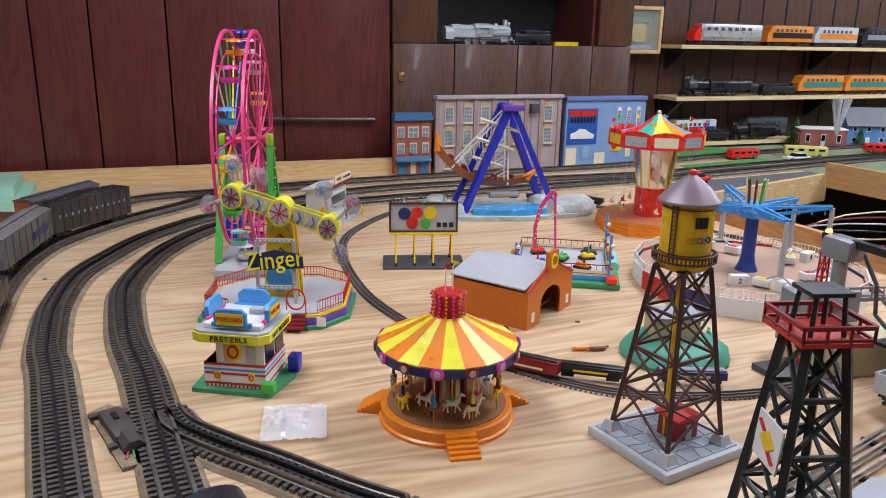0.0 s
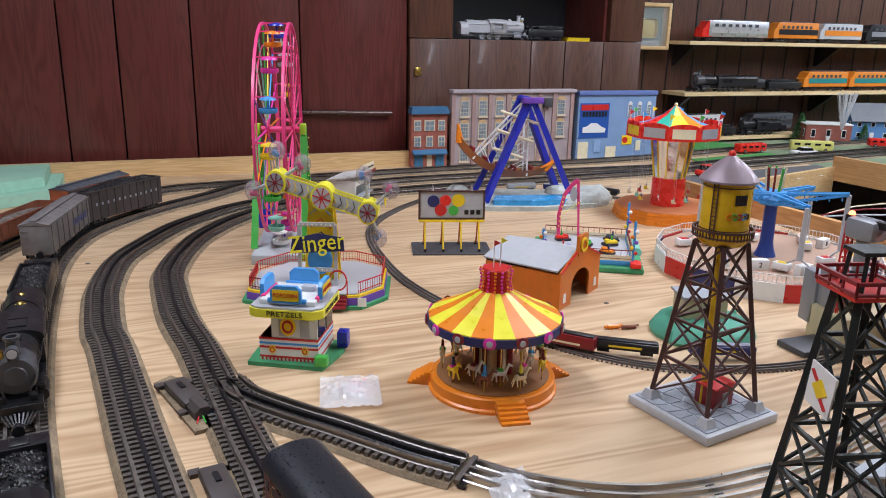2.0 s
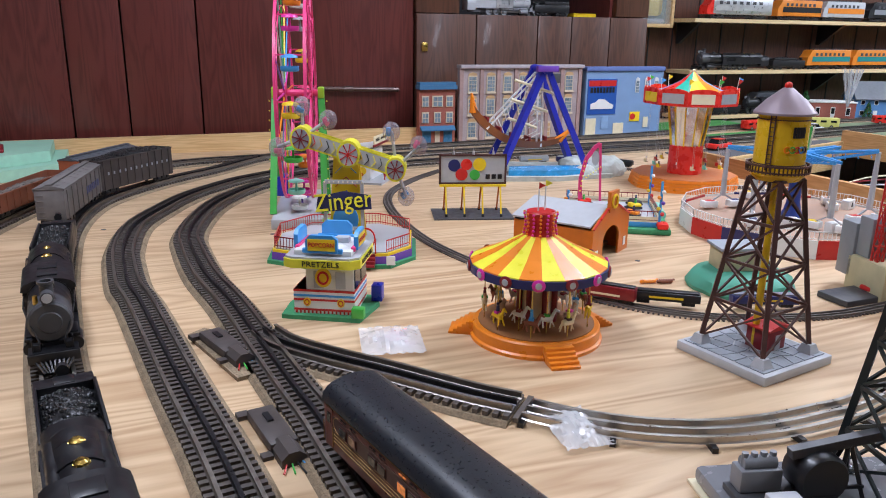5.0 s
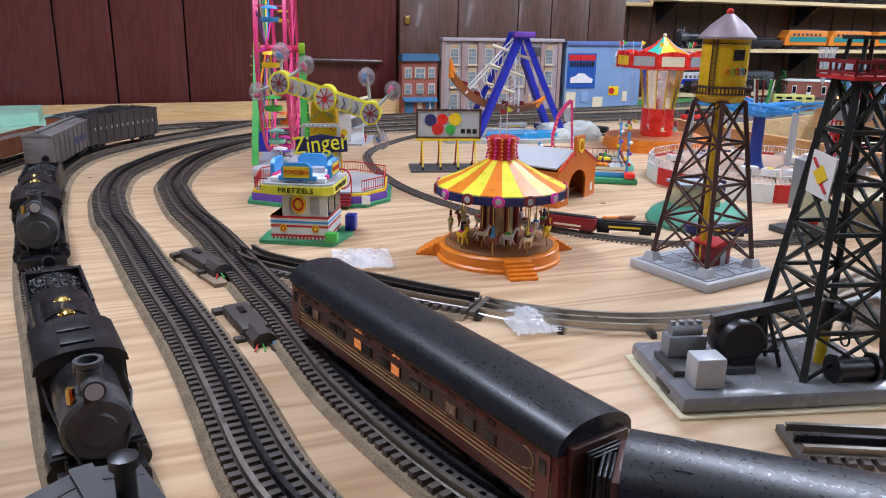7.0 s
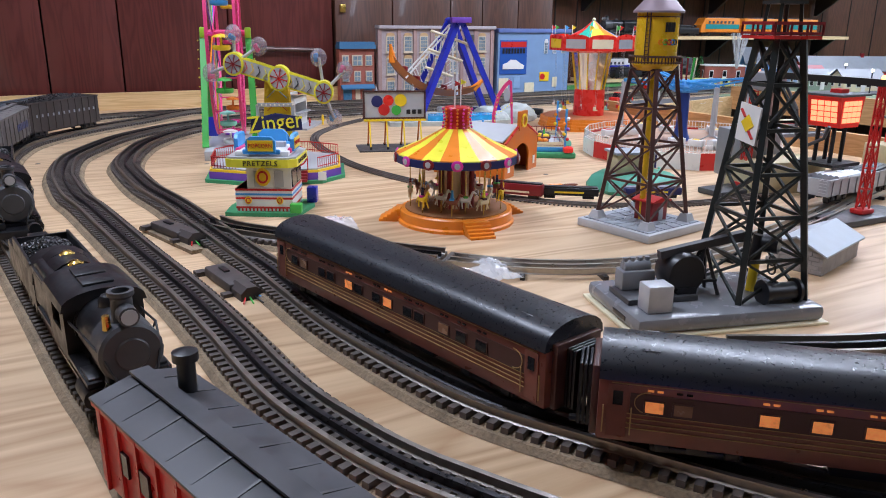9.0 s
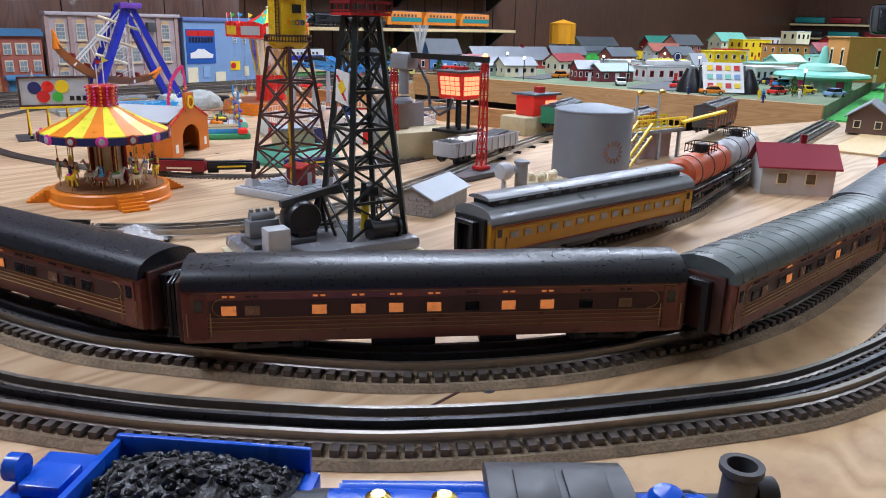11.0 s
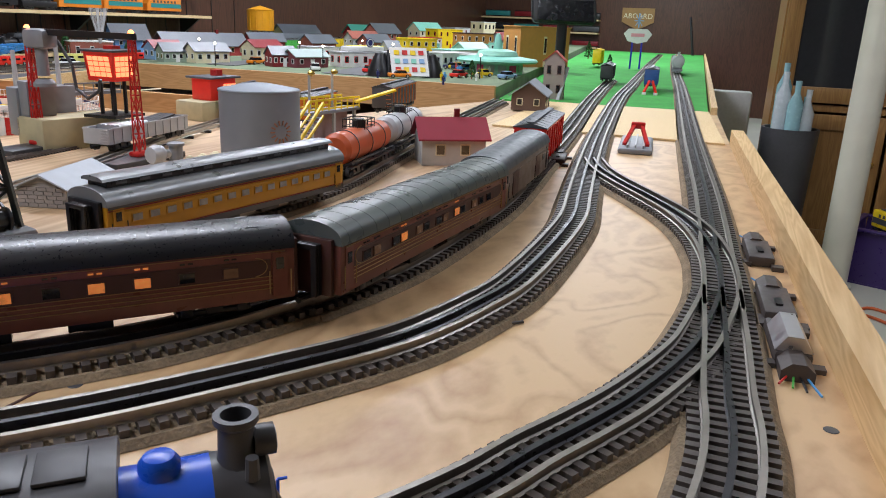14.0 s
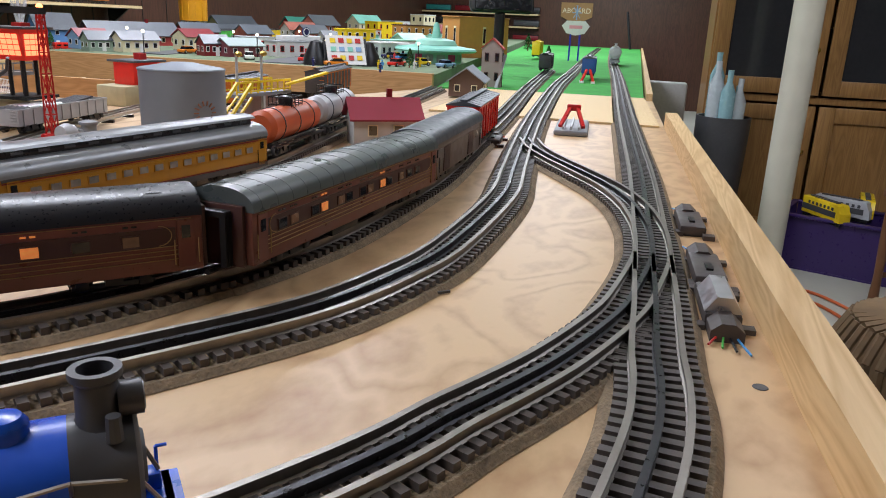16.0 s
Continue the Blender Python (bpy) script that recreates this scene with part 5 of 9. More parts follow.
def billboard(x, y, rz):
    t = thing("billboard", "lit billboard with round coloured candy shapes on yellow legs", "billboard", x, y, 0, rz)
    bm = B()
    box(bm, 0, 0, 0, 0.170, 0.10, 0.003)
    part("base_plate", bm, DKGREY, t)
    for i in range(4):
        for k in (-1, 1):
            bm = B()
            rod(bm, (-0.058 + i * 0.039, k * 0.022 + 0.01 * k, 0.003), (-0.058 + i * 0.039, k * 0.008, 0.066), 0.0018, seg=8)
            lg = part("leg", bm, YELLOW if k < 0 else DORANGE, t)
            bm = B()
            rod(bm, (-0.058 + i * 0.039, k * 0.032, 0.003), (-0.058 + i * 0.039, k * 0.032, 0.009), 0.003, seg=8)
            part("foot", bm, BLACK, lg)
    bm = B()
    box(bm, 0, -0.006, 0.064, 0.142, 0.014, 0.004)
    part("shelf", bm, YELLOW, t)
    bm = B()
    box(bm, 0, 0, 0.069, 0.140, 0.006, 0.062)
    part("panel", bm, LGREY, t)
    bm = B()
    for zz in (0.068, 0.128):
        box(bm, 0, -0.002, zz, 0.144, 0.008, 0.004)
    for k in (-1, 1):
        box(bm, k * 0.070, -0.002, 0.068, 0.004, 0.008, 0.064)
    part("frame", bm, BROWN, t)
    for cx, cz, r, m in ((-0.040, 0.108, 0.013, NAVY), (-0.014, 0.110, 0.012, BRIGHTRED), (0.014, 0.110, 0.014, YELLOW), (-0.024, 0.089, 0.013, RED), (0.004, 0.088, 0.011, GREEN)):
        bm = B()
        lathe(bm, [(0, -0.0012), (r, -0.0008), (r, 0.0008), (0, 0.0012)], 20, Matrix.Translation((cx, -0.004, cz)) @ ALONG_Y)
        part("candy_disc", bm, m, t)
    bm = B()
    for i in range(3):
        box(bm, 0.032 + i * 0.013, -0.0035, 0.079, 0.009, 0.001, 0.010)
    part("dark_mark", bm, BLACK, t)
    for i in (-1, 0, 1):
        bm = B()
        rod(bm, (i * 0.042, -0.006, 0.132), (i * 0.042, -0.006, 0.140), 0.0035, 0.002, 10)
        rod(bm, (i * 0.042, -0.006, 0.140), (i * 0.042, -0.006, 0.147), 0.0013, 0.0008, 8)
        part("spot_lamp", bm, SILVER, t)
    return t


billboard(1.014, 1.589, -16.3)


def orange_shed(x, y, rz):
    """A shed whose arched front faces -y."""
    t = thing("shed", "orange toy shed with a grey slatted roof and arched opening", "shed", x, y, 0, rz)
    w, d, h = 0.160, 0.150, 0.066
    arc = [(0.036 * math.cos(math.pi * i / 14), 0.034 + 0.024 * math.sin(math.pi * i / 14)) for i in range(15)]
    bm = B()
    poly = [(-w / 2, 0), (-0.036, 0)] + [(-0.036, 0.034)] + arc[::-1][1:-1] + [(0.036, 0.034), (0.036, 0), (w / 2, 0), (w / 2, h), (0.022, h + 0.026), (-0.022, h + 0.026), (-w / 2, h)]
    prism(bm, poly, d / 2 - 0.002, d / 2 + 0.002, ALONG_Y)
    part("front_wall", bm, DORANGE, t)
    bm = B()
    box(bm, 0, -d / 2 - 0.001, h + 0.018, 0.036, 0.006, 0.036)
    sg = part("round_emblem_board", bm, DORANGE, t)
    bm = B()
    ring(bm, (0, -d / 2 - 0.0045, h + 0.036), 0.011, 0.004, "y", 20)
    part("emblem_ring", bm, YELLOW, sg)
    for k in (-1, 1):
        bm = B()
        box(bm, k * (w / 2 - 0.001), 0, 0, 0.003, d - 0.004, h - 0.002)
        part("side_wall", bm, DORANGE, t)
        bm = B()
        beam(bm, (k * w / 2, -d / 2 - 0.0025, h), (k * 0.022, -d / 2 - 0.0025, h + 0.026), 0.003)
        part("gable_trim", bm, RED, t)
        bm = B()
        box(bm, k * 0.062, -d / 2 - 0.0025, 0.010, 0.010, 0.001, 0.016)
        part("white_notice", bm, WHITE, t)
        for i in range(7):
            bm = B()
            a = (h + 0.004 + i * 0.0031, (w / 2 + 0.004) * (1 - i / 7))
            b_ = (h + 0.004 + (i + 1) * 0.0031, (w / 2 + 0.004) * (1 - (i + 1) / 7))
            beam(bm, (k * a[1], 0.002, a[0]), (k * b_[1], 0.002, b_[0]), d - 0.002, 0.003)
            part("roof_slat", bm, LGREY, t)
    bm = B()
    box(bm, 0, d / 2 - 0.002, 0, w - 0.006, 0.003, h)
    part("back_wall", bm, BROWN, t)
    bm = B()
    box(bm, 0, -0.02, 0.010, w * 0.7, 0.06, 0.004)
    part("inner_bench", bm, WOODBR, t)
    return t


orange_shed(1.073, 1.277, 34.0)


def bumper_cars(x, y, rz):
    t = thing("bumper_car_ride", "toy bumper car rink with coloured cars and bulb posts", "fairground ride", x, y, 0, rz)
    bm = B()
    box(bm, 0, 0, 0, 0.225, 0.215, 0.012, bev=0.003)
    part("base", bm, GRASSG, t)
    bm = B()
    box(bm, 0, 0, 0.012, 0.185, 0.185, 0.010, bev=0.001)
    part("curb", bm, SKYBLUE, t)
    bm = B()
    box(bm, 0, 0, 0.0225, 0.172, 0.172, 0.001)
    part("rink_floor", bm, LGREY, t)
    q = 0.090
    for p in (((-q, -q), (q, -q)), ((q, -q), (q, q)), ((q, q), (-q, q)), ((-q, q), (-q, -q))):
        f = fence(t, list(p), 0.022, 0.022, DKRED, 0.012, "railing")
        bm = B()
        a, b_ = Vector((*p[0], 0.026)), Vector((*p[1], 0.026))
        beam(bm, a, b_, 0.001, 0.014)
        part("yellow_panel", bm, CREAM, f)
    for i, (cx, cy, cr, m, m2) in enumerate(((-0.05, 0.04, 20, BRIGHTRED, GREEN), (0.0, 0.0, 70, GREEN, TEAL), (0.05, 0.02, 200, YELLOW, GREEN), (-0.045, -0.045, 10, BLUE, BRIGHTRED), (0.055, 0.06, 130, DKGREY, NAVY), (0.04, -0.05, 150, ORANGE, NAVY))):
        cm = pose(cx, cy, 0.0235, 0, 0, cr)
        bm = B()
        box(bm, 0, 0, 0, 0.034, 0.022, 0.006, bev=0.003)
        bmesh.ops.transform(bm, matrix=cm, verts=bm.verts[:])
        c = part("bumper_car", bm, BLACK, t)
        bm = B()
        box(bm, -0.002, 0, 0.004, 0.028, 0.018, 0.008, bev=0.004)
        box(bm, 0.006, 0, 0.009, 0.010, 0.014, 0.005, bev=0.002)
        bmesh.ops.transform(bm, matrix=cm, verts=bm.verts[:])
        part("shell", bm, m, c)
        p = cm @ Vector((-0.004, 0, 0.010))
        part("rider", mini_rider(p.x, p.y, p.z, None), m2, c)
    for cx, cy, h in ((q, -q, 0.085), (q, q, 0.085), (-q, -q, 0.06)):
        bm = B()
        rod(bm, (cx, cy, 0.02), (cx, cy, 0.02 + h), 0.0026, seg=8)
        po = part("bulb_post", bm, SKYBLUE, t)
        for i, m in enumerate((RED, YELLOW, PURPLE, ORANGE, WHITE)):
            bm = B()
            ball(bm, cx + 0.004 * (-1) ** i, cy - 0.003, 0.04 + i * 0.011 * h / 0.085, 0.0042, 10)
            part("globe", bm, m, po)
    bm = B()
    box(bm, 0.096, -0.096, 0.012, 0.022, 0.030, 0.012, bev=0.004)
    part("parked_car", bm, BRIGHTRED, t)
    bm = B()
    rod(bm, (0.106, 0.0, 0.016), (0.106, 0.09, 0.016), 0.010, seg=14)
    part("green_hedge", bm, TEAL, t)
    # tall pink arch sign with an oval mirror
    bm = B()
    for zz0, zz1, u0, u1 in ((0.02, 0.07, -0.060, -0.062), (0.07, 0.115, -0.062, -0.052), (0.115, 0.14, -0.052, -0.036), (0.14, 0.15, -0.036, -0.024)):
        beam(bm, (u0, q, zz0), (u1, q, zz1), 0.012, 0.008)
    beam(bm, (-0.024, q, 0.15), (-0.020, q, 0.09), 0.006, 0.006)
    beam(bm, (-0.020, q, 0.09), (-0.016, q, 0.02), 0.005, 0.005)
    ar = part("arch_sign", bm, PINK, t)
    for i in range(7):
        bm = B()
        ball(bm, -0.061 + i * 0.0012, q - 0.007, 0.045 + i * 0.011, 0.0019, 6)
        ball(bm, -0.05 + i * 0.005, q - 0.005, 0.075 + i * 0.004, 0.0017, 6)
        part("bulb_pair", bm, LEMON, ar)
    bm = B()
    lathe(bm, [(0, -0.002), (0.016, -0.002), (0.016, 0.002), (0, 0.002)], 20, Matrix.Translation((-0.032, q - 0.004, 0.118)) @ ALONG_Y @ Matrix.Diagonal((0.5, 1, 1, 1)))
    part("oval_mirror", bm, LGREY, ar)
    return t


bumper_cars(1.269, 1.447, -29.9)


def swing_ride(x, y, rz):
    t = thing("swing_ride", "toy chain swing ride with red canopy and striped roof", "fairground ride", x, y, 0, rz)
    R = 0.140
    oct_ = [(R * math.cos(radians(22.5 + 36 * i)), R * math.sin(radians(22.5 + 36 * i))) for i in range(10)]
    for i in range(4):
        bm = B()
        prism(bm, [(u * (1 - i * 0.012), v * (1 - i * 0.012)) for u, v in oct_], i * 0.008, i * 0.008 + 0.0075)
        part("tier", bm, ORANGE, t)
    bm = B()
    prism(bm, [(u * 0.95, v * 0.95) for u, v in oct_], 0.0315, 0.033)
    part("deck", bm, mat("orange_brown_deck", (0.55, 0.20, 0.08), 0.5), t)
    bm = B()
    lathe(bm, [(0, 0.033), (0.044, 0.033), (0.043, 0.105), (0, 0.105)], 12)
    part("red_drum", bm, BRIGHTRED, t)
    for i in range(12):
        a0, a1 = 2 * math.pi * i / 12, 2 * math.pi * (i + 1) / 12
        bm = B()
        v = [bm.verts.new(p) for p in ((0.040 * math.cos(a0), 0.040 * math.sin(a0), 0.105), (0.040 * math.cos(a1), 0.040 * math.sin(a1), 0.105), (0.055 * math.cos(a1), 0.055 * math.sin(a1), 0.205), (0.055 * math.cos(a0), 0.055 * math.sin(a0), 0.205))]
        bm.faces.new(v)
        part("mirror_panel", bm, CHROME, t, smooth=0)
        bm = B()
        beam(bm, (0.0405 * math.cos(a0), 0.0405 * math.sin(a0), 0.105), (0.0555 * math.cos(a0), 0.0555 * math.sin(a0), 0.205), 0.003)
        part("panel_trim", bm, YELLOW, t)
    n = 10
    fan = [mat("roof_teal", (0.03, 0.42, 0.30), 0.4), YELLOW, ORANGE, SKYBLUE, BRIGHTRED]
    for i in range(n):
        a0, a1 = 2 * math.pi * i / n, 2 * math.pi * (i + 1) / n
        am = (a0 + a1) / 2
        bm = B()
        rows = []
        for rr, zz in ((0.004, 0.290), (0.03, 0.268), (0.07, 0.248), (0.105, 0.240)):
            rows.append([bm.verts.new((rr * math.cos(a), rr * math.sin(a), zz)) for a in (a0, am, a1)])
        for u, v in zip(rows, rows[1:]):
            for k in (0, 1):
                bm.faces.new((u[k], v[k], v[k + 1], u[k + 1]))
        part("roof_gore", bm, fan[i % 5], t, smooth=0)
        # fascia panels with scalloped top and a picture
        c, s = math.cos(am), math.sin(am)
        wd = 0.115 * math.tan(math.pi / n)
        m = Matrix.Translation((0.113 * c, 0.113 * s, 0)) @ Matrix.Rotation(am + math.pi / 2, 4, "Z")
        bm = B()
        top = [(wd * math.cos(math.pi * k / 8), 0.244 + 0.010 * math.sin(math.pi * k / 8)) for k in range(9)]
        prism(bm, [(-wd, 0.212), (wd, 0.212)] + top, -0.0015, 0.0015, m @ ALONG_Y)
        fp = part("fascia", bm, BRIGHTRED, t)
        bm = B()
        box(bm, 0, -0.0018, 0.218, wd * 1.5, 0.001, 0.024, bev=0)
        bmesh.ops.transform(bm, matrix=m, verts=bm.verts[:])
        part("picture", bm, (YELLOW, LGREY, CREAM, STONE)[i % 4], fp)
        bm = B()
        rod(bm, (0.112 * math.cos(a0), 0.112 * math.sin(a0), 0.24), (0.116 * math.cos(a0), 0.116 * math.sin(a0), 0.278), 0.0008, seg=6)
        fl = part("flag_pole", bm, WHITE, t)
        bm = B()
        prism(bm, [(0, 0.278), (0.018, 0.272), (0, 0.263)], -0.0003, 0.0003, Matrix.Translation((0.116 * math.cos(a0), 0.116 * math.sin(a0), 0)) @ ALONG_Y)
        part("flag", bm, (RED, SKYBLUE, YELLOW, GREEN)[i % 4], fl)
    bm = B()
    lathe(bm, [(0.055, 0.205), (0.112, 0.213), (0.112, 0.216), (0.05, 0.212)], 30)
    part("canopy_floor", bm, BRIGHTRED, t)
    bm = B()
    ball(bm, 0, 0, 0.293, 0.005, 10)
    part("finial", bm, CREAM, t)
    for i in range(14):
        a = 2 * math.pi * i / 14
        rr = 0.098 if i % 2 else 0.082
        cx, cy = rr * math.cos(a), rr * math.sin(a)
        bm = B()
        for k in (-1, 1):
            rod(bm, (cx + k * 0.003, cy, 0.058), (cx + k * 0.002, cy, 0.213), 0.0003, seg=4)
        ch = part("chain", bm, SILVER, t)
        bm = B()
        box(bm, cx, cy, 0.054, 0.010, 0.009, 0.003, bev=0.001)
        box(bm, cx - 0.004, cy, 0.056, 0.002, 0.009, 0.008)
        part("seat", bm, (RED, CREAM, TEAL, YELLOW)[i % 4], ch)
        part("rider", mini_rider(cx, cy, 0.057, None), (SKIN, NAVY, WHITE)[i % 3], ch)
    return t


swing_ride(1.682, 1.729, 11.2)


def pirate_ship(x, y, rz):
    t = thing("swing_ship_ride", "blue-framed toy swing ship over painted water and rocks", "fairground ride", x, y, 0, rz)
    rnd = random.Random(2)
    bm = B()
    prism(bm, [(-0.20, -0.10), (0.02, -0.135), (0.16, -0.11), (0.24, -0.02), (0.20, 0.08), (-0.05, 0.13), (-0.18, 0.08)], 0, 0.012)
    part("ground_plate", bm, ROCK, t)
    bm = B()
    prism(bm, [(-0.10, -0.095), (0.02, -0.118), (0.11, -0.10), (0.10, -0.04), (-0.08, -0.03)], 0.012, 0.026)
    part("water", bm, WATER, t)
    for cx, cy, r, h in ((-0.15, -0.05, 0.045, 0.035), (-0.165, 0.02, 0.04, 0.04), (0.16, -0.05, 0.055, 0.045), (0.20, 0.0, 0.04, 0.035), (0.12, 0.05, 0.045, 0.03), (0.10, -0.085, 0.03, 0.03)):
        bm = B()
        bmesh.ops.create_icosphere(bm, subdivisions=3, radius=r, matrix=pose(cx, cy, 0.008) @ Matrix.Diagonal((1, 1, h / r, 1)))
        for v in bm.verts:
            v.co += v.co.normalized() * 0.0 + Vector((0, 0, 1)) * noise.noise(v.co * 40) * 0.006 + Vector((noise.noise(v.co * 55 + Vector((3, 1, 2))), noise.noise(v.co * 55), 0)) * 0.005
            v.co.z = max(v.co.z, 0.002)
        part("rock", bm, ROCK, t, smooth=0)
    top = 0.285
    for s in (-1, 1):
        for k in (-1, 1):
            bm = B()
            beam(bm, (k * 0.115, s * 0.062, 0.012), (k * 0.006, s * 0.040, top), 0.020, 0.014)
            lg = part("frame_leg", bm, BLUE, t)
            for i in range(14):
                u = (i + 0.5) / 14
                bm = B()
                ball(bm, k * (0.115 - 0.109 * u), s * (0.062 - 0.022 * u) - 0.0075, 0.012 + (top - 0.012) * u, 0.0017, 6)
                part("bulb", bm, WHITE, lg)
    bm = B()
    rod(bm, (0, -0.056, top), (0, 0.056, top), 0.011, seg=14)
    part("axle", bm, BLUE, t)
    bm = B()
    box(bm, 0.0, -0.052, top - 0.004, 0.052, 0.020, 0.015, bev=0.001)
    part("axle_cover", bm, PURPLE, t)
    tilt = Matrix.Translation((0, 0, top)) @ Matrix.Rotation(radians(20), 4, "Y")
    for s in (-1, 1):
        bm = B()
        for k in (-1, 1):
            beam(bm, tilt @ Vector((0, s * 0.018, 0)), tilt @ Vector((k * 0.075, s * 0.018, -0.195)), 0.004)
            for i in range(4):
                u0, u1 = 0.3 + i * 0.17, 0.47 + i * 0.17
                beam(bm, tilt @ Vector((k * 0.075 * u0, s * 0.018, -0.195 * u0)), tilt @ Vector((k * 0.075 * u1 * 0.4, s * 0.018, -0.195 * u1)), 0.002)
        beam(bm, tilt @ Vector((-0.04, s * 0.018, -0.105)), tilt @ Vector((0.04, s * 0.018, -0.105)), 0.003)
        part("swing_arm", bm, WHITE, t)
    bm = B()
    rows = []
    for i in range(13):
        u = i / 12 * 2 - 1
        zz, hw = -0.215 + 0.050 * u * u, 0.026 * (1 - 0.75 * abs(u) ** 3)
        rows.append([bm.verts.new(tilt @ Vector((u * 0.128, w, h))) for w, h in ((-hw, zz + 0.020), (-hw * 0.7, zz), (hw * 0.7, zz), (hw, zz + 0.020), (hw * 0.85, zz + 0.012), (-hw * 0.85, zz + 0.012))])
    for a, b_ in zip(rows, rows[1:]):
        for i in range(6):
            j = (i + 1) % 6
            bm.faces.new((a[i], b_[i], b_[j], a[j]))
    bm.faces.new(rows[0])
    bm.faces.new(rows[-1][::-1])
    hull = part("hull", bm, mat("hull_brown", (0.30, 0.10, 0.03), 0.4), t)
    for k in (-1, 1):
        bm = B()
        for q in range(4):
            c0, c1 = tilt @ Vector((k * (0.118 + q * 0.005), 0, -0.165 + q * 0.011)), tilt @ Vector((k * (0.123 + q * 0.006), 0, -0.152 + q * 0.011))
            rod(bm, c0, c1, 0.011 - q * 0.002, 0.009 - q * 0.002, 10)
        part("figurehead", bm, ORANGE, hull)
    for i in range(5):
        bm = B()
        c = tilt @ Vector((-0.08 + i * 0.04, 0, -0.207 + 0.05 * ((-0.08 + i * 0.04) / 0.128) ** 2 + 0.012))
        box(bm, c.x, c.y, c.z, 0.006, 0.044, 0.012, bev=0.001)
        part("bench", bm, DKRED, hull)
    for i in range(3):
        bm = B()
        c = [tilt @ Vector((v, -0.03, -0.05 - i * 0.05)) for v in (-0.06 + i * 0.01, 0.0, 0.06 - i * 0.01)]
        rod(bm, c[0], c[1], 0.004, seg=8)
        rod(bm, c[1], c[2], 0.004, seg=8)
        part("furled_sail", bm, CREAM, t)
    return t


pirate_ship(1.392, 2.002, -8.4).scale = (1.12, 1.0, 1.0)


def snack_kiosk(x, y, rz):
    t = thing("snack_kiosk", "white toy snack kiosk with a slanted red-edged roof", "snack kiosk", x, y, 0, rz)
    bm = B()
    prism(bm, [(-0.085, -0.075), (0.09, -0.075), (0.09, 0.06), (-0.085, 0.06)], 0, 0.005)
    part("paving", bm, LGREY, t)
    bm = B()
    for px, py, sx, sy in ((-0.054, 0, 0.004, 0.068), (0.054, 0, 0.004, 0.068), (0, 0.032, 0.108, 0.004)):
        box(bm, px, py, 0.005, sx, sy, 0.075)
    box(bm, 0, -0.032, 0.005, 0.108, 0.004, 0.034)
    box(bm, 0, -0.032, 0.066, 0.108, 0.004, 0.014)
    part("wall", bm, WHITE, t)
    bm = B()
    box(bm, 0, -0.039, 0.038, 0.10, 0.016, 0.003)
    part("counter", bm, LGREY, t)
    bm = B()
    prism(bm, [(-0.045, 0.078), (0.048, 0.094), (0.048, 0.098), (-0.045, 0.082)][::1], -0.064, 0.064, Matrix.Identity(4) @ ALONG_X @ Matrix.Diagonal((-1, 1, 1, 1)))
    rf = part("roof", bm, WHITE, t)
    bm = B()
    box(bm, 0, -0.048, 0.093, 0.130, 0.003, 0.006)
    part("roof_edge", bm, DKRED, rf)
    bm = B()
    box(bm, 0.0, -0.046, 0.099, 0.110, 0.003, 0.020)
    sg = part("sign", bm, CREAM, t)
    words("DOGS", 0.011, BLACK, sg, pose(-0.030, -0.048, 0.109) @ UPRIGHT)
    words("FOOT LONGS", 0.008, BLACK, sg, pose(0.024, -0.048, 0.109) @ UPRIGHT)
    for cx, cz, r, m in ((-0.030, 0.030, 0.010, YELLOW), (-0.022, 0.022, 0.007, DORANGE)):
        bm = B()
        lathe(bm, [(0, -0.001), (r, -0.0008), (r, 0.0008), (0, 0.001)], 18, Matrix.Translation((-0.057, cx * 0.5, cz)) @ ALONG_X)
        part("round_picture", bm, m, t)
    return t


snack_kiosk(0.909, 2.069, 55.7)
crew(1.002, 2.059, 0.0, YELLOW)
crew(0.946, 2.005, 0.005, RED, h=0.022, label="small red standing figurine beside the kiosk")


def lattice(parent, corners0, corners1, z0, z1, levels, w, material, name="leg"):
    """Four tapering legs with crossed bracing, each face a part."""
    def at(i, u):
        a, b_ = corners0[i], corners1[i]
        return Vector((a[0] + (b_[0] - a[0]) * u, a[1] + (b_[1] - a[1]) * u, z0 + (z1 - z0) * u))
    for i in range(4):
        bm = B()
        beam(bm, at(i, 0), at(i, 1), w)
        part(name, bm, material, parent)
        for k in range(levels):
            u0, u1 = k / levels, (k + 1) / levels
            j = (i + 1) % 4
            bm = B()
            beam(bm, at(i, u0), at(j, u1), w * 0.45)
            beam(bm, at(j, u0), at(i, u1), w * 0.45)
            beam(bm, at(i, u1), at(j, u1), w * 0.6)
            part("brace", bm, material, parent)


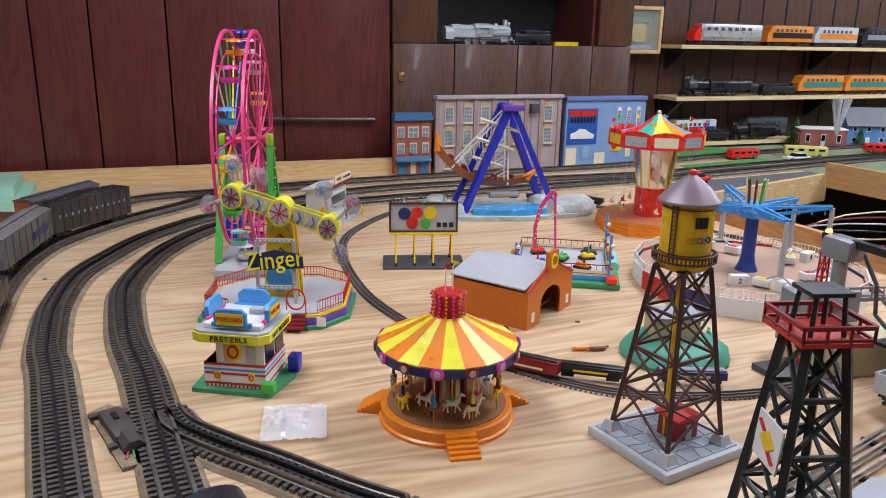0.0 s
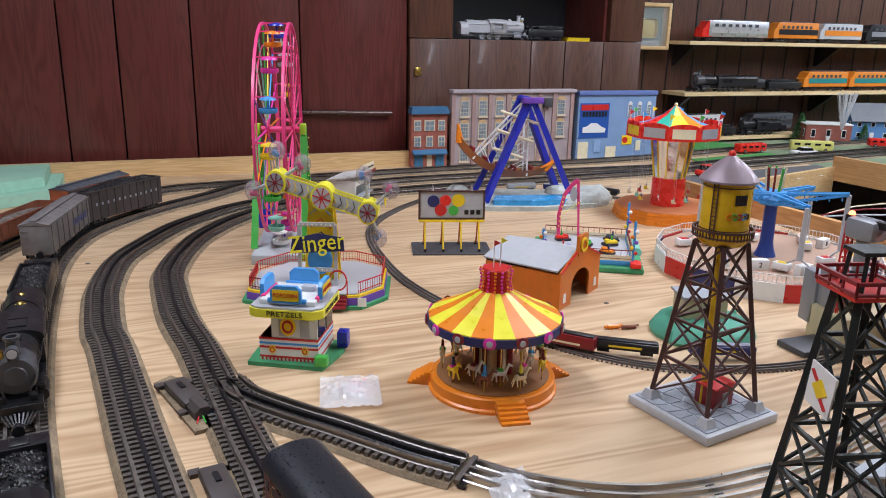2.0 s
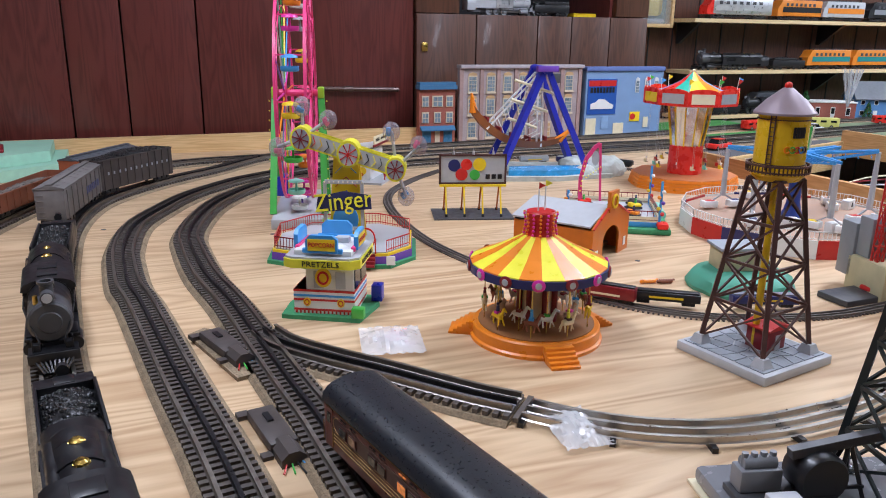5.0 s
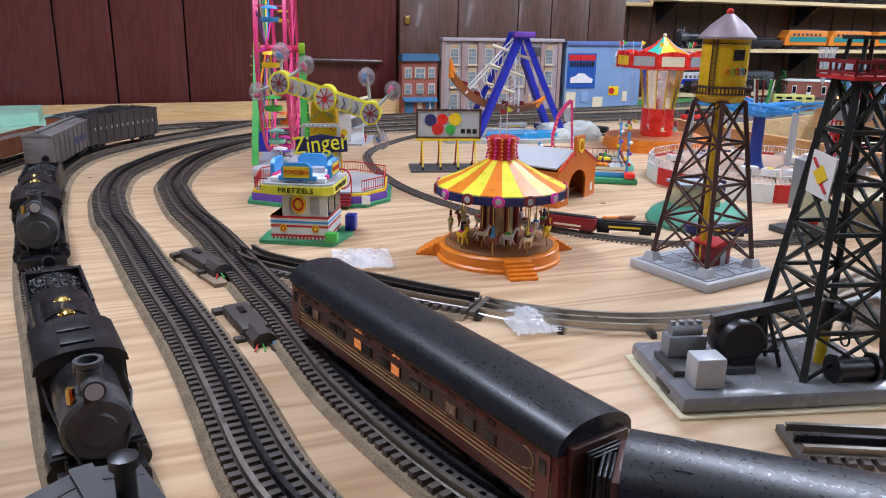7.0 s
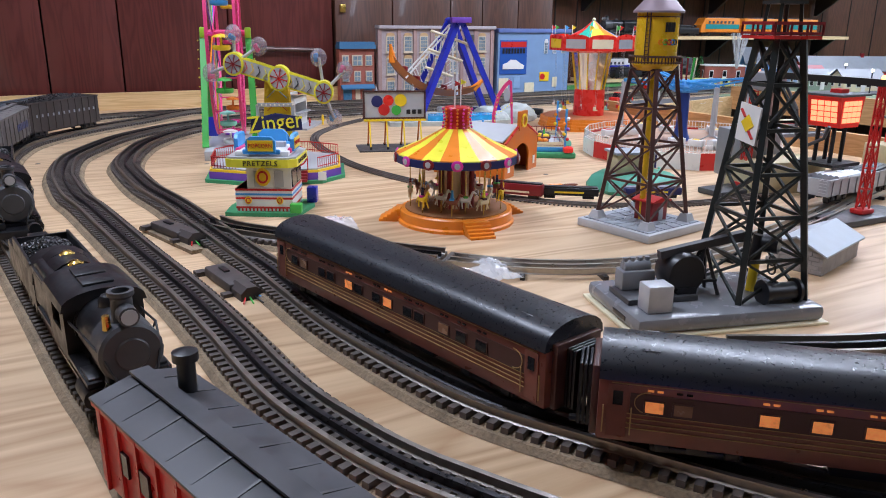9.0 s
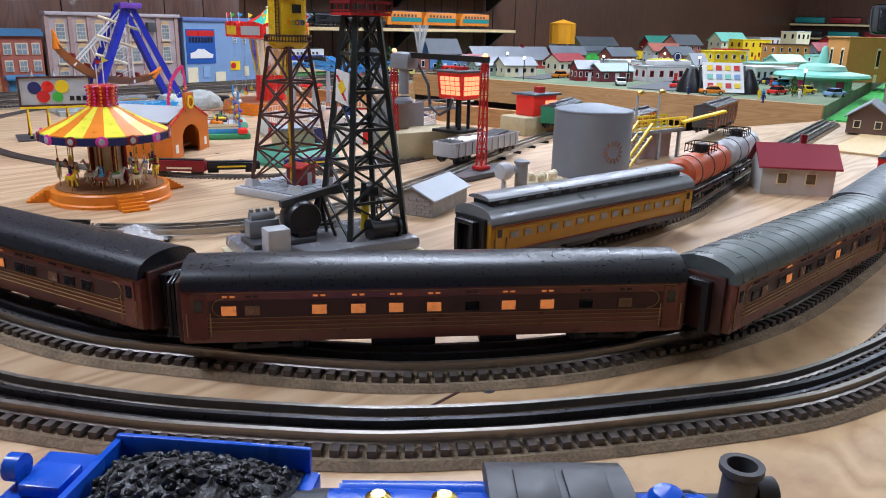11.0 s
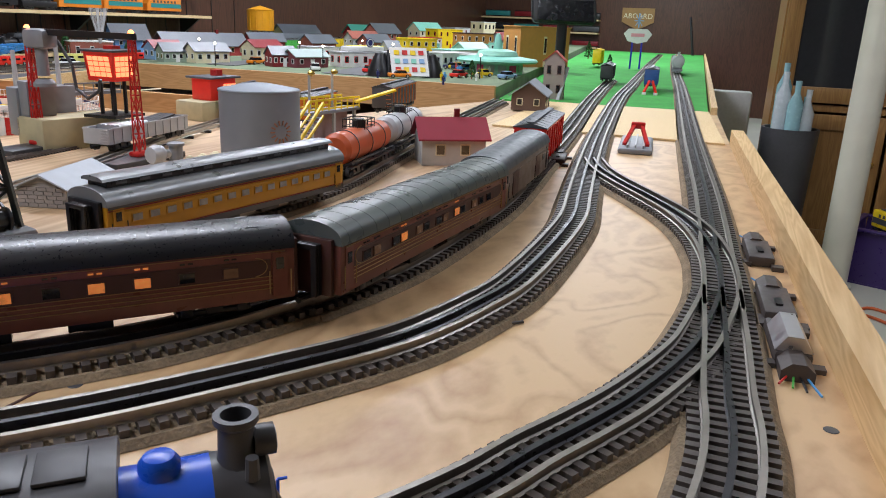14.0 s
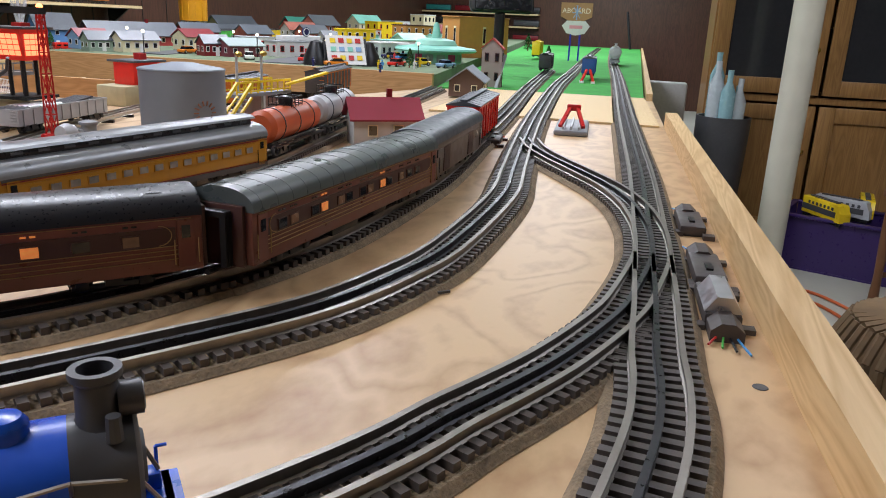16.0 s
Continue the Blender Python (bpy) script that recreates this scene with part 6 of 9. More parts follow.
def water_tower(x, y, rz):
    t = thing("water_tower", "yellow toy water tower on brown lattice legs with stone base", "water tower", x, y, 0, rz)
    h = 0.067
    bm = B()
    box(bm, 0, 0, 0, h * 2, h * 2, 0.012, bev=0.002)
    part("base", bm, LGREY, t)
    rnd = random.Random(5)
    n = 6
    gx = [[(-h + 0.006 + (2 * h - 0.012) * i / n + (rnd.uniform(-0.006, 0.006) if 0 < i < n else 0), -h + 0.006 + (2 * h - 0.012) * j / n + (rnd.uniform(-0.006, 0.006) if 0 < j < n else 0)) for j in range(n + 1)] for i in range(n + 1)]
    for i in range(n):
        for j in range(n):
            q = [gx[i][j], gx[i + 1][j], gx[i + 1][j + 1], gx[i][j + 1]]
            cx, cy = sum(p[0] for p in q) / 4, sum(p[1] for p in q) / 4
            bm = B()
            prism(bm, [(cx + (p[0] - cx) * 0.90, cy + (p[1] - cy) * 0.90) for p in q], 0.012, 0.0132)
            part("flagstone", bm, STONE, t, smooth=0)
    c0 = [(-0.046, -0.046), (0.046, -0.046), (0.046, 0.046), (-0.046, 0.046)]
    c1 = [(-0.022, -0.022), (0.022, -0.022), (0.022, 0.022), (-0.022, 0.022)]
    for cx, cy in c0:
        bm = B()
        prism(bm, [(-0.010, -0.010), (0.010, -0.010), (0.010, 0.010), (-0.010, 0.010)], 0.012, 0.024, Matrix.Translation((cx, cy, 0)))
        for v in bm.verts:
            if v.co.z > 0.02:
                v.co.x, v.co.y = cx + (v.co.x - cx) * 0.6, cy + (v.co.y - cy) * 0.6
        part("footing", bm, LGREY, t)
    lattice(t, c0, c1, 0.022, 0.222, 4, 0.0055, BROWN)
    bm = B()
    rod(bm, (0, 0, 0.012), (0, 0, 0.225), 0.0045, seg=12)
    part("down_pipe", bm, WTYELLOW, t)
    bm = B()
    rod(bm, (0.012, 0.008, 0.012), (0.012, 0.008, 0.225), 0.003, seg=8)
    part("inner_pipe", bm, BLACK, t)
    bm = B()
    box(bm, 0.014, -0.006, 0.012, 0.036, 0.032, 0.028, bev=0.0008)
    sh = part("pump_house", bm, DKRED, t)
    bm = B()
    prism(bm, [(-0.022, 0), (0.022, 0), (0.022, 0.002), (0, 0.007), (-0.022, 0.002)], -0.020, 0.020, pose(0.014, -0.006, 0.040) @ ALONG_Y)
    part("roof", bm, RED, sh)
    bm = B()
    box(bm, 0.016, -0.0225, 0.012, 0.010, 0.001, 0.020)
    part("door", bm, LGREY, sh)
    bm = B()
    lathe(bm, [(0, 0.221), (0.026, 0.221), (0.032, 0.228), (0.032, 0.233), (0, 0.233)], 28)
    part("gallery_floor", bm, WTYELLOW, t)
    fence(t, circle_pts(0.036, 24), 0.230, 0.009, BROWN, 0.02, "gallery_rail", 0.0016)
    bm = B()
    lathe(bm, [(0, 0.232), (0.0292, 0.232), (0.0292, 0.297), (0, 0.297)], 32)
    tk = part("tank", bm, WTYELLOW, t)
    for zz in (0.240, 0.290):
        bm = B()
        ring(bm, (0, 0, zz), 0.0294, 0.0012, "z", 32)
        part("tank_band", bm, BROWN, tk)
    bm = B()
    lathe(bm, [(0.0350, 0.295), (0.0350, 0.2975), (0.022, 0.311), (0.005, 0.324), (0, 0.324)], 32)
    part("roof", bm, mat("mauve_roof", (0.32, 0.25, 0.28), 0.4, 0.3), t)
    bm = B()
    ball(bm, 0, 0, 0.326, 0.0045, 12)
    part("beacon", bm, BRIGHTRED, t)
    a = radians(-157 - rz)
    bm = B()
    for k in (-1, 1):
        p = (0.0308 * math.cos(a + k * 0.09), 0.0308 * math.sin(a + k * 0.09))
        beam(bm, (*p, 0.234), (*p, 0.296), 0.0012)
    for i in range(12):
        beam(bm, (0.0308 * math.cos(a - 0.09), 0.0308 * math.sin(a - 0.09), 0.237 + i * 0.005), (0.0308 * math.cos(a + 0.09), 0.0308 * math.sin(a + 0.09), 0.237 + i * 0.005), 0.0008)
    part("ladder", bm, BROWN, t)
    a = radians(-97 - rz)
    bm = B()
    for i in range(5):
        aa = a - 0.22 + i * 0.11
        box(bm, 0.0298 * math.cos(aa), 0.0298 * math.sin(aa), 0.271, 0.001, 0.0026, 0.012, math.degrees(aa))
    part("dark_mark", bm, BLACK, t)
    for i, m in enumerate((ORANGE, GREEN, RED, SKYBLUE, BROWN)):
        aa = a - 0.42 + i * 0.2
        bm = B()
        ring(bm, (0, 0, 0), 0.0032, 0.0014, "x", 14, Matrix.Rotation(aa, 4, "Z") @ Matrix.Translation((0.0298, 0, 0.258)))
        part("coloured_ring", bm, m, t)
    return t


water_tower(1.043, 0.791, 10.1).scale = (0.95, 0.95, 1.0)


def oil_derrick(x, y, rz):
    t = thing("oil_derrick", "dark green toy oil derrick with pump on a grey base", "oil derrick", x, y, 0, rz)
    bm = B()
    box(bm, 0, 0, 0, 0.206, 0.124, 0.003, bev=0.001)
    part("base_flange", bm, CREAM, t)
    bm = B()
    box(bm, 0, 0, 0.003, 0.200, 0.118, 0.016, bev=0.006)
    part("base", bm, mat("glossy_base_grey", (0.20, 0.205, 0.22), 0.22, 0, 0.08), t)
    bm = B()
    box(bm, -0.098, -0.02, 0.009, 0.006, 0.026, 0.004)
    part("slot", bm, BLACK, t)
    cx = 0.052
    c0 = [(cx - 0.037, -0.040), (cx + 0.037, -0.040), (cx + 0.037, 0.040), (cx - 0.037, 0.040)]
    c1 = [(cx - 0.014, -0.014), (cx + 0.014, -0.014), (cx + 0.014, 0.014), (cx - 0.014, 0.014)]
    lattice(t, c0, c1, 0.019, 0.268, 6, 0.0058, DERGREEN)
    bm = B()
    box(bm, cx, 0, 0.268, 0.050, 0.050, 0.003)
    pf = part("top_platform", bm, RED, t)
    q = 0.025
    fence(t, [(cx - q, -q), (cx + q, -q), (cx + q, q), (cx - q, q), (cx - q, -q)], 0.271, 0.011, DKRED, 0.014, "platform_rail", 0.002)
    bm = B()
    for px, py in ((-1, -1), (1, -1), (1, 1), (-1, 1)):
        beam(bm, (cx + px * 0.012, py * 0.012, 0.271), (cx + px * 0.010, py * 0.010, 0.300), 0.003)
    box(bm, cx, 0, 0.299, 0.030, 0.026, 0.003)
    part("crown_block", bm, DERGREEN, t)
    # the plate with a yellow star shape hung on one face
    bm = B()
    box(bm, 0, 0, 0, 0.032, 0.0015, 0.036)
    hang = pose(cx - 0.027, -0.004, 0.172, 0, 6, -90)
    bmesh.ops.transform(bm, matrix=hang, verts=bm.verts[:])
    pl = part("sign_plate", bm, WHITE, t)
    bm = B()
    prism(bm, [(-0.010, 0.018), (0, 0.010), (0.010, 0.018), (0, 0.027)], 0.0008, 0.0016, hang @ ALONG_Y)
    part("yellow_diamond", bm, YELLOW, pl)
    bm = B()
    beam(bm, hang @ Vector((-0.012, -0.001, 0.030)), hang @ Vector((-0.004, -0.001, 0.024)), 0.004, 0.0012)
    beam(bm, hang @ Vector((0.004, -0.001, 0.012)), hang @ Vector((0.012, -0.001, 0.006)), 0.004, 0.0012)
    part("red_arrow", bm, RED, pl)
    # pump gear
    bm = B()
    box(bm, -0.055, 0.0, 0.019, 0.075, 0.044, 0.006, bev=0.001)
    part("skid", bm, DKGREY, t)
    bm = B()
    box(bm, -0.070, 0.012, 0.025, 0.036, 0.018, 0.020, bev=0.002)
    rod(bm, (-0.084, 0.012, 0.048), (-0.056, 0.012, 0.048), 0.006, seg=12)
    for i in range(4):
        rod(bm, (-0.082 + i * 0.008, 0.012, 0.045), (-0.082 + i * 0.008, 0.012, 0.057), 0.0028, seg=8)
    part("engine_block", bm, GREY, t)
    bm = B()
    box(bm, -0.072, -0.036, 0.019, 0.026, 0.022, 0.027, bev=0.002)
    part("grey_motor_box", bm, LGREY, t)
    bm = B()
    lathe(bm, [(0, -0.015), (0.019, -0.015), (0.021, -0.012), (0.021, 0.012), (0.019, 0.015), (0, 0.015)], 22, Matrix.Translation((-0.028, 0.0, 0.044)) @ ALONG_Y)
    box(bm, -0.028, 0, 0.019, 0.020, 0.034, 0.012)
    part("flywheel_case", bm, BLACK, t)
    bm = B()
    beam(bm, (-0.052, 0.0, 0.062), (0.040, 0.0, 0.078), 0.008, 0.008)
    part("walking_beam", bm, DKGREY, t)
    bm = B()
    for k in (-1, 1):
        beam(bm, (-0.016, k * 0.012, 0.020), (-0.004, k * 0.002, 0.068), 0.0032)
        beam(bm, (0.010, k * 0.012, 0.020), (-0.002, k * 0.002, 0.068), 0.0032)
        beam(bm, (-0.012, k * 0.010, 0.035), (0.008, k * 0.010, 0.035), 0.0026)
    part("beam_stand", bm, BLACK, t)
    bm = B()
    rod(bm, (cx, -0.004, 0.019), (cx + 0.002, -0.004, 0.052), 0.0048, seg=12)
    part("bubble_tube", bm, YELLOW, t)
    bm = B()
    rod(bm, (cx, -0.004, 0.052), (cx + 0.003, -0.004, 0.078), 0.006, seg=12)
    rod(bm, (cx + 0.002, -0.012, 0.072), (cx + 0.012, -0.024, 0.072), 0.009, seg=14)
    part("gear_head", bm, BLACK, t)
    for zz, rr in ((0.044, 0.006), (0.052, 0.005)):
        bm = B()
        ring(bm, (cx + 0.016, -0.012, zz), rr, 0.0014, "x", 14)
        part("valve_wheel", bm, BLACK, t)
    bm = B()
    rod(bm, (cx - 0.01, -0.040, 0.030), (cx + 0.022, -0.040, 0.030), 0.009, seg=14)
    for dx in (-0.012, 0.024):
        rod(bm, (cx + dx - 0.001, -0.040, 0.030), (cx + dx + 0.002, -0.040, 0.030), 0.0125, seg=16)
    box(bm, cx + 0.005, -0.040, 0.019, 0.028, 0.010, 0.006)
    part("winch", bm, BLACK, t)
    for i in range(3):
        bm = B()
        rod(bm, (0.012 + i * 0.010, 0.044, 0.024), (0.012 + i * 0.010, 0.030, 0.024), 0.005, seg=14)
        part("oil_drum", bm, SILVER, t)
    bm = B()
    rod(bm, (cx + 0.040, -0.020, 0.019), (cx + 0.040, -0.020, 0.032), 0.006, seg=14)
    part("grey_drum", bm, LGREY, t)
    return t


oil_derrick(0.874, 0.512, -14.8)


def octopus_ride(x, y):
    t = thing("octopus_ride", "blue toy octopus ride with white numbered cars and fence", "fairground ride", x, y, 0, 0)
    R = 0.215
    n = 16
    pts = [(R * math.cos(2 * math.pi * (i + 0.5) / n), R * math.sin(2 * math.pi * (i + 0.5) / n)) for i in range(n)]
    bm = B()
    prism(bm, [(u * 0.985, v * 0.985) for u, v in pts], 0, 0.030)
    part("platform", bm, mat("tan_deck", (0.42, 0.27, 0.19), 0.6), t)
    for i in range(n):
        p, q = Vector((*pts[i], 0)), Vector((*pts[(i + 1) % n], 0))
        bm = B()
        d = (q - p)
        m = Matrix.Translation((p + q) / 2) @ Matrix.Rotation(math.atan2(d.y, d.x), 4, "Z")
        box(bm, 0, 0, 0, d.length, 0.003, 0.034)
        bmesh.ops.transform(bm, matrix=m, verts=bm.verts[:])
        part("skirt_panel", bm, (WHITE, RED, NAVY)[i % 3], t)
        fence(t, [(p.x, p.y), (q.x, q.y)], 0.034, 0.016, WHITE, 0.007, "white_fence")
    bm = B()
    lathe(bm, [(0, 0.03), (0.022, 0.03), (0.016, 0.045), (0.013, 0.06), (0.012, 0.14), (0.0, 0.14)], 18)
    part("column", bm, mat("deep_blue", (0.02, 0.05, 0.25), 0.35), t)
    bm = B()
    lathe(bm, [(0, 0.138), (0.028, 0.138), (0.034, 0.150), (0.026, 0.164), (0, 0.166)], 6)
    part("head", bm, SKYBLUE, t)
    for i in range(6):
        a = radians(12 + 60 * i)
        c, s = math.cos(a), math.sin(a)
        L = 0.135
        up = 0.010 if i % 2 else -0.002
        bm = B()
        for k in (-1, 1):
            o = Vector((-s * 0.010 * k, c * 0.010 * k, 0))
            beam(bm, Vector((0.025 * c, 0.025 * s, 0.160)) + o, Vector((L * c, L * s, 0.163 + up)) + o * 0.5, 0.004)
            beam(bm, Vector((0.025 * c, 0.025 * s, 0.143)) + o, Vector((L * c, L * s, 0.160 + up)) + o * 0.5, 0.003)
            for q in range(5):
                u = (q + 0.5) / 5
                e = Vector((c * (0.025 + (L - 0.025) * u), s * (0.025 + (L - 0.025) * u), 0))
                beam(bm, e + o + Vector((0, 0, 0.146 + 0.014 * u)), e - o * 0.6 + Vector((0, 0, 0.161)), 0.002)
        ar = part("arm", bm, SKYBLUE, t)
        bm = B()
        rod(bm, (L * c, L * s, 0.160 + up), (L * c, L * s, 0.058), 0.0042, 0.006, 10)
        part("hanger", bm, LGREY, ar)
        for q in range(2):
            aa = a + 0.7 + q * math.pi
            px, py = L * c + 0.030 * math.cos(aa), L * s + 0.030 * math.sin(aa)
            bm = B()
            beam(bm, (L * c, L * s, 0.062), (px, py, 0.044), 0.003)
            part("spider_leg", bm, LGREY, ar)
            bm = B()
            box(bm, px, py, 0.034, 0.032, 0.020, 0.014, math.degrees(aa), bev=0.002)
            cr = part("car", bm, WHITE, ar)
            bm = B()
            box(bm, px, py, 0.0455, 0.018, 0.014, 0.003, math.degrees(aa))
            part("rider", bm, (SKIN, YELLOW, RED, NAVY)[(i + q) % 4], ar)
    for num, px, py, rz in (("2", -0.085, -0.075, -20), ("12", 0.05, -0.150, 15), ("8", 0.165, 0.01, 20), ("4", -0.03, -0.13, 5)):
        bm = B()
        box(bm, px, py, 0.030, 0.034, 0.016, 0.020, rz, bev=0.001)
        c = part("car", bm, WHITE, t)
        words(num, 0.014, BLACK, c, pose(px, py, 0.040, 0, 0, rz) @ pose(0, -0.0088, 0) @ UPRIGHT)
    for i, m in enumerate((CREAM, GREEN, GREEN, CREAM, DKRED, DKRED, GREEN, CREAM)):
        a = 2 * math.pi * i / 8
        bm = B()
        beam(bm, (0.014 * math.cos(a), 0.014 * math.sin(a), 0.163), (0.019 * math.cos(a), 0.019 * math.sin(a), 0.212), 0.004, 0.003)
        part("light_stick", bm, m, t)
    return t


octopus_ride(1.577, 1.261)

# green mound with a tan hut behind the water tower
mound = thing("garden_mound", "green moulded mound with a tan hut", "toy hill", 1.221, 1.009, 0, 2.5)
bm = B()
lathe(bm, [(0, 0), (0.080, 0), (0.082, 0.006), (0.074, 0.020), (0.060, 0.028), (0, 0.030)], 26)
for v in bm.verts:
    v.co += Vector((noise.noise(v.co * 45), noise.noise(v.co * 45 + Vector((5, 5, 5))), 0)) * 0.008
part("mound", bm, mat("mound_green", (0.07, 0.30, 0.20), 0.6), mound)
bm = B()
box(bm, 0.0, 0.012, 0.028, 0.07, 0.05, 0.034, -20, bev=0.002)
part("hut", bm, TANCON, mound)
bm = B()
box(bm, 0.0, 0.012, 0.062, 0.078, 0.058, 0.004, -20)
part("hut_roof", bm, STONE, mound)
crew(1.302, 1.033, 0.0, TEAL)

# ---- small narrow track and its train ----
LOOP = [(1.143, 2.105), (1.024, 1.997), (0.912, 1.850), (0.862, 1.685), (0.845, 1.472), (0.857, 1.326), (0.897, 1.173), (0.959, 1.048), (1.025, 0.956), (1.096, 0.903), (1.217, 0.864), (1.339, 0.859), (1.505, 0.890), (1.690, 1.007), (1.810, 1.191), (1.832, 1.465), (1.773, 1.702), (1.692, 1.936), (1.504, 2.103), (1.295, 2.150), (1.143, 2.105)]
LOOPG = mat("grey_brown_track", (0.14, 0.12, 0.11), 0.6, 0.2)
track(LOOP, "small-gauge grey track looping round the fairground", None, 0, False, 0.007, 0.0155, LOOPG, LOOPG, LOOPG, 0.45, 0.021)


def small_car(x, y, rz, side, top, label, h=0.013, L=0.085, name="small_train_car"):
    t = thing(name, label, "model train car", x, y, 0.0062, rz)
    bm = B()
    box(bm, 0, 0, 0.005, L, 0.017, h, bev=0.0008)
    part("body", bm, side, t)
    bm = B()
    box(bm, 0, 0, 0.005 + h, L * 0.96, 0.012, 0.0025, bev=0.0008)
    part("roof", bm, top, t)
    for k in (-1, 1):
        bm = B()
        box(bm, k * L * 0.33, 0, 0.0, 0.018, 0.013, 0.0055)
        part("bogie", bm, BLACK, t)
    bm = B()
    for s in (-1, 1):
        box(bm, 0, s * 0.0087, 0.009, L * 0.5, 0.0006, 0.003)
    part("side_stripe", bm, CREAM if side is DKRED else YELLOW, t)
    return t


small_car(0.978, 1.014, -47.4, DKRED, BLACK, "small dark red diesel locomotive with white stripes", 0.018, 0.085, "small_locomotive")
small_car(1.050, 0.971, -34.3, BLACK, BLACK, "small black gondola with yellow lettering", 0.012, 0.095)
small_car(1.177, 0.914, -21.9, NAVY, mat("graffiti_grey", (0.2, 0.2, 0.25), 0.6, 0, 0.6, 300), "small blue gondola with graffiti", 0.012, 0.095)
small_car(1.557, 2.090, -12.4, NAVY, LGREY, "small blue and silver passenger car", 0.014, 0.09)
small_car(1.451, 2.127, -6.2, LGREY, SILVER, "small silver passenger car", 0.014, 0.09)
small_car(1.668, 2.005, -58.7, BLACK, BLACK, "small black hopper car", 0.012, 0.09)
small_car(1.550, 1.936, 63.3, SILVER, LGREY, "small silver trolley car on the table", 0.018, 0.06, "small_trolley")

# ---- oil yard and industry ----
tank = thing("storage_tank", "grey-blue riveted storage tank with a faded emblem", "storage tank", 1.549, 0.558, 0, 1.9)
bm = B()
lathe(bm, [(0, 0), (0.071, 0), (0.071, 0.118), (0.069, 0.119), (0.02, 0.128), (0, 0.1285)], 40)
part("shell", bm, TANKGREY, tank)
bm = B()
lathe(bm, [(0.0715, 0.115), (0.0725, 0.117), (0.0715, 0.119)], 40)
part("rim", bm, TANKGREY, tank)
bm = B()
for i in range(14):
    a = 2 * math.pi * i / 14
    an = radians(-118) + 0.012 * math.cos(a) / 0.071
    beam(bm, (0.0716 * math.cos(an), 0.0716 * math.sin(an), 0.050 + 0.012 * math.sin(a)), (0.0716 * math.cos(radians(-118) + 0.02 * math.cos(a) / 0.071), 0.0716 * math.sin(radians(-118) + 0.02 * math.cos(a) / 0.071), 0.050 + 0.02 * math.sin(a)), 0.002)
part("faded_sunburst", bm, mat("faded_rust", (0.33, 0.15, 0.09), 0.7), tank)

pump = thing("pump_set", "grey pump with pipes and a brass collar", "pump", 1.277, 0.519, 0, -7.5)
bm = B()
rod(bm, (0, 0, 0.018), (0, 0, 0.058), 0.010, seg=16)
lathe(bm, [(0.0125, 0.056), (0.0125, 0.060), (0.006, 0.062), (0, 0.062)], 16)
part("cylinder", bm, GREY, pump)
bm = B()
rod(bm, (0, 0, 0.0), (0, 0, 0.018), 0.007, seg=14)
part("brass_collar", bm, BRASS, pump)
bm = B()
lathe(bm, [(0, -0.012), (0.012, -0.010), (0.015, 0), (0.012, 0.01), (0, 0.012)], 14, Matrix.Translation((-0.028, 0.01, 0.045)) @ ALONG_X)
rod(bm, (-0.028, 0.01, 0.0), (-0.028, 0.01, 0.035), 0.004, seg=8)
rod(bm, (-0.02, 0.01, 0.045), (0, 0, 0.045), 0.006, seg=10)
part("blower", bm, LGREY, pump)
for i in range(5):
    bm = B()
    rod(bm, (0.03 + i * 0.013, 0.004 * (-1) ** i, 0.0), (0.03 + i * 0.013, 0.004 * (-1) ** i, 0.030 - 0.003 * (i % 2)), 0.006, seg=10)
    ball(bm, 0.03 + i * 0.013, 0.004 * (-1) ** i, 0.031, 0.0065, 10)
    part("pipe_stub", bm, CREAM, pump)
bm = B()
rod(bm, (0.01, 0, 0.018), (0.095, 0, 0.018), 0.007, seg=10)
part("main_pipe", bm, CREAM, pump)

shed2 = thing("brick_shed", "low grey brick shed with a pale blue-grey roof", "shed", 1.130, 0.575, 0, 16.6)
bm = B()
prism(bm, [(-0.032, 0), (0.032, 0), (0.032, 0.026), (0, 0.041), (-0.032, 0.026)], -0.060, 0.060, ALONG_X)
part("wall", bm, mat("grey_wall_brick", (0.30, 0.28, 0.26), 0.8, 0, 0.3, 90, 0.5), shed2)
for i in range(5):
    for k in range(5):
        bm = B()
        box(bm, -0.0605, -0.026 + k * 0.0125 + (i % 2) * 0.004, 0.0015 + i * 0.0052, 0.001, 0.0112, 0.0044)
        part("brick", bm, mat("grey_brick_piece", (0.33, 0.30, 0.28), 0.8, 0, 0.3, 60), shed2, smooth=0)
for k in (-1, 1):
    bm = B()
    prism(bm, [(0, 0.041), (k * 0.037, 0.0235), (k * 0.037, 0.0255), (0, 0.0435)], -0.064, 0.064, ALONG_X)
    part("roof_slope", bm, mat("pale_slate", (0.42, 0.46, 0.50), 0.5), shed2)

rh = thing("yard_house", "small white-grey house with a dark red roof", "house", 1.672, 0.237, 0, -56.4)
bm = B()
prism(bm, [(-0.036, 0), (0.036, 0), (0.036, 0.050), (0, 0.078), (-0.036, 0.050)], -0.058, 0.058, ALONG_X)
part("wall", bm, mat("dirty_white", (0.52, 0.51, 0.48), 0.7, 0, 0.15), rh)
for k in (-1, 1):
    bm = B()
    prism(bm, [(0, 0.079), (k * 0.044, 0.0445), (k * 0.044, 0.0475), (0, 0.082)], -0.066, 0.066, ALONG_X)
    part("roof_slope", bm, mat("barn_red_roof", (0.28, 0.02, 0.04), 0.5), rh)
bm = B()
box(bm, 0.012, 0.006, 0.078, 0.009, 0.009, 0.018)
part("chimney", bm, DKRED, rh)
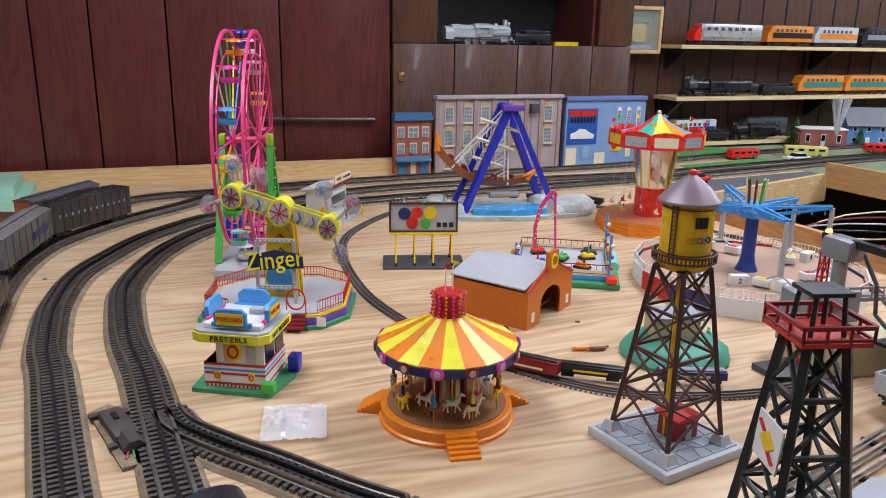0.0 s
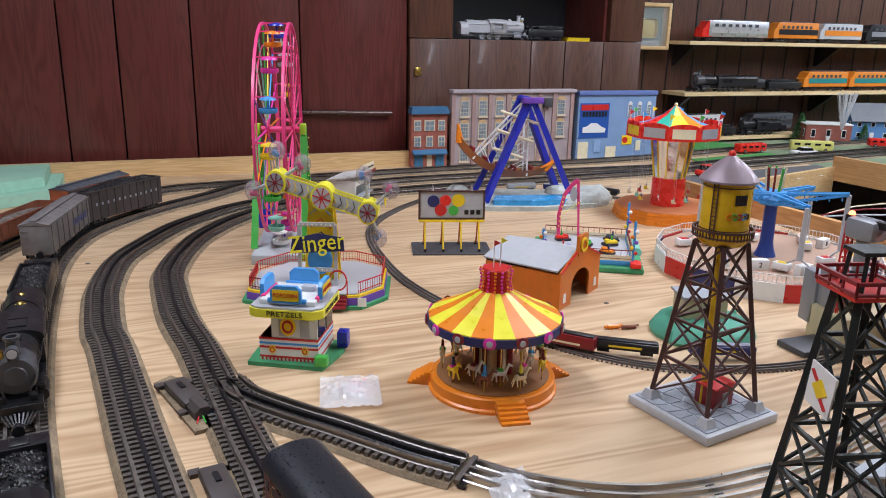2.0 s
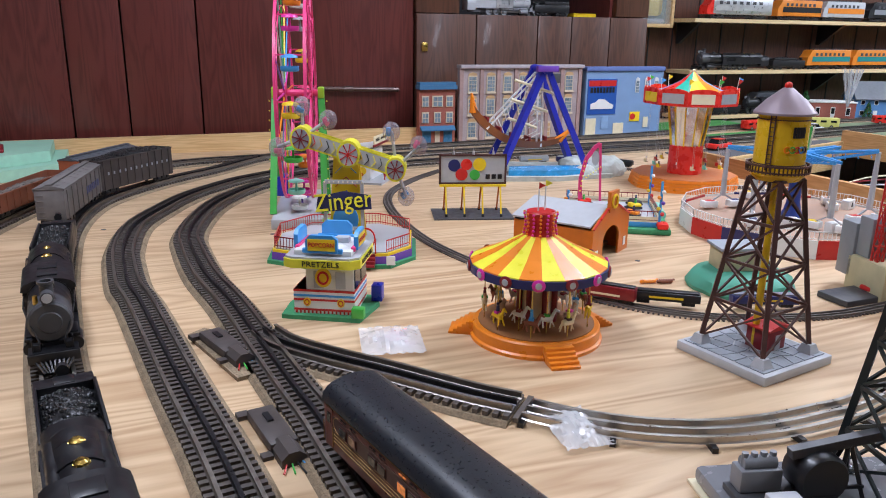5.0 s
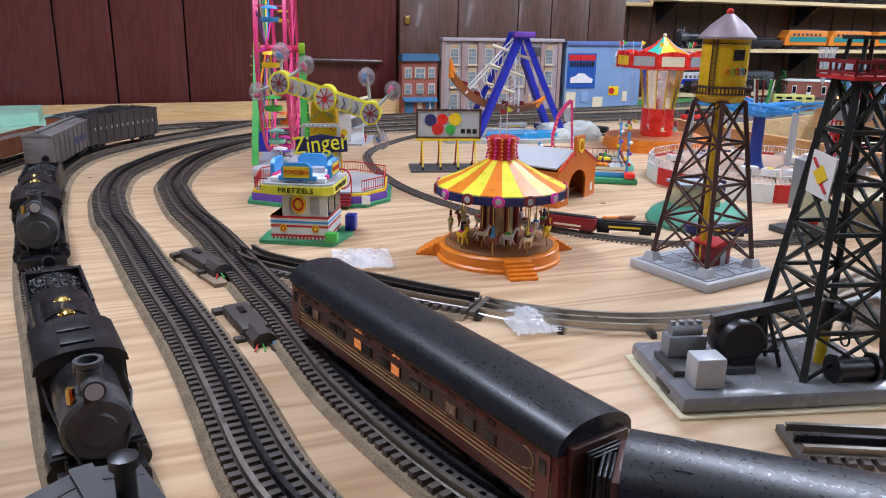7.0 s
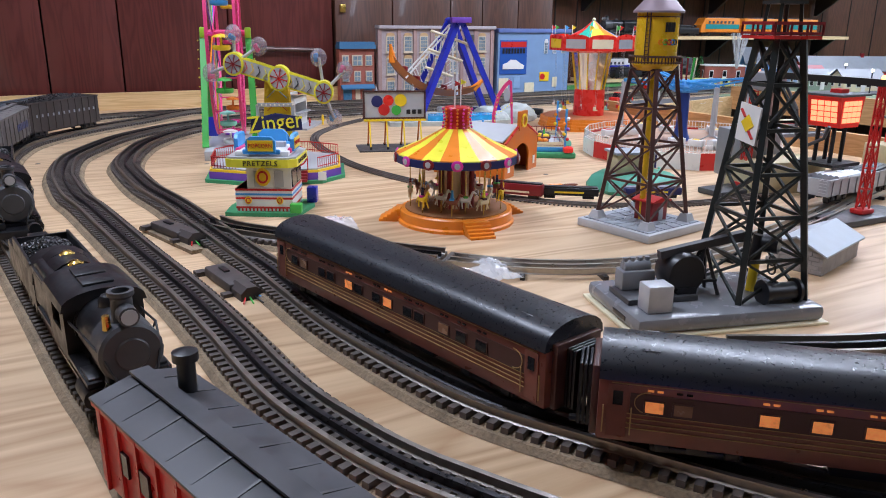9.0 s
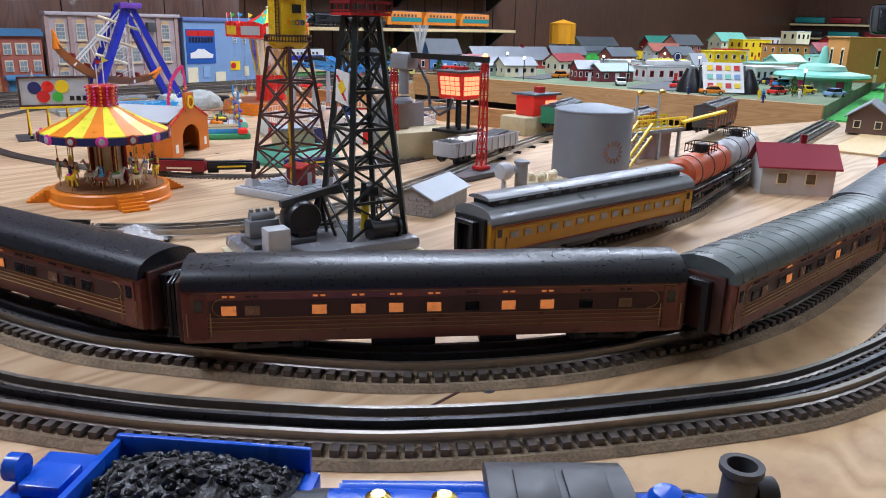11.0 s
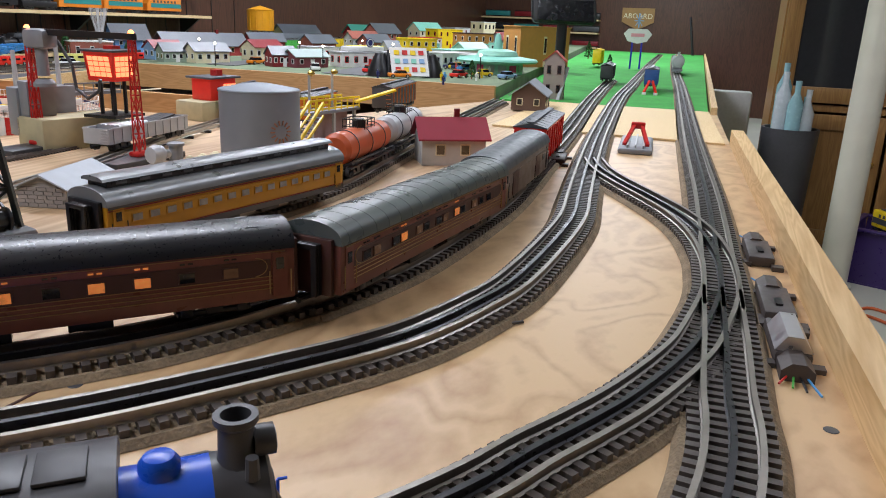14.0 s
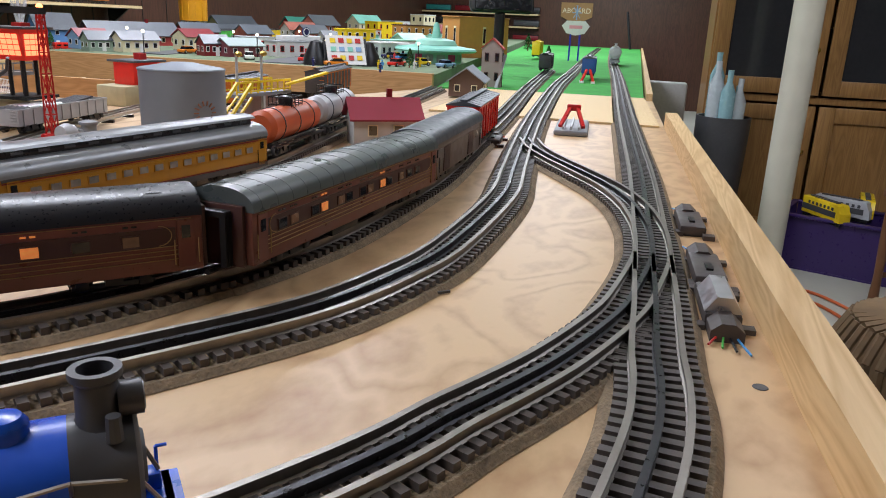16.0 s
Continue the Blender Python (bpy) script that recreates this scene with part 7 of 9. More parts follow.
for wx in (-0.025, 0.02):
    bm = B()
    box(bm, wx, -0.0365, 0.018, 0.018, 0.002, 0.020)
    w = part("window", bm, CREAM, rh)
    bm = B()
    box(bm, wx, -0.0372, 0.020, 0.014, 0.002, 0.016)
    part("pane", bm, mat("olive_glass", (0.12, 0.09, 0.05), 0.3), w)


def tank_car(label, x, y, rz, shell, L=0.20, name="tank_car"):
    t = thing(name, label, "model train car", x, y, RAIL_TOP, rz)
    bm = B()
    lathe(bm, [(0, -L / 2), (0.018, -L / 2 + 0.002), (0.024, -L / 2 + 0.010), (0.024, L / 2 - 0.010), (0.018, L / 2 - 0.002), (0, L / 2)], 22, Matrix.Translation((0, 0, 0.042)) @ ALONG_X)
    tk = part("tank", bm, shell, t)
    for u in (-0.06, 0, 0.06):
        bm = B()
        ring(bm, (u, 0, 0.042), 0.0243, 0.0016, "x", 22)
        part("strap", bm, GREYROOF, tk)
    bm = B()
    lathe(bm, [(0.011, 0), (0.011, 0.012), (0.008, 0.015), (0, 0.016)], 14, pose(0, 0, 0.063))
    part("dome", bm, BLACK, tk)
    fence(t, [(-0.022, -0.018), (0.022, -0.018), (0.022, 0.018), (-0.022, 0.018), (-0.022, -0.018)], 0.064, 0.014, BLACK, 0.011, "dome_rail")
    bm = B()
    box(bm, 0, 0, 0.013, L * 0.98, 0.020, 0.006)
    for s in (-1, 1):
        rod(bm, (-L / 2, s * 0.027, 0.024), (L / 2, s * 0.027, 0.024), 0.001, seg=6)
        box(bm, 0, s * 0.024, 0.015, L, 0.005, 0.002)
    part("underframe", bm, BLACK, t)
    for k in (-1, 1):
        truck(t, k * (L / 2 - 0.035), base=0.034)
    return t


tank_car("orange tank car with a black dome railing", 1.452, 0.309, 6.5, mat("tank_orange", (0.55, 0.10, 0.03), 0.4, 0, 0.2, 25))
tank_car("pale silver tank car with a weathered shell", 1.679, 0.342, 8.4, LGREY)

stair = thing("loading_platform", "grey loading platform with yellow stairs and railings", "loading platform", 1.79, 0.560, 0, -9.2)
bm = B()
box(bm, 0, 0, 0.056, 0.17, 0.05, 0.006)
part("deck", bm, GREY, stair)
for u in (-0.07, 0, 0.07):
    bm = B()
    for v in (-0.02, 0.02):
        beam(bm, (u, v, 0), (u, v, 0.057), 0.006)
    part("leg", bm, LGREY, stair)
bm = B()
box(bm, 0.02, 0.012, 0.0, 0.10, 0.026, 0.055)
part("lower_wall", bm, mat("dull_pinkish", (0.33, 0.22, 0.22), 0.7), stair)
for v in (-0.024, 0.024):
    fence(stair, [(-0.083, v), (0.083, v)], 0.062, 0.022, YELLOW, 0.02, "handrail", 0.003)
bm = B()
for v in (-0.028, -0.062):
    beam(bm, (-0.085, v, 0.085), (-0.155, v, 0.020), 0.005)
    beam(bm, (-0.085, v, 0.060), (-0.155, v, 0.0), 0.004)
part("stair_rail", bm, YELLOW, stair)
for i in range(9):
    bm = B()
    box(bm, -0.088 - i * 0.0078, -0.045, 0.054 - i * 0.0066, 0.007, 0.032, 0.002)
    part("tread", bm, GREY, stair)
bm = B()
beam(bm, (0.06, -0.03, 0.075), (0.13, -0.085, 0.100), 0.020, 0.004)
part("swing_walkway", bm, YELLOW, stair)
for u in (-0.03, 0.045):
    bm = B()
    rod(bm, (u, 0.02, 0.06), (u, 0.02, 0.135), 0.0028, seg=8)
    lp = part("lamp_post", bm, LGREY, stair)
    bm = B()
    ball(bm, u, 0.014, 0.135, 0.008, 10, 0.7)
    part("lamp_shade", bm, BRASS, lp)

# signal bridge with a glowing red cab
gan = thing("gantry_crane", "red lattice gantry crane with a black beam and red cab", "gantry crane", 1.379, 0.793, 0, 90)
for u in (-0.112, 0.112):
    bm = B()
    box(bm, u, 0.0, 0, 0.055, 0.16, 0.010, bev=0.002)
    part("plinth", bm, DKGREY, gan)
    bm = B()
    box(bm, u, 0.0, 0.010, 0.022, 0.030, 0.008, bev=0.003)
    part("foot", bm, RED, gan)
    c0 = [(u - 0.006, -0.007), (u + 0.006, -0.007), (u + 0.006, 0.007), (u - 0.006, 0.007)]
    c1 = [(u - 0.0035, -0.004), (u + 0.0035, -0.004), (u + 0.0035, 0.004), (u - 0.0035, 0.004)]
    lattice(gan, c0, c1, 0.016, 0.205, 6, 0.0024, RED, "mast_leg")
    bm = B()
    ball(bm, u, 0, 0.209, 0.005, 10)
    part("beacon", bm, mat("lit_beacon", (1.0, 0.25, 0.08), 0.4, emit=4.0), gan)
bm = B()
box(bm, 0, 0, 0.198, 0.235, 0.012, 0.010)
part("beam", bm, BLACK, gan)
bm = B()
box(bm, 0.085, 0, 0.176, 0.05, 0.034, 0.032, bev=0.008)
rod(bm, (0.085, 0, 0.13), (0.085, 0, 0.176), 0.010, seg=12)
lathe(bm, [(0.012, 0.125), (0.018, 0.118), (0.018, 0.112), (0, 0.112)], 14, pose(0.085, 0, 0))
part("trolley", bm, GREY, gan)
bm = B()
pts = [(0.07, -0.02, 0.19), (0.04, -0.02, 0.15), (0.035, -0.02, 0.11), (0.01, -0.02, 0.095), (-0.02, -0.015, 0.11), (-0.03, -0.01, 0.13)]
for p, q in zip(pts, pts[1:]):
    rod(bm, p, q, 0.0028, seg=8)
part("hose", bm, DKGREY, gan)

cabm = thing("control_cab", "glowing red control cab on black legs", "control cab", 1.465, 0.812, 0, 2.5)
bm = B()
for u in (-0.014, 0.014):
    for v in (-0.014, 0.014):
        rod(bm, (u, v, 0.062), (u, v, 0.125), 0.0035, seg=8)
box(bm, 0, 0, 0.058, 0.075, 0.07, 0.005)
part("leg_frame", bm, BLACK, cabm)
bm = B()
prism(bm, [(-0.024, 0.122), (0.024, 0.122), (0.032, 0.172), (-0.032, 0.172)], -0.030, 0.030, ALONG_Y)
# Walls glow faintly by material, standing in for light within the cab
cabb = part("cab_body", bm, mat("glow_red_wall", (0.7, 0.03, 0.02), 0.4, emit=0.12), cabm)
GLOWWIN = mat("glowing_cab_window", (1.0, 0.22, 0.10), 0.4, 0, 0.3, 60, emit=1.5)
for v in (-1, 1):
    for i in range(4):
        for j in range(4):
            bm = B()
            box(bm, -0.018 + i * 0.012, v * 0.0305, 0.130 + j * 0.009, 0.010, 0.0012, 0.0075)
            part("pane", bm, GLOWWIN, cabb)
for i in range(4):
    for j in range(4):
        bm = B()
        box(bm, -0.0262 - j * 0.0014, -0.018 + i * 0.012, 0.130 + j * 0.009, 0.0014, 0.010, 0.0075, ry=-9)
        part("pane", bm, GLOWWIN, cabb)
bm = B()
box(bm, 0, 0, 0.172, 0.078, 0.072, 0.004, bev=0.001)
part("roof", bm, DKGREY, cabm)
bm = B()
box(bm, 0.006, 0, 0.176, 0.02, 0.02, 0.006)
part("roof_box", bm, RED, cabm)

tb = thing("concrete_loader", "tan and grey moulded concrete loading bunker", "loading bunker", 1.446, 0.916, 0, -13.0)
bm = B()
box(bm, 0, -0.02, 0, 0.15, 0.085, 0.056, bev=0.003)
part("tan_block", bm, TANCON, tb)
bm = B()
box(bm, -0.02, 0.03, 0.02, 0.11, 0.035, 0.085, bev=0.002)
box(bm, -0.045, 0.0, 0.056, 0.05, 0.03, 0.062, bev=0.002)
part("grey_block", bm, GREY, tb)
bm = B()
box(bm, 0.075, 0.03, 0.085, 0.12, 0.018, 0.006)
part("catwalk", bm, GREY, tb)
fence(tb, [(0.02, 0.022), (0.135, 0.022)], 0.091, 0.016, GREY, 0.018, "catwalk_rail", 0.002)

tb2 = thing("tan_platform", "tan moulded platform with a bright red cabin", "cabin", 1.93, 0.95, 0, -6.7)
bm = B()
box(bm, 0, 0, 0, 0.17, 0.085, 0.045, bev=0.003)
part("platform", bm, TANCON, tb2)
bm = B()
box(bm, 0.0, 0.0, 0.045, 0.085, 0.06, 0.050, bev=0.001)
# Cabin walls reuse that faint material glow; no lamp stands inside
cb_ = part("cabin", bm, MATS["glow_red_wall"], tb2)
for i in range(4):
    bm = B()
    box(bm, 0.005 + i * 0.011, -0.0306, 0.062, 0.009, 0.0012, 0.020)
    part("pane", bm, GLOWWIN, cb_)
bm = B()
box(bm, 0, 0, 0.095, 0.105, 0.078, 0.005, bev=0.001)
part("roof", bm, GREYROOF, tb2)
bm = B()
box(bm, 0.01, 0, 0.100, 0.02, 0.02, 0.014)
part("roof_box", bm, RED, tb2)

sg = freight_car("gondola_car", "silver gondola loaded with metal pipes", 1.478, 0.770, 7.0, 0.235, 0.026, LGREY, None, None, ribs=10, w=0.05, z=0.012)
for i in range(5):
    bm = B()
    rod(bm, (-0.085, -0.018 + i * 0.009, 0.038), (-0.005, -0.018 + i * 0.009, 0.038), 0.005, seg=12)
    part("pipe", bm, SILVER, sg)
for i in range(4):
    bm = B()
    beam(bm, (0.01, -0.014 + i * 0.009, 0.036), (0.09, -0.012 + i * 0.009, 0.043), 0.008, 0.003)
    part("steel_plate", bm, DKGREY, sg)
freight_car("stock_car", "green freight car beside the yard", 1.988, 0.910, 17.7, 0.20, 0.04, mat("kelly_green", (0.03, 0.25, 0.13), 0.5), GREYROOF)
freight_car("boxcar", "orange freight car behind the storage tank", 1.905, 0.664, 9.8, 0.2, 0.045, DORANGE, DKGREY)
freight_car("diesel_car", "orange and dark grey car in the yard", 2.257, 0.616, 9.7, 0.26, 0.05, DKGREY, DKGREY, slat=DORANGE)

# track bumper on its plate
bp_ = thing("track_bumper", "red track bumper on a grey plate", "track bumper", 2.067, -0.048, 0, 5.8)
bm = B()
box(bm, 0, 0, 0, 0.21, 0.070, 0.012, bev=0.005)
part("plate", bm, GREY, bp_)
for v in (-0.016, 0, 0.016):
    bm = B()
    box(bm, 0, v, 0.012, 0.19, 0.003, 0.006)
    part("rail", bm, LGREY, bp_)
for k in (-1, 1):
    bm = B()
    beam(bm, (-0.06, k * 0.024, 0.014), (0.01, k * 0.008, 0.046), 0.007)
    part("strut", bm, RED, bp_)
bm = B()
box(bm, 0.012, 0, 0.040, 0.014, 0.030, 0.014, bev=0.003)
part("buffer", bm, RED, bp_)


def switch_motor(x, y, rz, cork=False):
    t = thing("switch_motor", "brown-black plastic switch motor beside the track", "switch motor", x, y, 0, rz, "switch motors")
    lift = 0
    if cork:
        bm = B()
        prism(bm, [(-0.075, -0.018), (0.08, -0.022), (0.082, 0.018), (-0.06, 0.020), (-0.085, 0.008)], 0, 0.005)
        part("cork_pad", bm, CORK, t)
        lift = 0.005
    m = mat("motor_brown", (0.065, 0.052, 0.048), 0.5)
    bm = B()
    box(bm, -0.01, 0, lift, 0.078, 0.028, 0.012, bev=0.003)
    part("housing", bm, m, t)
    bm = B()
    prism(bm, [(-0.012, 0), (0.012, 0), (0.012, 0.008), (0.005, 0.014), (-0.005, 0.014), (-0.012, 0.008)], 0.022, 0.055, Matrix.Translation((0, 0, lift)) @ ALONG_X)
    part("lamp_hood", bm, m, t)
    bm = B()
    box(bm, -0.022, 0, lift + 0.012, 0.018, 0.006, 0.002)
    part("lever_slot", bm, BLACK, t)
    for i in range(4):
        bm = B()
        a = (0.056, -0.008 + i * 0.005, lift + 0.004)
        b_ = (0.066 + 0.004 * i, -0.014 + i * 0.009, lift + 0.002)
        rod(bm, a, b_, 0.0009, seg=6)
        part("wire", bm, (RED, GREEN, BLACK, SKYBLUE)[i], t)
    for k in (-1, 1):
        for tx, ty, ts, tt in ((-0.05 + 0.005 * k, 0.016 * k, 0.012, 0.005), (0.03, 0.018 * k, 0.010, 0.004)):
            bm = B()
            box(bm, tx, ty, lift, ts, ts, tt)
            part("tab", bm, m, t)
    return t


switch_motor(0.440, 1.015, -72, True)
switch_motor(0.463, 0.795, -81)
switch_motor(1.300, -0.285, 4.5)
switch_motor(1.122, -0.298, 4.5)
sm = switch_motor(1.010, -0.305, 184.5)
bm = B()
prism(bm, [(-0.014, 0.012), (0.014, 0.012), (0.006, 0.024), (-0.006, 0.024)], -0.030, 0.026, ALONG_X)
part("tin_cover", bm, SILVER, sm)
switch_motor(1.80, 0.062, 8.0)


def plastic_bag(x, y, rz, sx, sy, label, mark):
    t = thing("plastic_bag", label, "plastic bag", x, y, 0.001, rz)
    bm = B()
    n = 16
    g = [[bm.verts.new((-sx / 2 + sx * i / n, -sy / 2 + sy * j / n, 0.003 + 0.010 * math.sin(math.pi * i / n) * math.sin(math.pi * j / n) + 0.005 * abs(noise.noise(Vector((i * 0.6 + x * 50, j * 0.6, 1)))))) for j in range(n + 1)] for i in range(n + 1)]
    for i in range(n):
        for j in range(n):
            bm.faces.new((g[i][j], g[i + 1][j], g[i + 1][j + 1], g[i][j + 1]))
    part("film", bm, mat("bag_film", (0.86, 0.86, 0.87), 0.14, 0, 0.1, 90, alpha=0.52), t, smooth=0.3)
    rnd = random.Random(int(x * 100))
    for i in range(9):
        bm = B()
        rod(bm, (rnd.uniform(-0.3, 0.3) * sx, rnd.uniform(-0.3, 0.3) * sy, 0.004), (rnd.uniform(-0.3, 0.3) * sx, rnd.uniform(-0.3, 0.3) * sy, 0.007), 0.003, seg=8)
        part("bit", bm, WHITE if i % 2 else mark, t)
    return t


plastic_bag(0.638, 0.978, -12, 0.078, 0.088, "clear plastic bag of pinkish small parts", mat("bag_pink", (0.7, 0.35, 0.35), 0.5))
plastic_bag(0.741, 0.707, -5, 0.050, 0.076, "clear plastic bag of silver pins on the table", SILVER)
for (fx, fy) in ((1.094, 1.071), (1.119, 1.062)):
    bm = B()
    rod(bm, (fx - 0.010, fy, 0.004), (fx + 0.010, fy - 0.004, 0.004), 0.0035, seg=8)
    rod(bm, (fx + 0.008, fy, 0.004), (fx + 0.020, fy + 0.003, 0.003), 0.0018, seg=6)
    ball(bm, fx - 0.013, fy, 0.004, 0.003, 8)
    tagged(part("figurine", bm, ORANGE if fx < 1.11 else WOODBR), "small painted figurine lying on the plywood", "figurine")
for sx_, sy_ in ((0.731, 0.149), (0.888, -0.326), (0.280, 1.700), (0.584, 1.561), (1.151, 1.179), (1.351, -0.278)):
    bm = B()
    lathe(bm, [(0, 0.0006), (0.0045, 0.0004), (0.005, 0)], 14, pose(sx_, sy_, 0.0002))
    tagged(part("screw", bm, DKGREY), "dark screw head set in the plywood", "screw")
bm = B()
beam(bm, (0.966, -0.088, 0.002), (0.974, -0.096, 0.002), 0.002)
tagged(part("nail", bm, DKGREY), "loose dark nail lying on the plywood", "nail")


# ---- building flats along the back wall ----
def flat_window(parent, x, z, w, h, frame_m, glass_m, y=-0.0005, cols=3, rows=3, arch_top=None, sill=None):
    bm = B()
    box(bm, x, y - 0.001, z, w, 0.003, h)
    f = part("window", bm, frame_m, parent)
    for i in range(cols):
        for j in range(rows):
            bm = B()
            box(bm, x - w * 0.42 + w * 0.84 * (i + 0.5) / cols, y - 0.0022, z + h * 0.05 + h * 0.9 * j / rows, w * 0.84 / cols * 0.84, 0.0025, h * 0.9 / rows * 0.86)
            part("pane", bm, glass_m, f)
    if sill:
        bm = B()
        box(bm, x, y - 0.004, z - 0.005, w * 1.12, 0.008, 0.005)
        part("sill", bm, sill, f)
    if arch_top:
        bm = B()
        prism(bm, [(-w * 0.52, 0), (w * 0.52, 0), (w * 0.36, 0.008), (0, 0.011), (-w * 0.36, 0.008)], -0.001, 0.004, Matrix.Translation((x, y, z + h)) @ ALONG_Y)
        part("lintel", bm, arch_top, f)
    return f


PANEG = mat("leaded_pane", (0.20, 0.26, 0.30), 0.3, 0, 0.3)
TANTRIM = mat("tan_trim", (0.62, 0.52, 0.38), 0.7)
FLATBLUE = mat("flat_wall_blue", (0.20, 0.32, 0.52), 0.8, 0, 0.12, 20)
brickb = thing("brick_building", "red brick toy shop front with a blue cornice", "building front", 1.333, 2.630, 0, 0)
bm = B()
box(bm, 0, 0.015, 0, 0.134, 0.03, 0.195)
part("wall", bm, BRICK, brickb)
bm = B()
box(bm, 0, 0.010, 0.188, 0.140, 0.044, 0.014)
box(bm, 0, 0.012, 0.202, 0.134, 0.036, 0.010)
part("cornice", bm, mat("cornice_blue", (0.05, 0.16, 0.30), 0.6), brickb)
for zz in (0.072, 0.128):
    for xx in (-0.045, 0.0, 0.045):
        flat_window(brickb, xx, zz, 0.026 if zz < 0.1 or xx else 0.04, 0.038, TANTRIM, PANEG, cols=2, rows=2)
bm = B()
prism(bm, [(0, 0.062), (0, 0.050), (0.020, 0.046), (0.020, 0.050)], -0.064, 0.064, ALONG_X @ Matrix.Diagonal((-1, 1, 1, 1)))
part("awning", bm, MATS["cornice_blue"], brickb)
for xx in (-0.04, 0.0, 0.04):
    bm = B()
    box(bm, xx, -0.001, 0.002, 0.032 if xx else 0.018, 0.004, 0.044)
    part("shop_window" if xx else "door", bm, mat("shop_blue", (0.05, 0.16, 0.28), 0.3) if xx else TANTRIM, brickb)

mill = thing("mill_building", "long mauve brick toy mill front with arched windows", "building front", 1.665, 2.630, 0, 0)
bm = B()
box(bm, 0, 0.015, 0, 0.49, 0.03, 0.262)
part("wall", bm, GREYBRICK, mill)
bm = B()
box(bm, 0, 0.010, 0.258, 0.498, 0.044, 0.012, bev=0.002)
part("cornice", bm, mat("mauve_trim", (0.42, 0.37, 0.39), 0.7), mill)
for xx in (-0.244, -0.165, -0.10, -0.03, 0.035, 0.10, 0.16, 0.235):
    bm = B()
    box(bm, xx, -0.003, 0.0, 0.014, 0.006, 0.258)
    part("pilaster", bm, mat("pilaster_brick", (0.36, 0.24, 0.22), 0.8, 0, 0.2, 120), mill)
for xx in (-0.200, -0.129, -0.063, 0.0, 0.067, 0.190):
    for zz in (0.015, 0.096, 0.176):
        if not (zz < 0.05 and xx > 0.05):
            flat_window(mill, xx, zz, 0.034, 0.058, TANTRIM, PANEG, cols=3, rows=4, arch_top=mat("ochre_arch", (0.55, 0.36, 0.18), 0.7), sill=TANTRIM)
bm = B()
box(bm, 0.128, -0.010, 0.205, 0.030, 0.022, 0.034, bev=0.001)
part("vent_box", bm, DKGREY, mill)
bm = B()
box(bm, 0.128, -0.002, 0.02, 0.012, 0.004, 0.185)
part("down_pipe", bm, GREYBRICK, mill)
bm = B()
box(bm, 0.105, -0.001, 0.0, 0.032, 0.004, 0.066)
d = part("door", bm, TANTRIM, mill)
for i in range(2):
    for j in range(3):
        bm = B()
        box(bm, 0.098 + i * 0.014, -0.0035, 0.012 + j * 0.017, 0.010, 0.002, 0.013)
        part("pane", bm, mat("ochre_arch", (0.55, 0.36, 0.18)), d)

blueb = thing("blue_building", "pale blue toy store front with a car advertisement", "building front", 2.105, 2.630, 0, 0)
bm = B()
box(bm, 0, 0.015, 0, 0.348, 0.03, 0.258)
part("wall", bm, FLATBLUE, blueb)
bm = B()
box(bm, 0, 0.012, 0.246, 0.352, 0.038, 0.016, bev=0.002)
part("cornice", bm, mat("cornice_violet_blue", (0.12, 0.18, 0.42), 0.6), blueb)
bm = B()
box(bm, -0.102, -0.001, 0.085, 0.128, 0.003, 0.132)
ad = part("advertisement", bm, mat("ad_blue", (0.01, 0.08, 0.36), 0.6), blueb)
bm = B()
box(bm, -0.102, -0.0015, 0.190, 0.120, 0.003, 0.022)
part("red_bar", bm, RED, ad)
for i in range(8):
    bm = B()
    box(bm, -0.150 + i * 0.0138, -0.0025, 0.166, 0.0095, 0.003, 0.020)
    part("dark_mark", bm, BLACK, ad)
bm = B()
prism(bm, [(-0.050, 0.010), (0.048, 0.010), (0.052, 0.024), (0.030, 0.034), (0.012, 0.046), (-0.014, 0.047), (-0.028, 0.036), (-0.050, 0.030)], 0.002, 0.0045, Matrix.Translation((-0.102, 0, 0.095)) @ ALONG_Y)
part("white_car_shape", bm, WHITE, ad)
for xx in (0.055, 0.098, 0.142):
    flat_window(blueb, xx, 0.165, 0.017, 0.046, WHITE, PANEG, cols=2, rows=4, arch_top=WHITE)
for xx, w, h, m in ((-0.145, 0.044, 0.070, CREAM), (-0.02, 0.046, 0.05, CREAM), (-0.083, 0.030, 0.045, PALEBLUE), (0.105, 0.022, 0.04, CREAM)):
    bm = B()
    box(bm, xx, -0.001, 0.0 if h > 0.046 else 0.03, w, 0.004, h)
    part("door" if h > 0.046 else "poster", bm, m, blueb)
bm = B()
box(bm, 0.052, -0.001, 0.055, 0.045, 0.003, 0.036)
ps = part("yellow_poster", bm, YELLOW, blueb)
bm = B()
lathe(bm, [(0, -0.001), (0.012, -0.001), (0.012, 0.001), (0, 0.001)], 16, Matrix.Translation((0.042, -0.003, 0.073)) @ ALONG_Y)
part("red_round", bm, RED, ps)

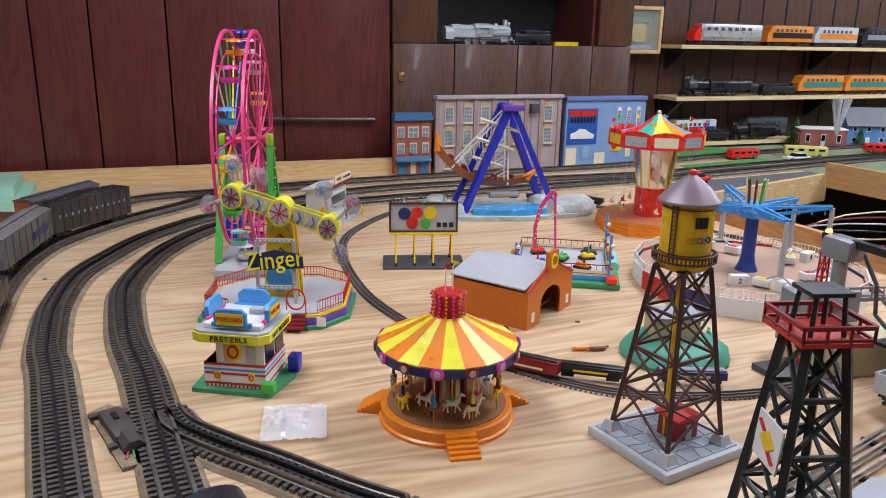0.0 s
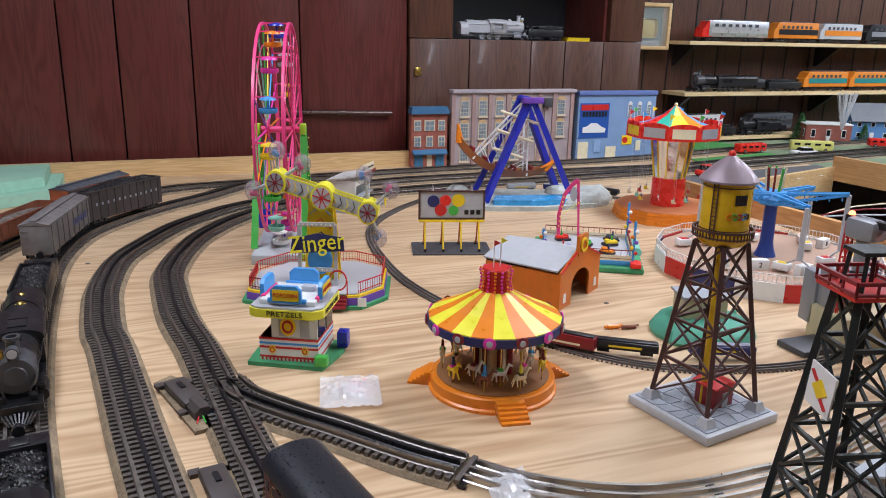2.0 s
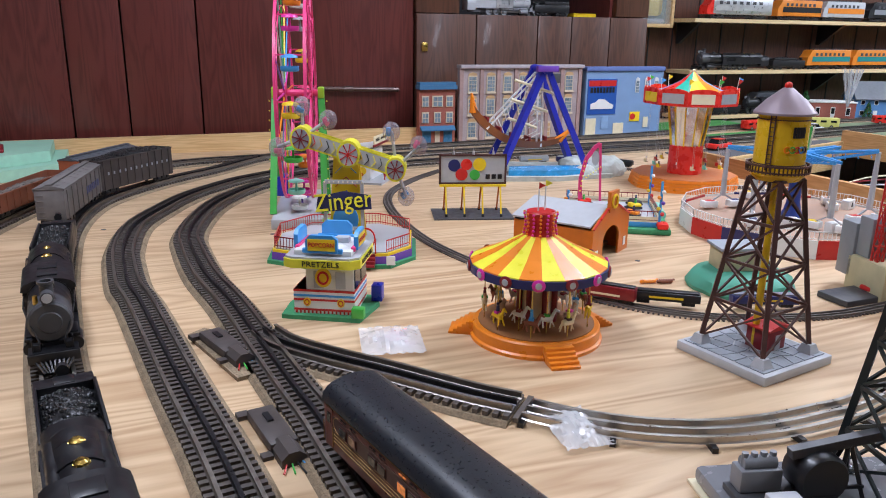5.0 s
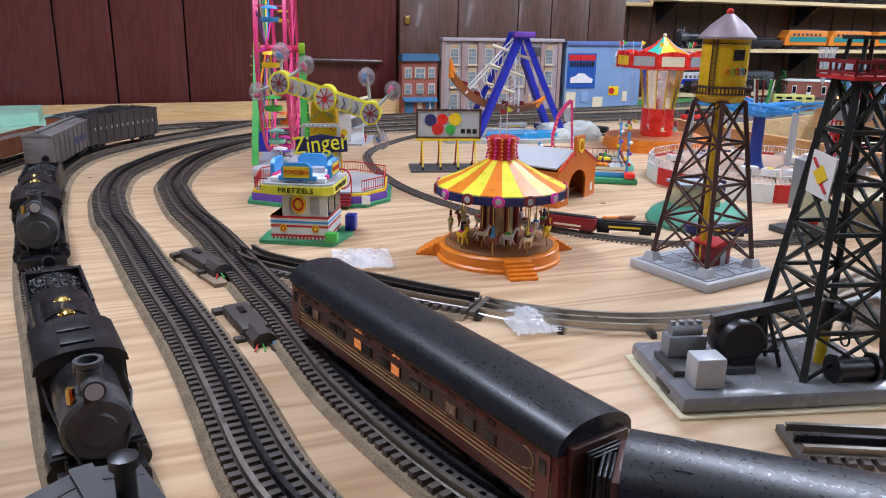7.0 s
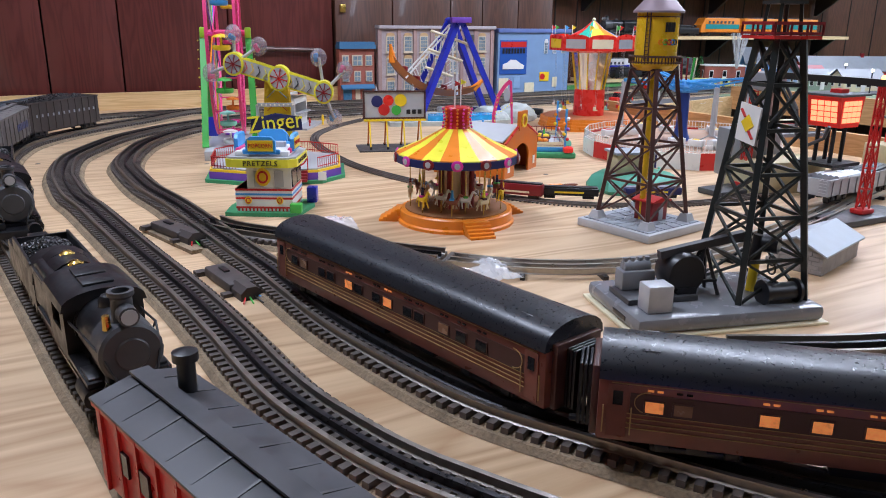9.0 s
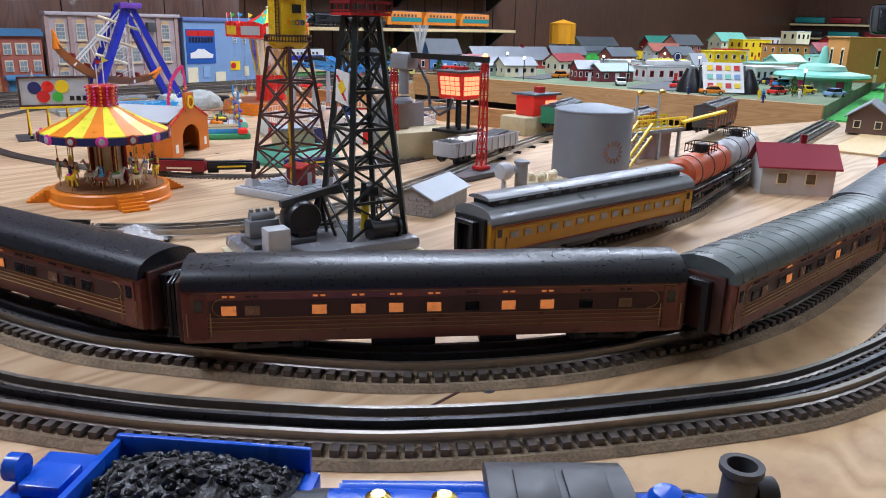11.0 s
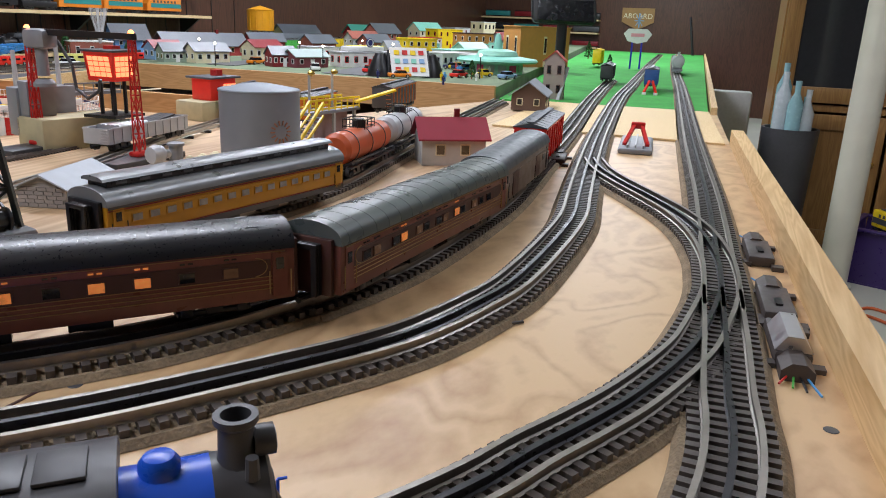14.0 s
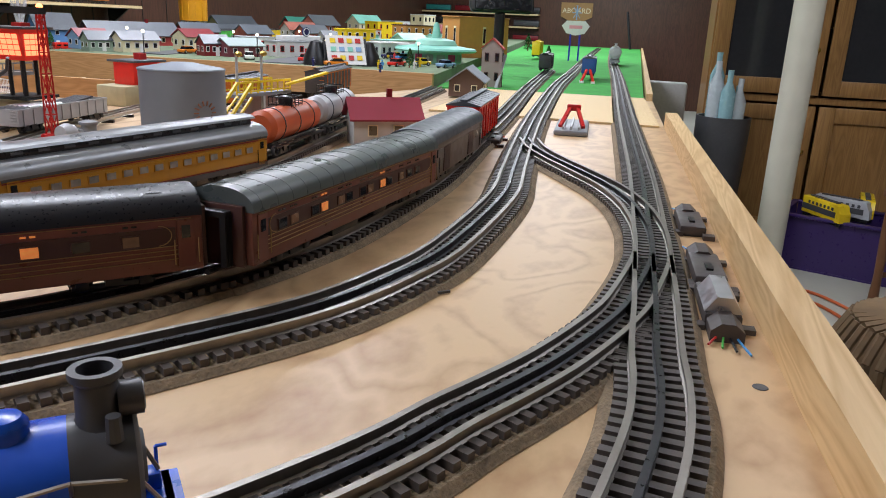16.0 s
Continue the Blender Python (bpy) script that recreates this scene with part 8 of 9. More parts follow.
# ---- brown cabinet with an open niche ----
cabn = thing("wall_cabinet", "dark brown built-in cabinet with an open train niche", "cabinet", 0, 0, 0, kind="structure")
CX = [1.296, 1.528, 1.780, 1.926, 2.098, 2.272]
for a, b_ in zip(CX, CX[1:]):
    bm = B()
    box(bm, (a + b_) / 2, 2.765, FLOOR_Z, b_ - a - 0.004, 0.03, 0.442 - FLOOR_Z, bev=0.0015)
    part("plank", bm, CABWOOD, cabn)
bm = B()
box(bm, 1.787, 2.89, 0.428, 0.96, 0.22, 0.014)
part("niche_floor", bm, CABWOOD, cabn)
for a, b_ in ((1.296, 1.459), (2.122, 2.272)):
    bm = B()
    box(bm, (a + b_) / 2, 2.765, 0.445, b_ - a, 0.03, CEIL_Z - 0.446, bev=0.0015)
    part("stile", bm, CABWOOD, cabn)
bm = B()
box(bm, 1.790, 2.77, 0.76, 0.66, 0.02, CEIL_Z - 0.761)
part("upper_front", bm, CABWOOD, cabn)
for xx in (1.466, 2.115, 2.265):
    bm = B()
    box(bm, xx, 2.945, 0.443 if xx < 2.2 else FLOOR_Z, 0.012, 0.33, (0.76 - 0.443) if xx < 2.2 else CEIL_Z - FLOOR_Z)
    part("side_board", bm, PANEL if xx == 2.115 else CABWOOD, cabn)
# Black colour puts the deep niche's shade into its back sheet
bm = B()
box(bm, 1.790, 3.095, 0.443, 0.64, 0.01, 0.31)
part("niche_shade_back", bm, BLACK, cabn)
bm = B()
box(bm, 1.326, 2.745, 0.313, 0.022, 0.008, 0.030, bev=0.002)
part("latch", bm, BRASS, cabn)
bm = B()
rod(bm, (0.833, 2.745, 0.191), (1.228, 2.745, 0.180), 0.008, seg=12)
rod(bm, (1.03, 2.745, 0.1855), (1.06, 2.745, 0.1847), 0.0105, seg=12)
tagged(part("wall_pipe", bm, mat("dull_pipe", (0.14, 0.10, 0.09), 0.35, 0.8)), "dull bronze pipe fixed along the wall", "pipe")
gw = [2.30, 2.42, 2.55, 2.68, 2.82, 2.96, 3.10, 3.24, 3.38, 3.53, 3.68, 3.83, 3.98, 4.13, 4.3, 4.5, 4.75, 5.0]
for xx in gw:
    bm = B()
    box(bm, xx, 3.1185, FLOOR_Z, 0.006, 0.003, CEIL_Z - FLOOR_Z - 0.01)
    tagged(part("wall_groove", bm, BLACK), "dark groove between wall planks", "wall groove", kind="structure")

# ---- display trains ----
def display_diesel(x, y, z, L, nose, side, band, label, rz=0.0, h=0.075, name="display_locomotive"):
    t = thing(name, label, "model locomotive", x, y, z, rz)
    bm = B()
    box(bm, L * 0.04, 0, 0.016, L * 0.90, 0.055, h - 0.016, bev=0.004)
    part("body", bm, side, t)
    bm = B()
    prism(bm, [(-L / 2, 0.016), (-L * 0.36, 0.016), (-L * 0.36, h), (-L * 0.42, h - 0.004), (-L * 0.455, h * 0.72), (-L * 0.49, h * 0.62)], -0.027, 0.027, ALONG_Y)
    part("nose", bm, nose, t)
    for s in (-1, 1):
        bm = B()
        box(bm, 0.04 * L, s * 0.0282, 0.030, L * 0.86, 0.001, h * 0.26)
        part("side_band", bm, band, t)
        for i in range(7):
            bm = B()
            box(bm, -L * 0.3 + i * L * 0.1, s * 0.0285, h * 0.70, L * 0.05, 0.001, h * 0.14)
            part("grille", bm, DKGREY, t)
    bm = B()
    box(bm, 0.05 * L, 0, h, L * 0.7, 0.020, 0.004, bev=0.001)
    part("roof_gear", bm, DKGREY, t)
    for k in (-1, 1):
        truck(t, k * L * 0.32, base=0.05)
    bm = B()
    box(bm, 0, 0, 0.008, L * 0.4, 0.034, 0.010)
    part("fuel_tank", bm, BLACK, t)
    t.scale = (1.05, 1, 1.22)
    return t


SHELF_Z = (0.453, 0.229, 0.027)
for i, zz in enumerate(SHELF_Z):
    sh = thing("wall_shelf", "pale pine wall shelf on dark brackets", "shelf", 0, 0, 0, group="train shelves")
    x1 = (4.51, 4.52, 3.40)[i]
    bm = B()
    box(bm, (2.656 + x1) / 2, 3.025, zz - 0.016, x1 - 2.656, 0.17, 0.016)
    part("board", bm, SHELFWOOD, sh)
    for k in range(3):
        bx = 2.70 + k * (x1 - 2.80) / 2
        bm = B()
        prism(bm, [(2.955, -0.018), (3.105, -0.018), (3.105, -0.11), (3.085, -0.11)], bx - 0.008, bx + 0.008, Matrix.Translation((0, 0, zz)) @ ALONG_X)
        part("bracket", bm, BLACK, sh)
DY = 3.005
TEALB = mat("train_teal", (0.02, 0.22, 0.22), 0.4)
TORANGE = mat("train_orange", (0.70, 0.22, 0.02), 0.4)
display_diesel(2.935, DY, SHELF_Z[0], 0.36, BRIGHTRED, SILVER, mat("pale_silver", (0.6, 0.6, 0.6), 0.35, 0.6), "red-nosed silver diesel locomotive on a shelf")
display_diesel(3.289, DY, SHELF_Z[0], 0.26, TORANGE, TORANGE, BLACK, "orange and black locomotive on a shelf")
display_diesel(3.569, DY, SHELF_Z[0], 0.26, LGREY, LGREY, TORANGE, "grey and orange streamlined locomotive on a shelf")
display_diesel(3.889, DY, SHELF_Z[0], 0.30, BLACK, BLACK, GREY, "black locomotive on a shelf")
display_diesel(4.221, DY, SHELF_Z[0], 0.30, BLACK, BLACK, DKRED, "black diesel locomotive at the shelf end")
steam_engine("large black steam locomotive on a shelf", 2.940, DY, 180, BLACK, BLACK, BLACK, DKGREY, L=0.40, r=0.024, z=SHELF_Z[1], drivers=5)
tender("black tender with white lettering bars on a shelf", 3.265, DY, 180, 0.20, BLACK, SHELF_Z[1])
display_diesel(3.517, DY, SHELF_Z[1], 0.27, TORANGE, TORANGE, TEALB, "orange and teal streamlined locomotive on a shelf", name="display_train_car")
display_diesel(3.817, DY, SHELF_Z[1], 0.28, TORANGE, TORANGE, TEALB, "orange and teal passenger car on a shelf", name="display_train_car")
display_diesel(4.138, DY, SHELF_Z[1], 0.28, TORANGE, TORANGE, TEALB, "orange and teal passenger car on a shelf", name="display_train_car")
display_diesel(2.835, 3.050, SHELF_Z[2], 0.24, YELLOW, WHITE, BLUE, "white, blue and yellow diesel locomotive on a low shelf")
tender("black tender with a yellow stripe on a low shelf", 2.891, 2.975, 180, 0.17, BLACK, SHELF_Z[2])
steam_engine("black steam locomotive on a low shelf", 3.145, 2.975, 180, BLACK, BLACK, BLACK, BLACK, L=0.26, r=0.022, z=SHELF_Z[2])
display_diesel(3.260, 3.060, SHELF_Z[2], 0.26, DKGREY, GREYROOF, DKGREY, "grey locomotive on a low shelf")
steam_engine("silver-grey steam locomotive in the cabinet niche", 1.645, 2.820, 0, LGREY, SILVER, LGREY, LGREY, L=0.27, r=0.022, z=0.442, deck=GREY)
tender("black tender with a red and green emblem bar", 1.868, 2.830, 0, 0.15, BLACK, 0.442)
freight_car("work_caboose", "small yellow work caboose in the niche", 2.014, 2.830, 0, 0.10, 0.03, YELLOW, None, None, ribs=4, z=0.412)

pf = thing("shadow_box_frame", "oak shadow-box frame with a locomotive picture", "picture frame", 2.527, 3.090, 0.412, 0)
for u, w, sx, sz in ((-0.088, 0, 0.016, 0.20), (0.088, 0, 0.016, 0.20), (0, 0, 0.16, 0.016), (0, 0.184, 0.16, 0.016)):
    bm = B()
    box(bm, u, -0.02, w, sx, 0.055, sz, bev=0.002)
    part("frame_bar", bm, PINE, pf)
bm = B()
box(bm, 0, 0.0, 0.012, 0.165, 0.01, 0.18)
part("picture", bm, mat("picture_green", (0.18, 0.24, 0.20), 0.5, 0, 0.4, 12), pf)
bm = B()
box(bm, 0.0, -0.012, 0.05, 0.085, 0.014, 0.085, bev=0.02)
part("yellow_locomotive_picture", bm, mat("picture_yellow", (0.50, 0.38, 0.06), 0.5), pf)
bm = B()
box(bm, 0.0, -0.015, 0.018, 0.12, 0.02, 0.02, bev=0.004)
part("small_model", bm, GREY, pf)
bm = B()
box(bm, 0, -0.040, 0.012, 0.165, 0.002, 0.18)
part("glass", bm, mat("thin_pane", (0.9, 0.95, 0.95), 0.05, alpha=0.12), pf)


# ---- the town ----
def house(name, label, x, y, z, rz, w, d, h, rise, wall_m, roof_m, win=WHITE, cols=3, floors=1, door=True, chimney=None, category="toy house", flat=False):
    t = thing(name, label, category, x, y, z, rz)
    bm = B()
    if flat:
        box(bm, 0, 0, 0, w, d, h)
    else:
        prism(bm, [(-d / 2, 0), (d / 2, 0), (d / 2, h), (0, h + rise), (-d / 2, h)], -w / 2, w / 2, ALONG_X)
    part("wall", bm, wall_m, t)
    if flat:
        bm = B()
        box(bm, 0, 0, h, w * 1.04, d * 1.04, 0.006, bev=0.001)
        part("roof", bm, roof_m, t)
    else:
        for k in (-1, 1):
            bm = B()
            o = d / 2 * 1.16
            e = h - rise * 0.16
            prism(bm, [(0, h + rise + 0.001), (k * o, e + 0.001), (k * o, e + 0.004), (0, h + rise + 0.005)], -w * 0.55, w * 0.55, ALONG_X)
            part("roof_slope", bm, roof_m, t)
    fh = h / floors
    for f in range(floors):
        for i in range(cols):
            for s in (-1, 1):
                bm = B()
                ww = min(w / cols * 0.55, 0.02)
                box(bm, -w / 2 + w * (i + 0.5) / cols, s * d / 2, f * fh + fh * 0.32, ww, 0.003, fh * 0.46)
                wn = part("window", bm, win, t)
                bm = B()
                box(bm, -w / 2 + w * (i + 0.5) / cols, s * (d / 2 + 0.0008), f * fh + fh * 0.37, ww * 0.75, 0.003, fh * 0.36)
                part("pane", bm, DARKWIN, wn)
        for s in (-1, 1):
            for v in (-0.25, 0.25):
                bm = B()
                box(bm, s * w / 2, v * d, f * fh + fh * 0.32, 0.003, min(d * 0.2, 0.018), fh * 0.46)
                wn = part("window", bm, win, t)
                bm = B()
                box(bm, s * (w / 2 + 0.0008), v * d, f * fh + fh * 0.37, 0.003, min(d * 0.15, 0.013), fh * 0.36)
                part("pane", bm, DARKWIN, wn)
    if door:
        bm = B()
        box(bm, 0, -d / 2 - 0.001, 0, 0.016, 0.003, min(0.036, h * 0.7))
        part("door", bm, win, t)
    if chimney:
        bm = B()
        box(bm, w * 0.2, 0, h + rise * 0.5, 0.014, 0.014, rise * 0.5 + 0.018)
        part("chimney", bm, chimney, t)
    return t


def toy_car(label, x, y, z, rz, paint, L=0.095, w=0.040, h=0.030, cabin=0.5, name="toy_car", boxy=False):
    t = thing(name, label, "toy vehicle", x, y, z, rz)
    bm = B()
    box(bm, 0, 0, 0.006, L, w, h * (0.8 if boxy else 0.45), bev=0.003)
    part("body", bm, paint, t)
    if not boxy:
        bm = B()
        prism(bm, [(-L * 0.34, 0), (L * 0.24, 0), (L * 0.12, h * 0.42), (-L * 0.24, h * 0.42)], -w * 0.42, w * 0.42, Matrix.Translation((0, 0, 0.005 + h * 0.45)) @ ALONG_Y)
        part("cabin", bm, DARKWIN, t)
        bm = B()
        box(bm, -L * 0.06, 0, 0.005 + h * 0.86, L * 0.34, w * 0.8, 0.002)
        part("roof", bm, paint, t)
    else:
        for s in (-1, 1):
            for i in range(4):
                bm = B()
                box(bm, -L * 0.36 + i * L * 0.24, s * w / 2, h * 0.55, L * 0.14, 0.002, h * 0.18)
                part("window", bm, DARKWIN, t)
    for k in (-1, 1):
        for s in (-1, 1):
            bm = B()
            lathe(bm, [(0, -0.004), (0.0055, -0.004), (0.0075, -0.003), (0.0075, 0.003), (0.0055, 0.004), (0, 0.004)], 14, Matrix.Translation((k * L * 0.32, s * (w / 2 - 0.002), 0.0075)) @ ALONG_Y)
            wh = part("wheel", bm, BLACK, t)
            bm = B()
            lathe(bm, [(0, -0.0047), (0.004, -0.0045), (0.004, 0.0045), (0, 0.0047)], 10, Matrix.Translation((k * L * 0.32, s * (w / 2 - 0.002), 0.0075)) @ ALONG_Y)
            part("hubcap", bm, SILVER, wh)
    return t


TZ = 0.040
bm = B()
prism(bm, [(2.897, 0.534), (10.407, 1.661), (10.4, 3.11), (3.975, 3.11), (3.897, 2.361), (2.833, 2.152)], -0.03, TZ)
tagged(part("town_table", bm, mat("town_ground", (0.17, 0.22, 0.13), 0.95, 0, 0.5, 9, 0.3)), "grassy green town table with roads", "table top", kind="structure")
bm = B()
prism(bm, [(2.784, 2.212), (3.892, 2.371), (3.972, 3.11), (2.784, 3.11)], -0.03, 0.0)
tagged(part("town_lawn", bm, MATS["town_ground"]), "low grassy corner of the town behind the tracks", "table top", kind="structure")
for poly in ([(3.011, 1.090), (9.135, 2.168), (9.132, 2.342), (2.990, 1.267)], [(3.066, 1.718), (9.124, 2.805), (9.121, 2.948), (3.052, 1.850)], [(3.880, 0.784), (4.008, 0.789), (3.963, 2.167), (3.813, 2.152)]):
    bm = B()
    prism(bm, poly, TZ, TZ + 0.003)
    tagged(part("town_road", bm, mat("town_asphalt", (0.10, 0.10, 0.105), 0.8, 0, 0.2, 40)), "grey toy town road", "road", kind="structure")
bm = B()
prism(bm, [(2.925, -0.159), (9.851, 0.203), (9.834, 1.538), (2.897, 0.523)], -0.02, 0.003)
tagged(part("green_table", bm, mat("felt_green", (0.05, 0.36, 0.06), 0.95, 0, 0.3, 60, 0.4)), "bright green far table strip", "table top", kind="structure")
bm = B()
beam(bm, (2.950, -0.175, -0.02), (9.851, 0.186, -0.02), 0.02, 0.08)
tagged(part("far_edge_board", bm, PINE), "pine board edging the far table", "board", kind="structure")
bm = B()
prism(bm, [(1.914, 1.986), (2.783, 2.223), (2.786, 2.287), (2.252, 2.238), (1.985, 2.200)], 0.0005, 0.003)
tagged(part("road", bm, MATS["town_asphalt"]), "dark asphalt toy road beside the tracks", "road", kind="structure")
for i in range(6):
    bm = B()
    box(bm, 2.05 + i * 0.11, 1.985 + i * 0.021, 0.0031, 0.035, 0.003, 0.0006, 11)
    tagged(part("road_line", bm, WHITE), "short white road line", "road line", kind="structure")
bm = B()
prism(bm, [(2.337, 2.716), (2.856, 2.763), (2.877, 2.990), (2.342, 2.914)], 0.0004, 0.004)
tagged(part("grass_patch", bm, FIELD), "patch of green toy grass", "grass", kind="structure")
bm = B()
prism(bm, [(2.388, 2.461), (2.840, 2.482), (2.848, 2.602), (2.394, 2.535)], 0.0004, 0.003)
tagged(part("grass_patch", bm, FIELD), "strip of green toy grass between tracks", "grass", kind="structure")

toy_car("red toy van parked on the road", 2.207, 2.201, 0.003, 14.4, BRIGHTRED, 0.10, 0.04, 0.036)
toy_car("red toy fire engine with white trim", 2.768, 2.620, 0.003, 1.5, BRIGHTRED, 0.14, 0.04, 0.042, name="toy_fire_engine", boxy=True)
toy_car("white toy sedan beside the tracks", 2.958, 2.519, 0.001, 170.9, WHITE, 0.11, 0.04, 0.030)
toy_car("pale yellow toy camper bus", 3.090, 2.608, 0.001, 146.4, mat("pale_yellow", (0.72, 0.68, 0.20), 0.4), 0.17, 0.045, 0.048, name="toy_bus", boxy=True)
toy_car("red toy fire engine beside the blue house", 3.535, 2.621, 0.001, -28.3, BRIGHTRED, 0.13, 0.04, 0.042, name="toy_fire_engine", boxy=True)
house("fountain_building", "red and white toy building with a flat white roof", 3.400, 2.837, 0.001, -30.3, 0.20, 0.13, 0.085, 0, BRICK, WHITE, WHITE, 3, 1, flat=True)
bm = B()
for i in range(60):
    a, r = random.uniform(0, 6.28), random.uniform(0.01, 0.035)
    rod(bm, (3.22 + 0.004 * math.cos(a), 2.58 + 0.004 * math.sin(a), 0.09), (3.22 + r * 1.3 * math.cos(a), 2.58 + r * 1.3 * math.sin(a), 0.25), 0.0008, seg=4)
tagged(part("fibre_fountain", bm, CLEARISH), "spray of clear fibres standing on a roof", "fibre spray", kind="stuff")
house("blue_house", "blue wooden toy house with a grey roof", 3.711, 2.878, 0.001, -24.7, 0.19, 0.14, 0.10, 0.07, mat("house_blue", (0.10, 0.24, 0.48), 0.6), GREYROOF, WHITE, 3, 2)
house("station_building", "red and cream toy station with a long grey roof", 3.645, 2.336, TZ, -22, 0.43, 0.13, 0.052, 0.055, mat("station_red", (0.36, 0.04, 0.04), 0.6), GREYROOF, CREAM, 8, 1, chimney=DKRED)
house("red_shop", "dark red toy shop with a green-grey roof", 3.288, 1.514, TZ, -24, 0.165, 0.10, 0.045, 0.025, mat("maroon_wall", (0.20, 0.05, 0.06), 0.6), mat("grey_green_roof", (0.32, 0.40, 0.38), 0.6), WHITE, 3)
dn = house("white_diner", "white and red toy diner with a round sign", 3.560, 1.375, TZ, -28, 0.30, 0.10, 0.06, 0, WHITE, LGREY, RED, 6, 1, flat=True, category="toy diner")
bm = B()
box(bm, 0, 0.01, 0.066, 0.20, 0.06, 0.022, bev=0.004)
part("upper_block", bm, WHITE, dn)
bm = B()
lathe(bm, [(0, -0.003), (0.020, -0.003), (0.020, 0.003), (0, 0.003)], 20, Matrix.Translation((0.02, -0.02, 0.105)) @ ALONG_Y)
rs = part("round_sign", bm, NAVY, dn)
bm = B()
ring(bm, (0.02, -0.024, 0.105), 0.015, 0.003, "y", 18)
part("sign_ring", bm, WHITE, rs)
house("pale_diner", "pale white toy diner beside the teal diner", 3.90, 1.09, TZ, -20, 0.20, 0.10, 0.065, 0, mat("pale_mint_white", (0.62, 0.70, 0.66), 0.4), WHITE, LGREY, 5, 1, flat=True, category="toy diner")
house("grey_cottage", "pale grey toy cottage", 4.174, 1.528, TZ, -20.3, 0.10, 0.09, 0.05, 0.05, LGREY, GREY, WHITE, 2)
house("yellow_house", "yellow toy house with red shutters", 6.60, 2.16, TZ, -19.4, 0.32, 0.14, 0.15, 0, YELLOW, YELLOW, RED, 4, 2, flat=True)
house("orange_depot", "orange toy depot under a green roof", 6.354, 2.830, TZ, -23.0, 0.26, 0.14, 0.10, 0.06, DKRED, mat("teal_roof", (0.05, 0.30, 0.22), 0.6), CREAM, 4)
house("orange_warehouse", "plain orange-brown toy warehouse", 4.45, 0.80, TZ, -35, 0.34, 0.14, 0.20, 0, mat("kraft_orange", (0.52, 0.24, 0.06), 0.7), mat("kraft_orange", (0.52, 0.24, 0.06)), CREAM, 1, 1, flat=True)
house("small_station", "brown toy freight house with a grey roof", 2.665, 0.348, 0.005, 9.1, 0.17, 0.10, 0.045, 0.035, mat("dark_timber", (0.12, 0.07, 0.05), 0.7), STONE, CREAM, 3)
ft = house("grain_elevator", "narrow red-roofed toy feed tower", 3.054, 0.370, 0.003, 9.0, 0.075, 0.07, 0.13, 0.03, mat("grey_timber", (0.30, 0.24, 0.22), 0.7), mat("feed_red", (0.50, 0.06, 0.05), 0.5), BROWN, 2, 2, category="toy tower")
bm = B()
beam(bm, (-0.05, -0.02, 0.0), (-0.01, -0.045, 0.11), 0.012, 0.004)
part("chute", bm, LGREY, ft)

td = thing("round_diner", "mint green round toy diner with a spire", "toy diner", 3.66, 0.770, TZ, 3.3)
for prof, nm, m in (([(0, 0), (0.075, 0), (0.075, 0.035), (0, 0.035)], "lower_wall", mat("mint_plastic", (0.35, 0.68, 0.55), 0.4)),
                    ([(0, 0.035), (0.115, 0.035), (0.120, 0.040), (0.115, 0.046), (0.06, 0.054), (0, 0.055)], "wide_roof", TEAL),
                    ([(0, 0.055), (0.062, 0.055), (0.055, 0.068), (0.03, 0.074), (0, 0.075)], "upper_roof", MATS["mint_plastic"]),
                    ([(0, 0.074), (0.014, 0.074), (0.008, 0.115), (0.003, 0.122), (0, 0.122)], "spire", TEAL)):
    bm = B()
    lathe(bm, prof, 30)
    part(nm, bm, m, td)
for i in range(14):
    a = 2 * math.pi * i / 14
    bm = B()
    box(bm, 0.0755 * math.cos(a), 0.0755 * math.sin(a), 0.008, 0.002, 0.024, 0.020, math.degrees(a))
    part("window", bm, LGREY if i % 3 else PINK, td)

td.scale = (1.5, 1.5, 1.4)
bk = thing("drive_in_screen", "slanted white drive-in poster board with black supports", "poster board", 3.077, 0.936, TZ, -50.5)
bm = B()
box(bm, 0, 0, 0.0, 0.145, 0.004, 0.115, rx=-28)
bd = part("board", bm, WHITE, bk)
for i in range(4):
    for j in range(3):
        bm = B()
        box(bm, -0.048 + i * 0.032, -0.004 - 0.016 + j * 0.016, 0.022 + j * 0.030, 0.020, 0.002, 0.018, rx=-28)
        part("picture_patch", bm, (RED, TEAL, YELLOW, PALEBLUE)[(i * 2 + j) % 4], bd)
bm = B()
lathe(bm, [(0, -0.05), (0.026, -0.045), (0.030, 0.0), (0.026, 0.045), (0, 0.05)], 16, pose(0.0, 0.06, 0.03) @ ALONG_X)
part("black_drum", bm, BLACK, bk)
for k in (-1, 1):
    bm = B()
    prism(bm, [(-0.01, 0), (0.075, 0), (0.02, 0.10)], -0.004, 0.004, Matrix.Translation((k * 0.078, 0, 0)) @ ALONG_X)
    part("support", bm, BLACK, bk)
    bm = B()
    lathe(bm, [(0, 0), (0.05, 0.0), (0.046, 0.03), (0.02, 0.085), (0, 0.09)], 18, pose(k * 0.10, 0.05, 0))
    part("black_cover", bm, BLACK, bk)

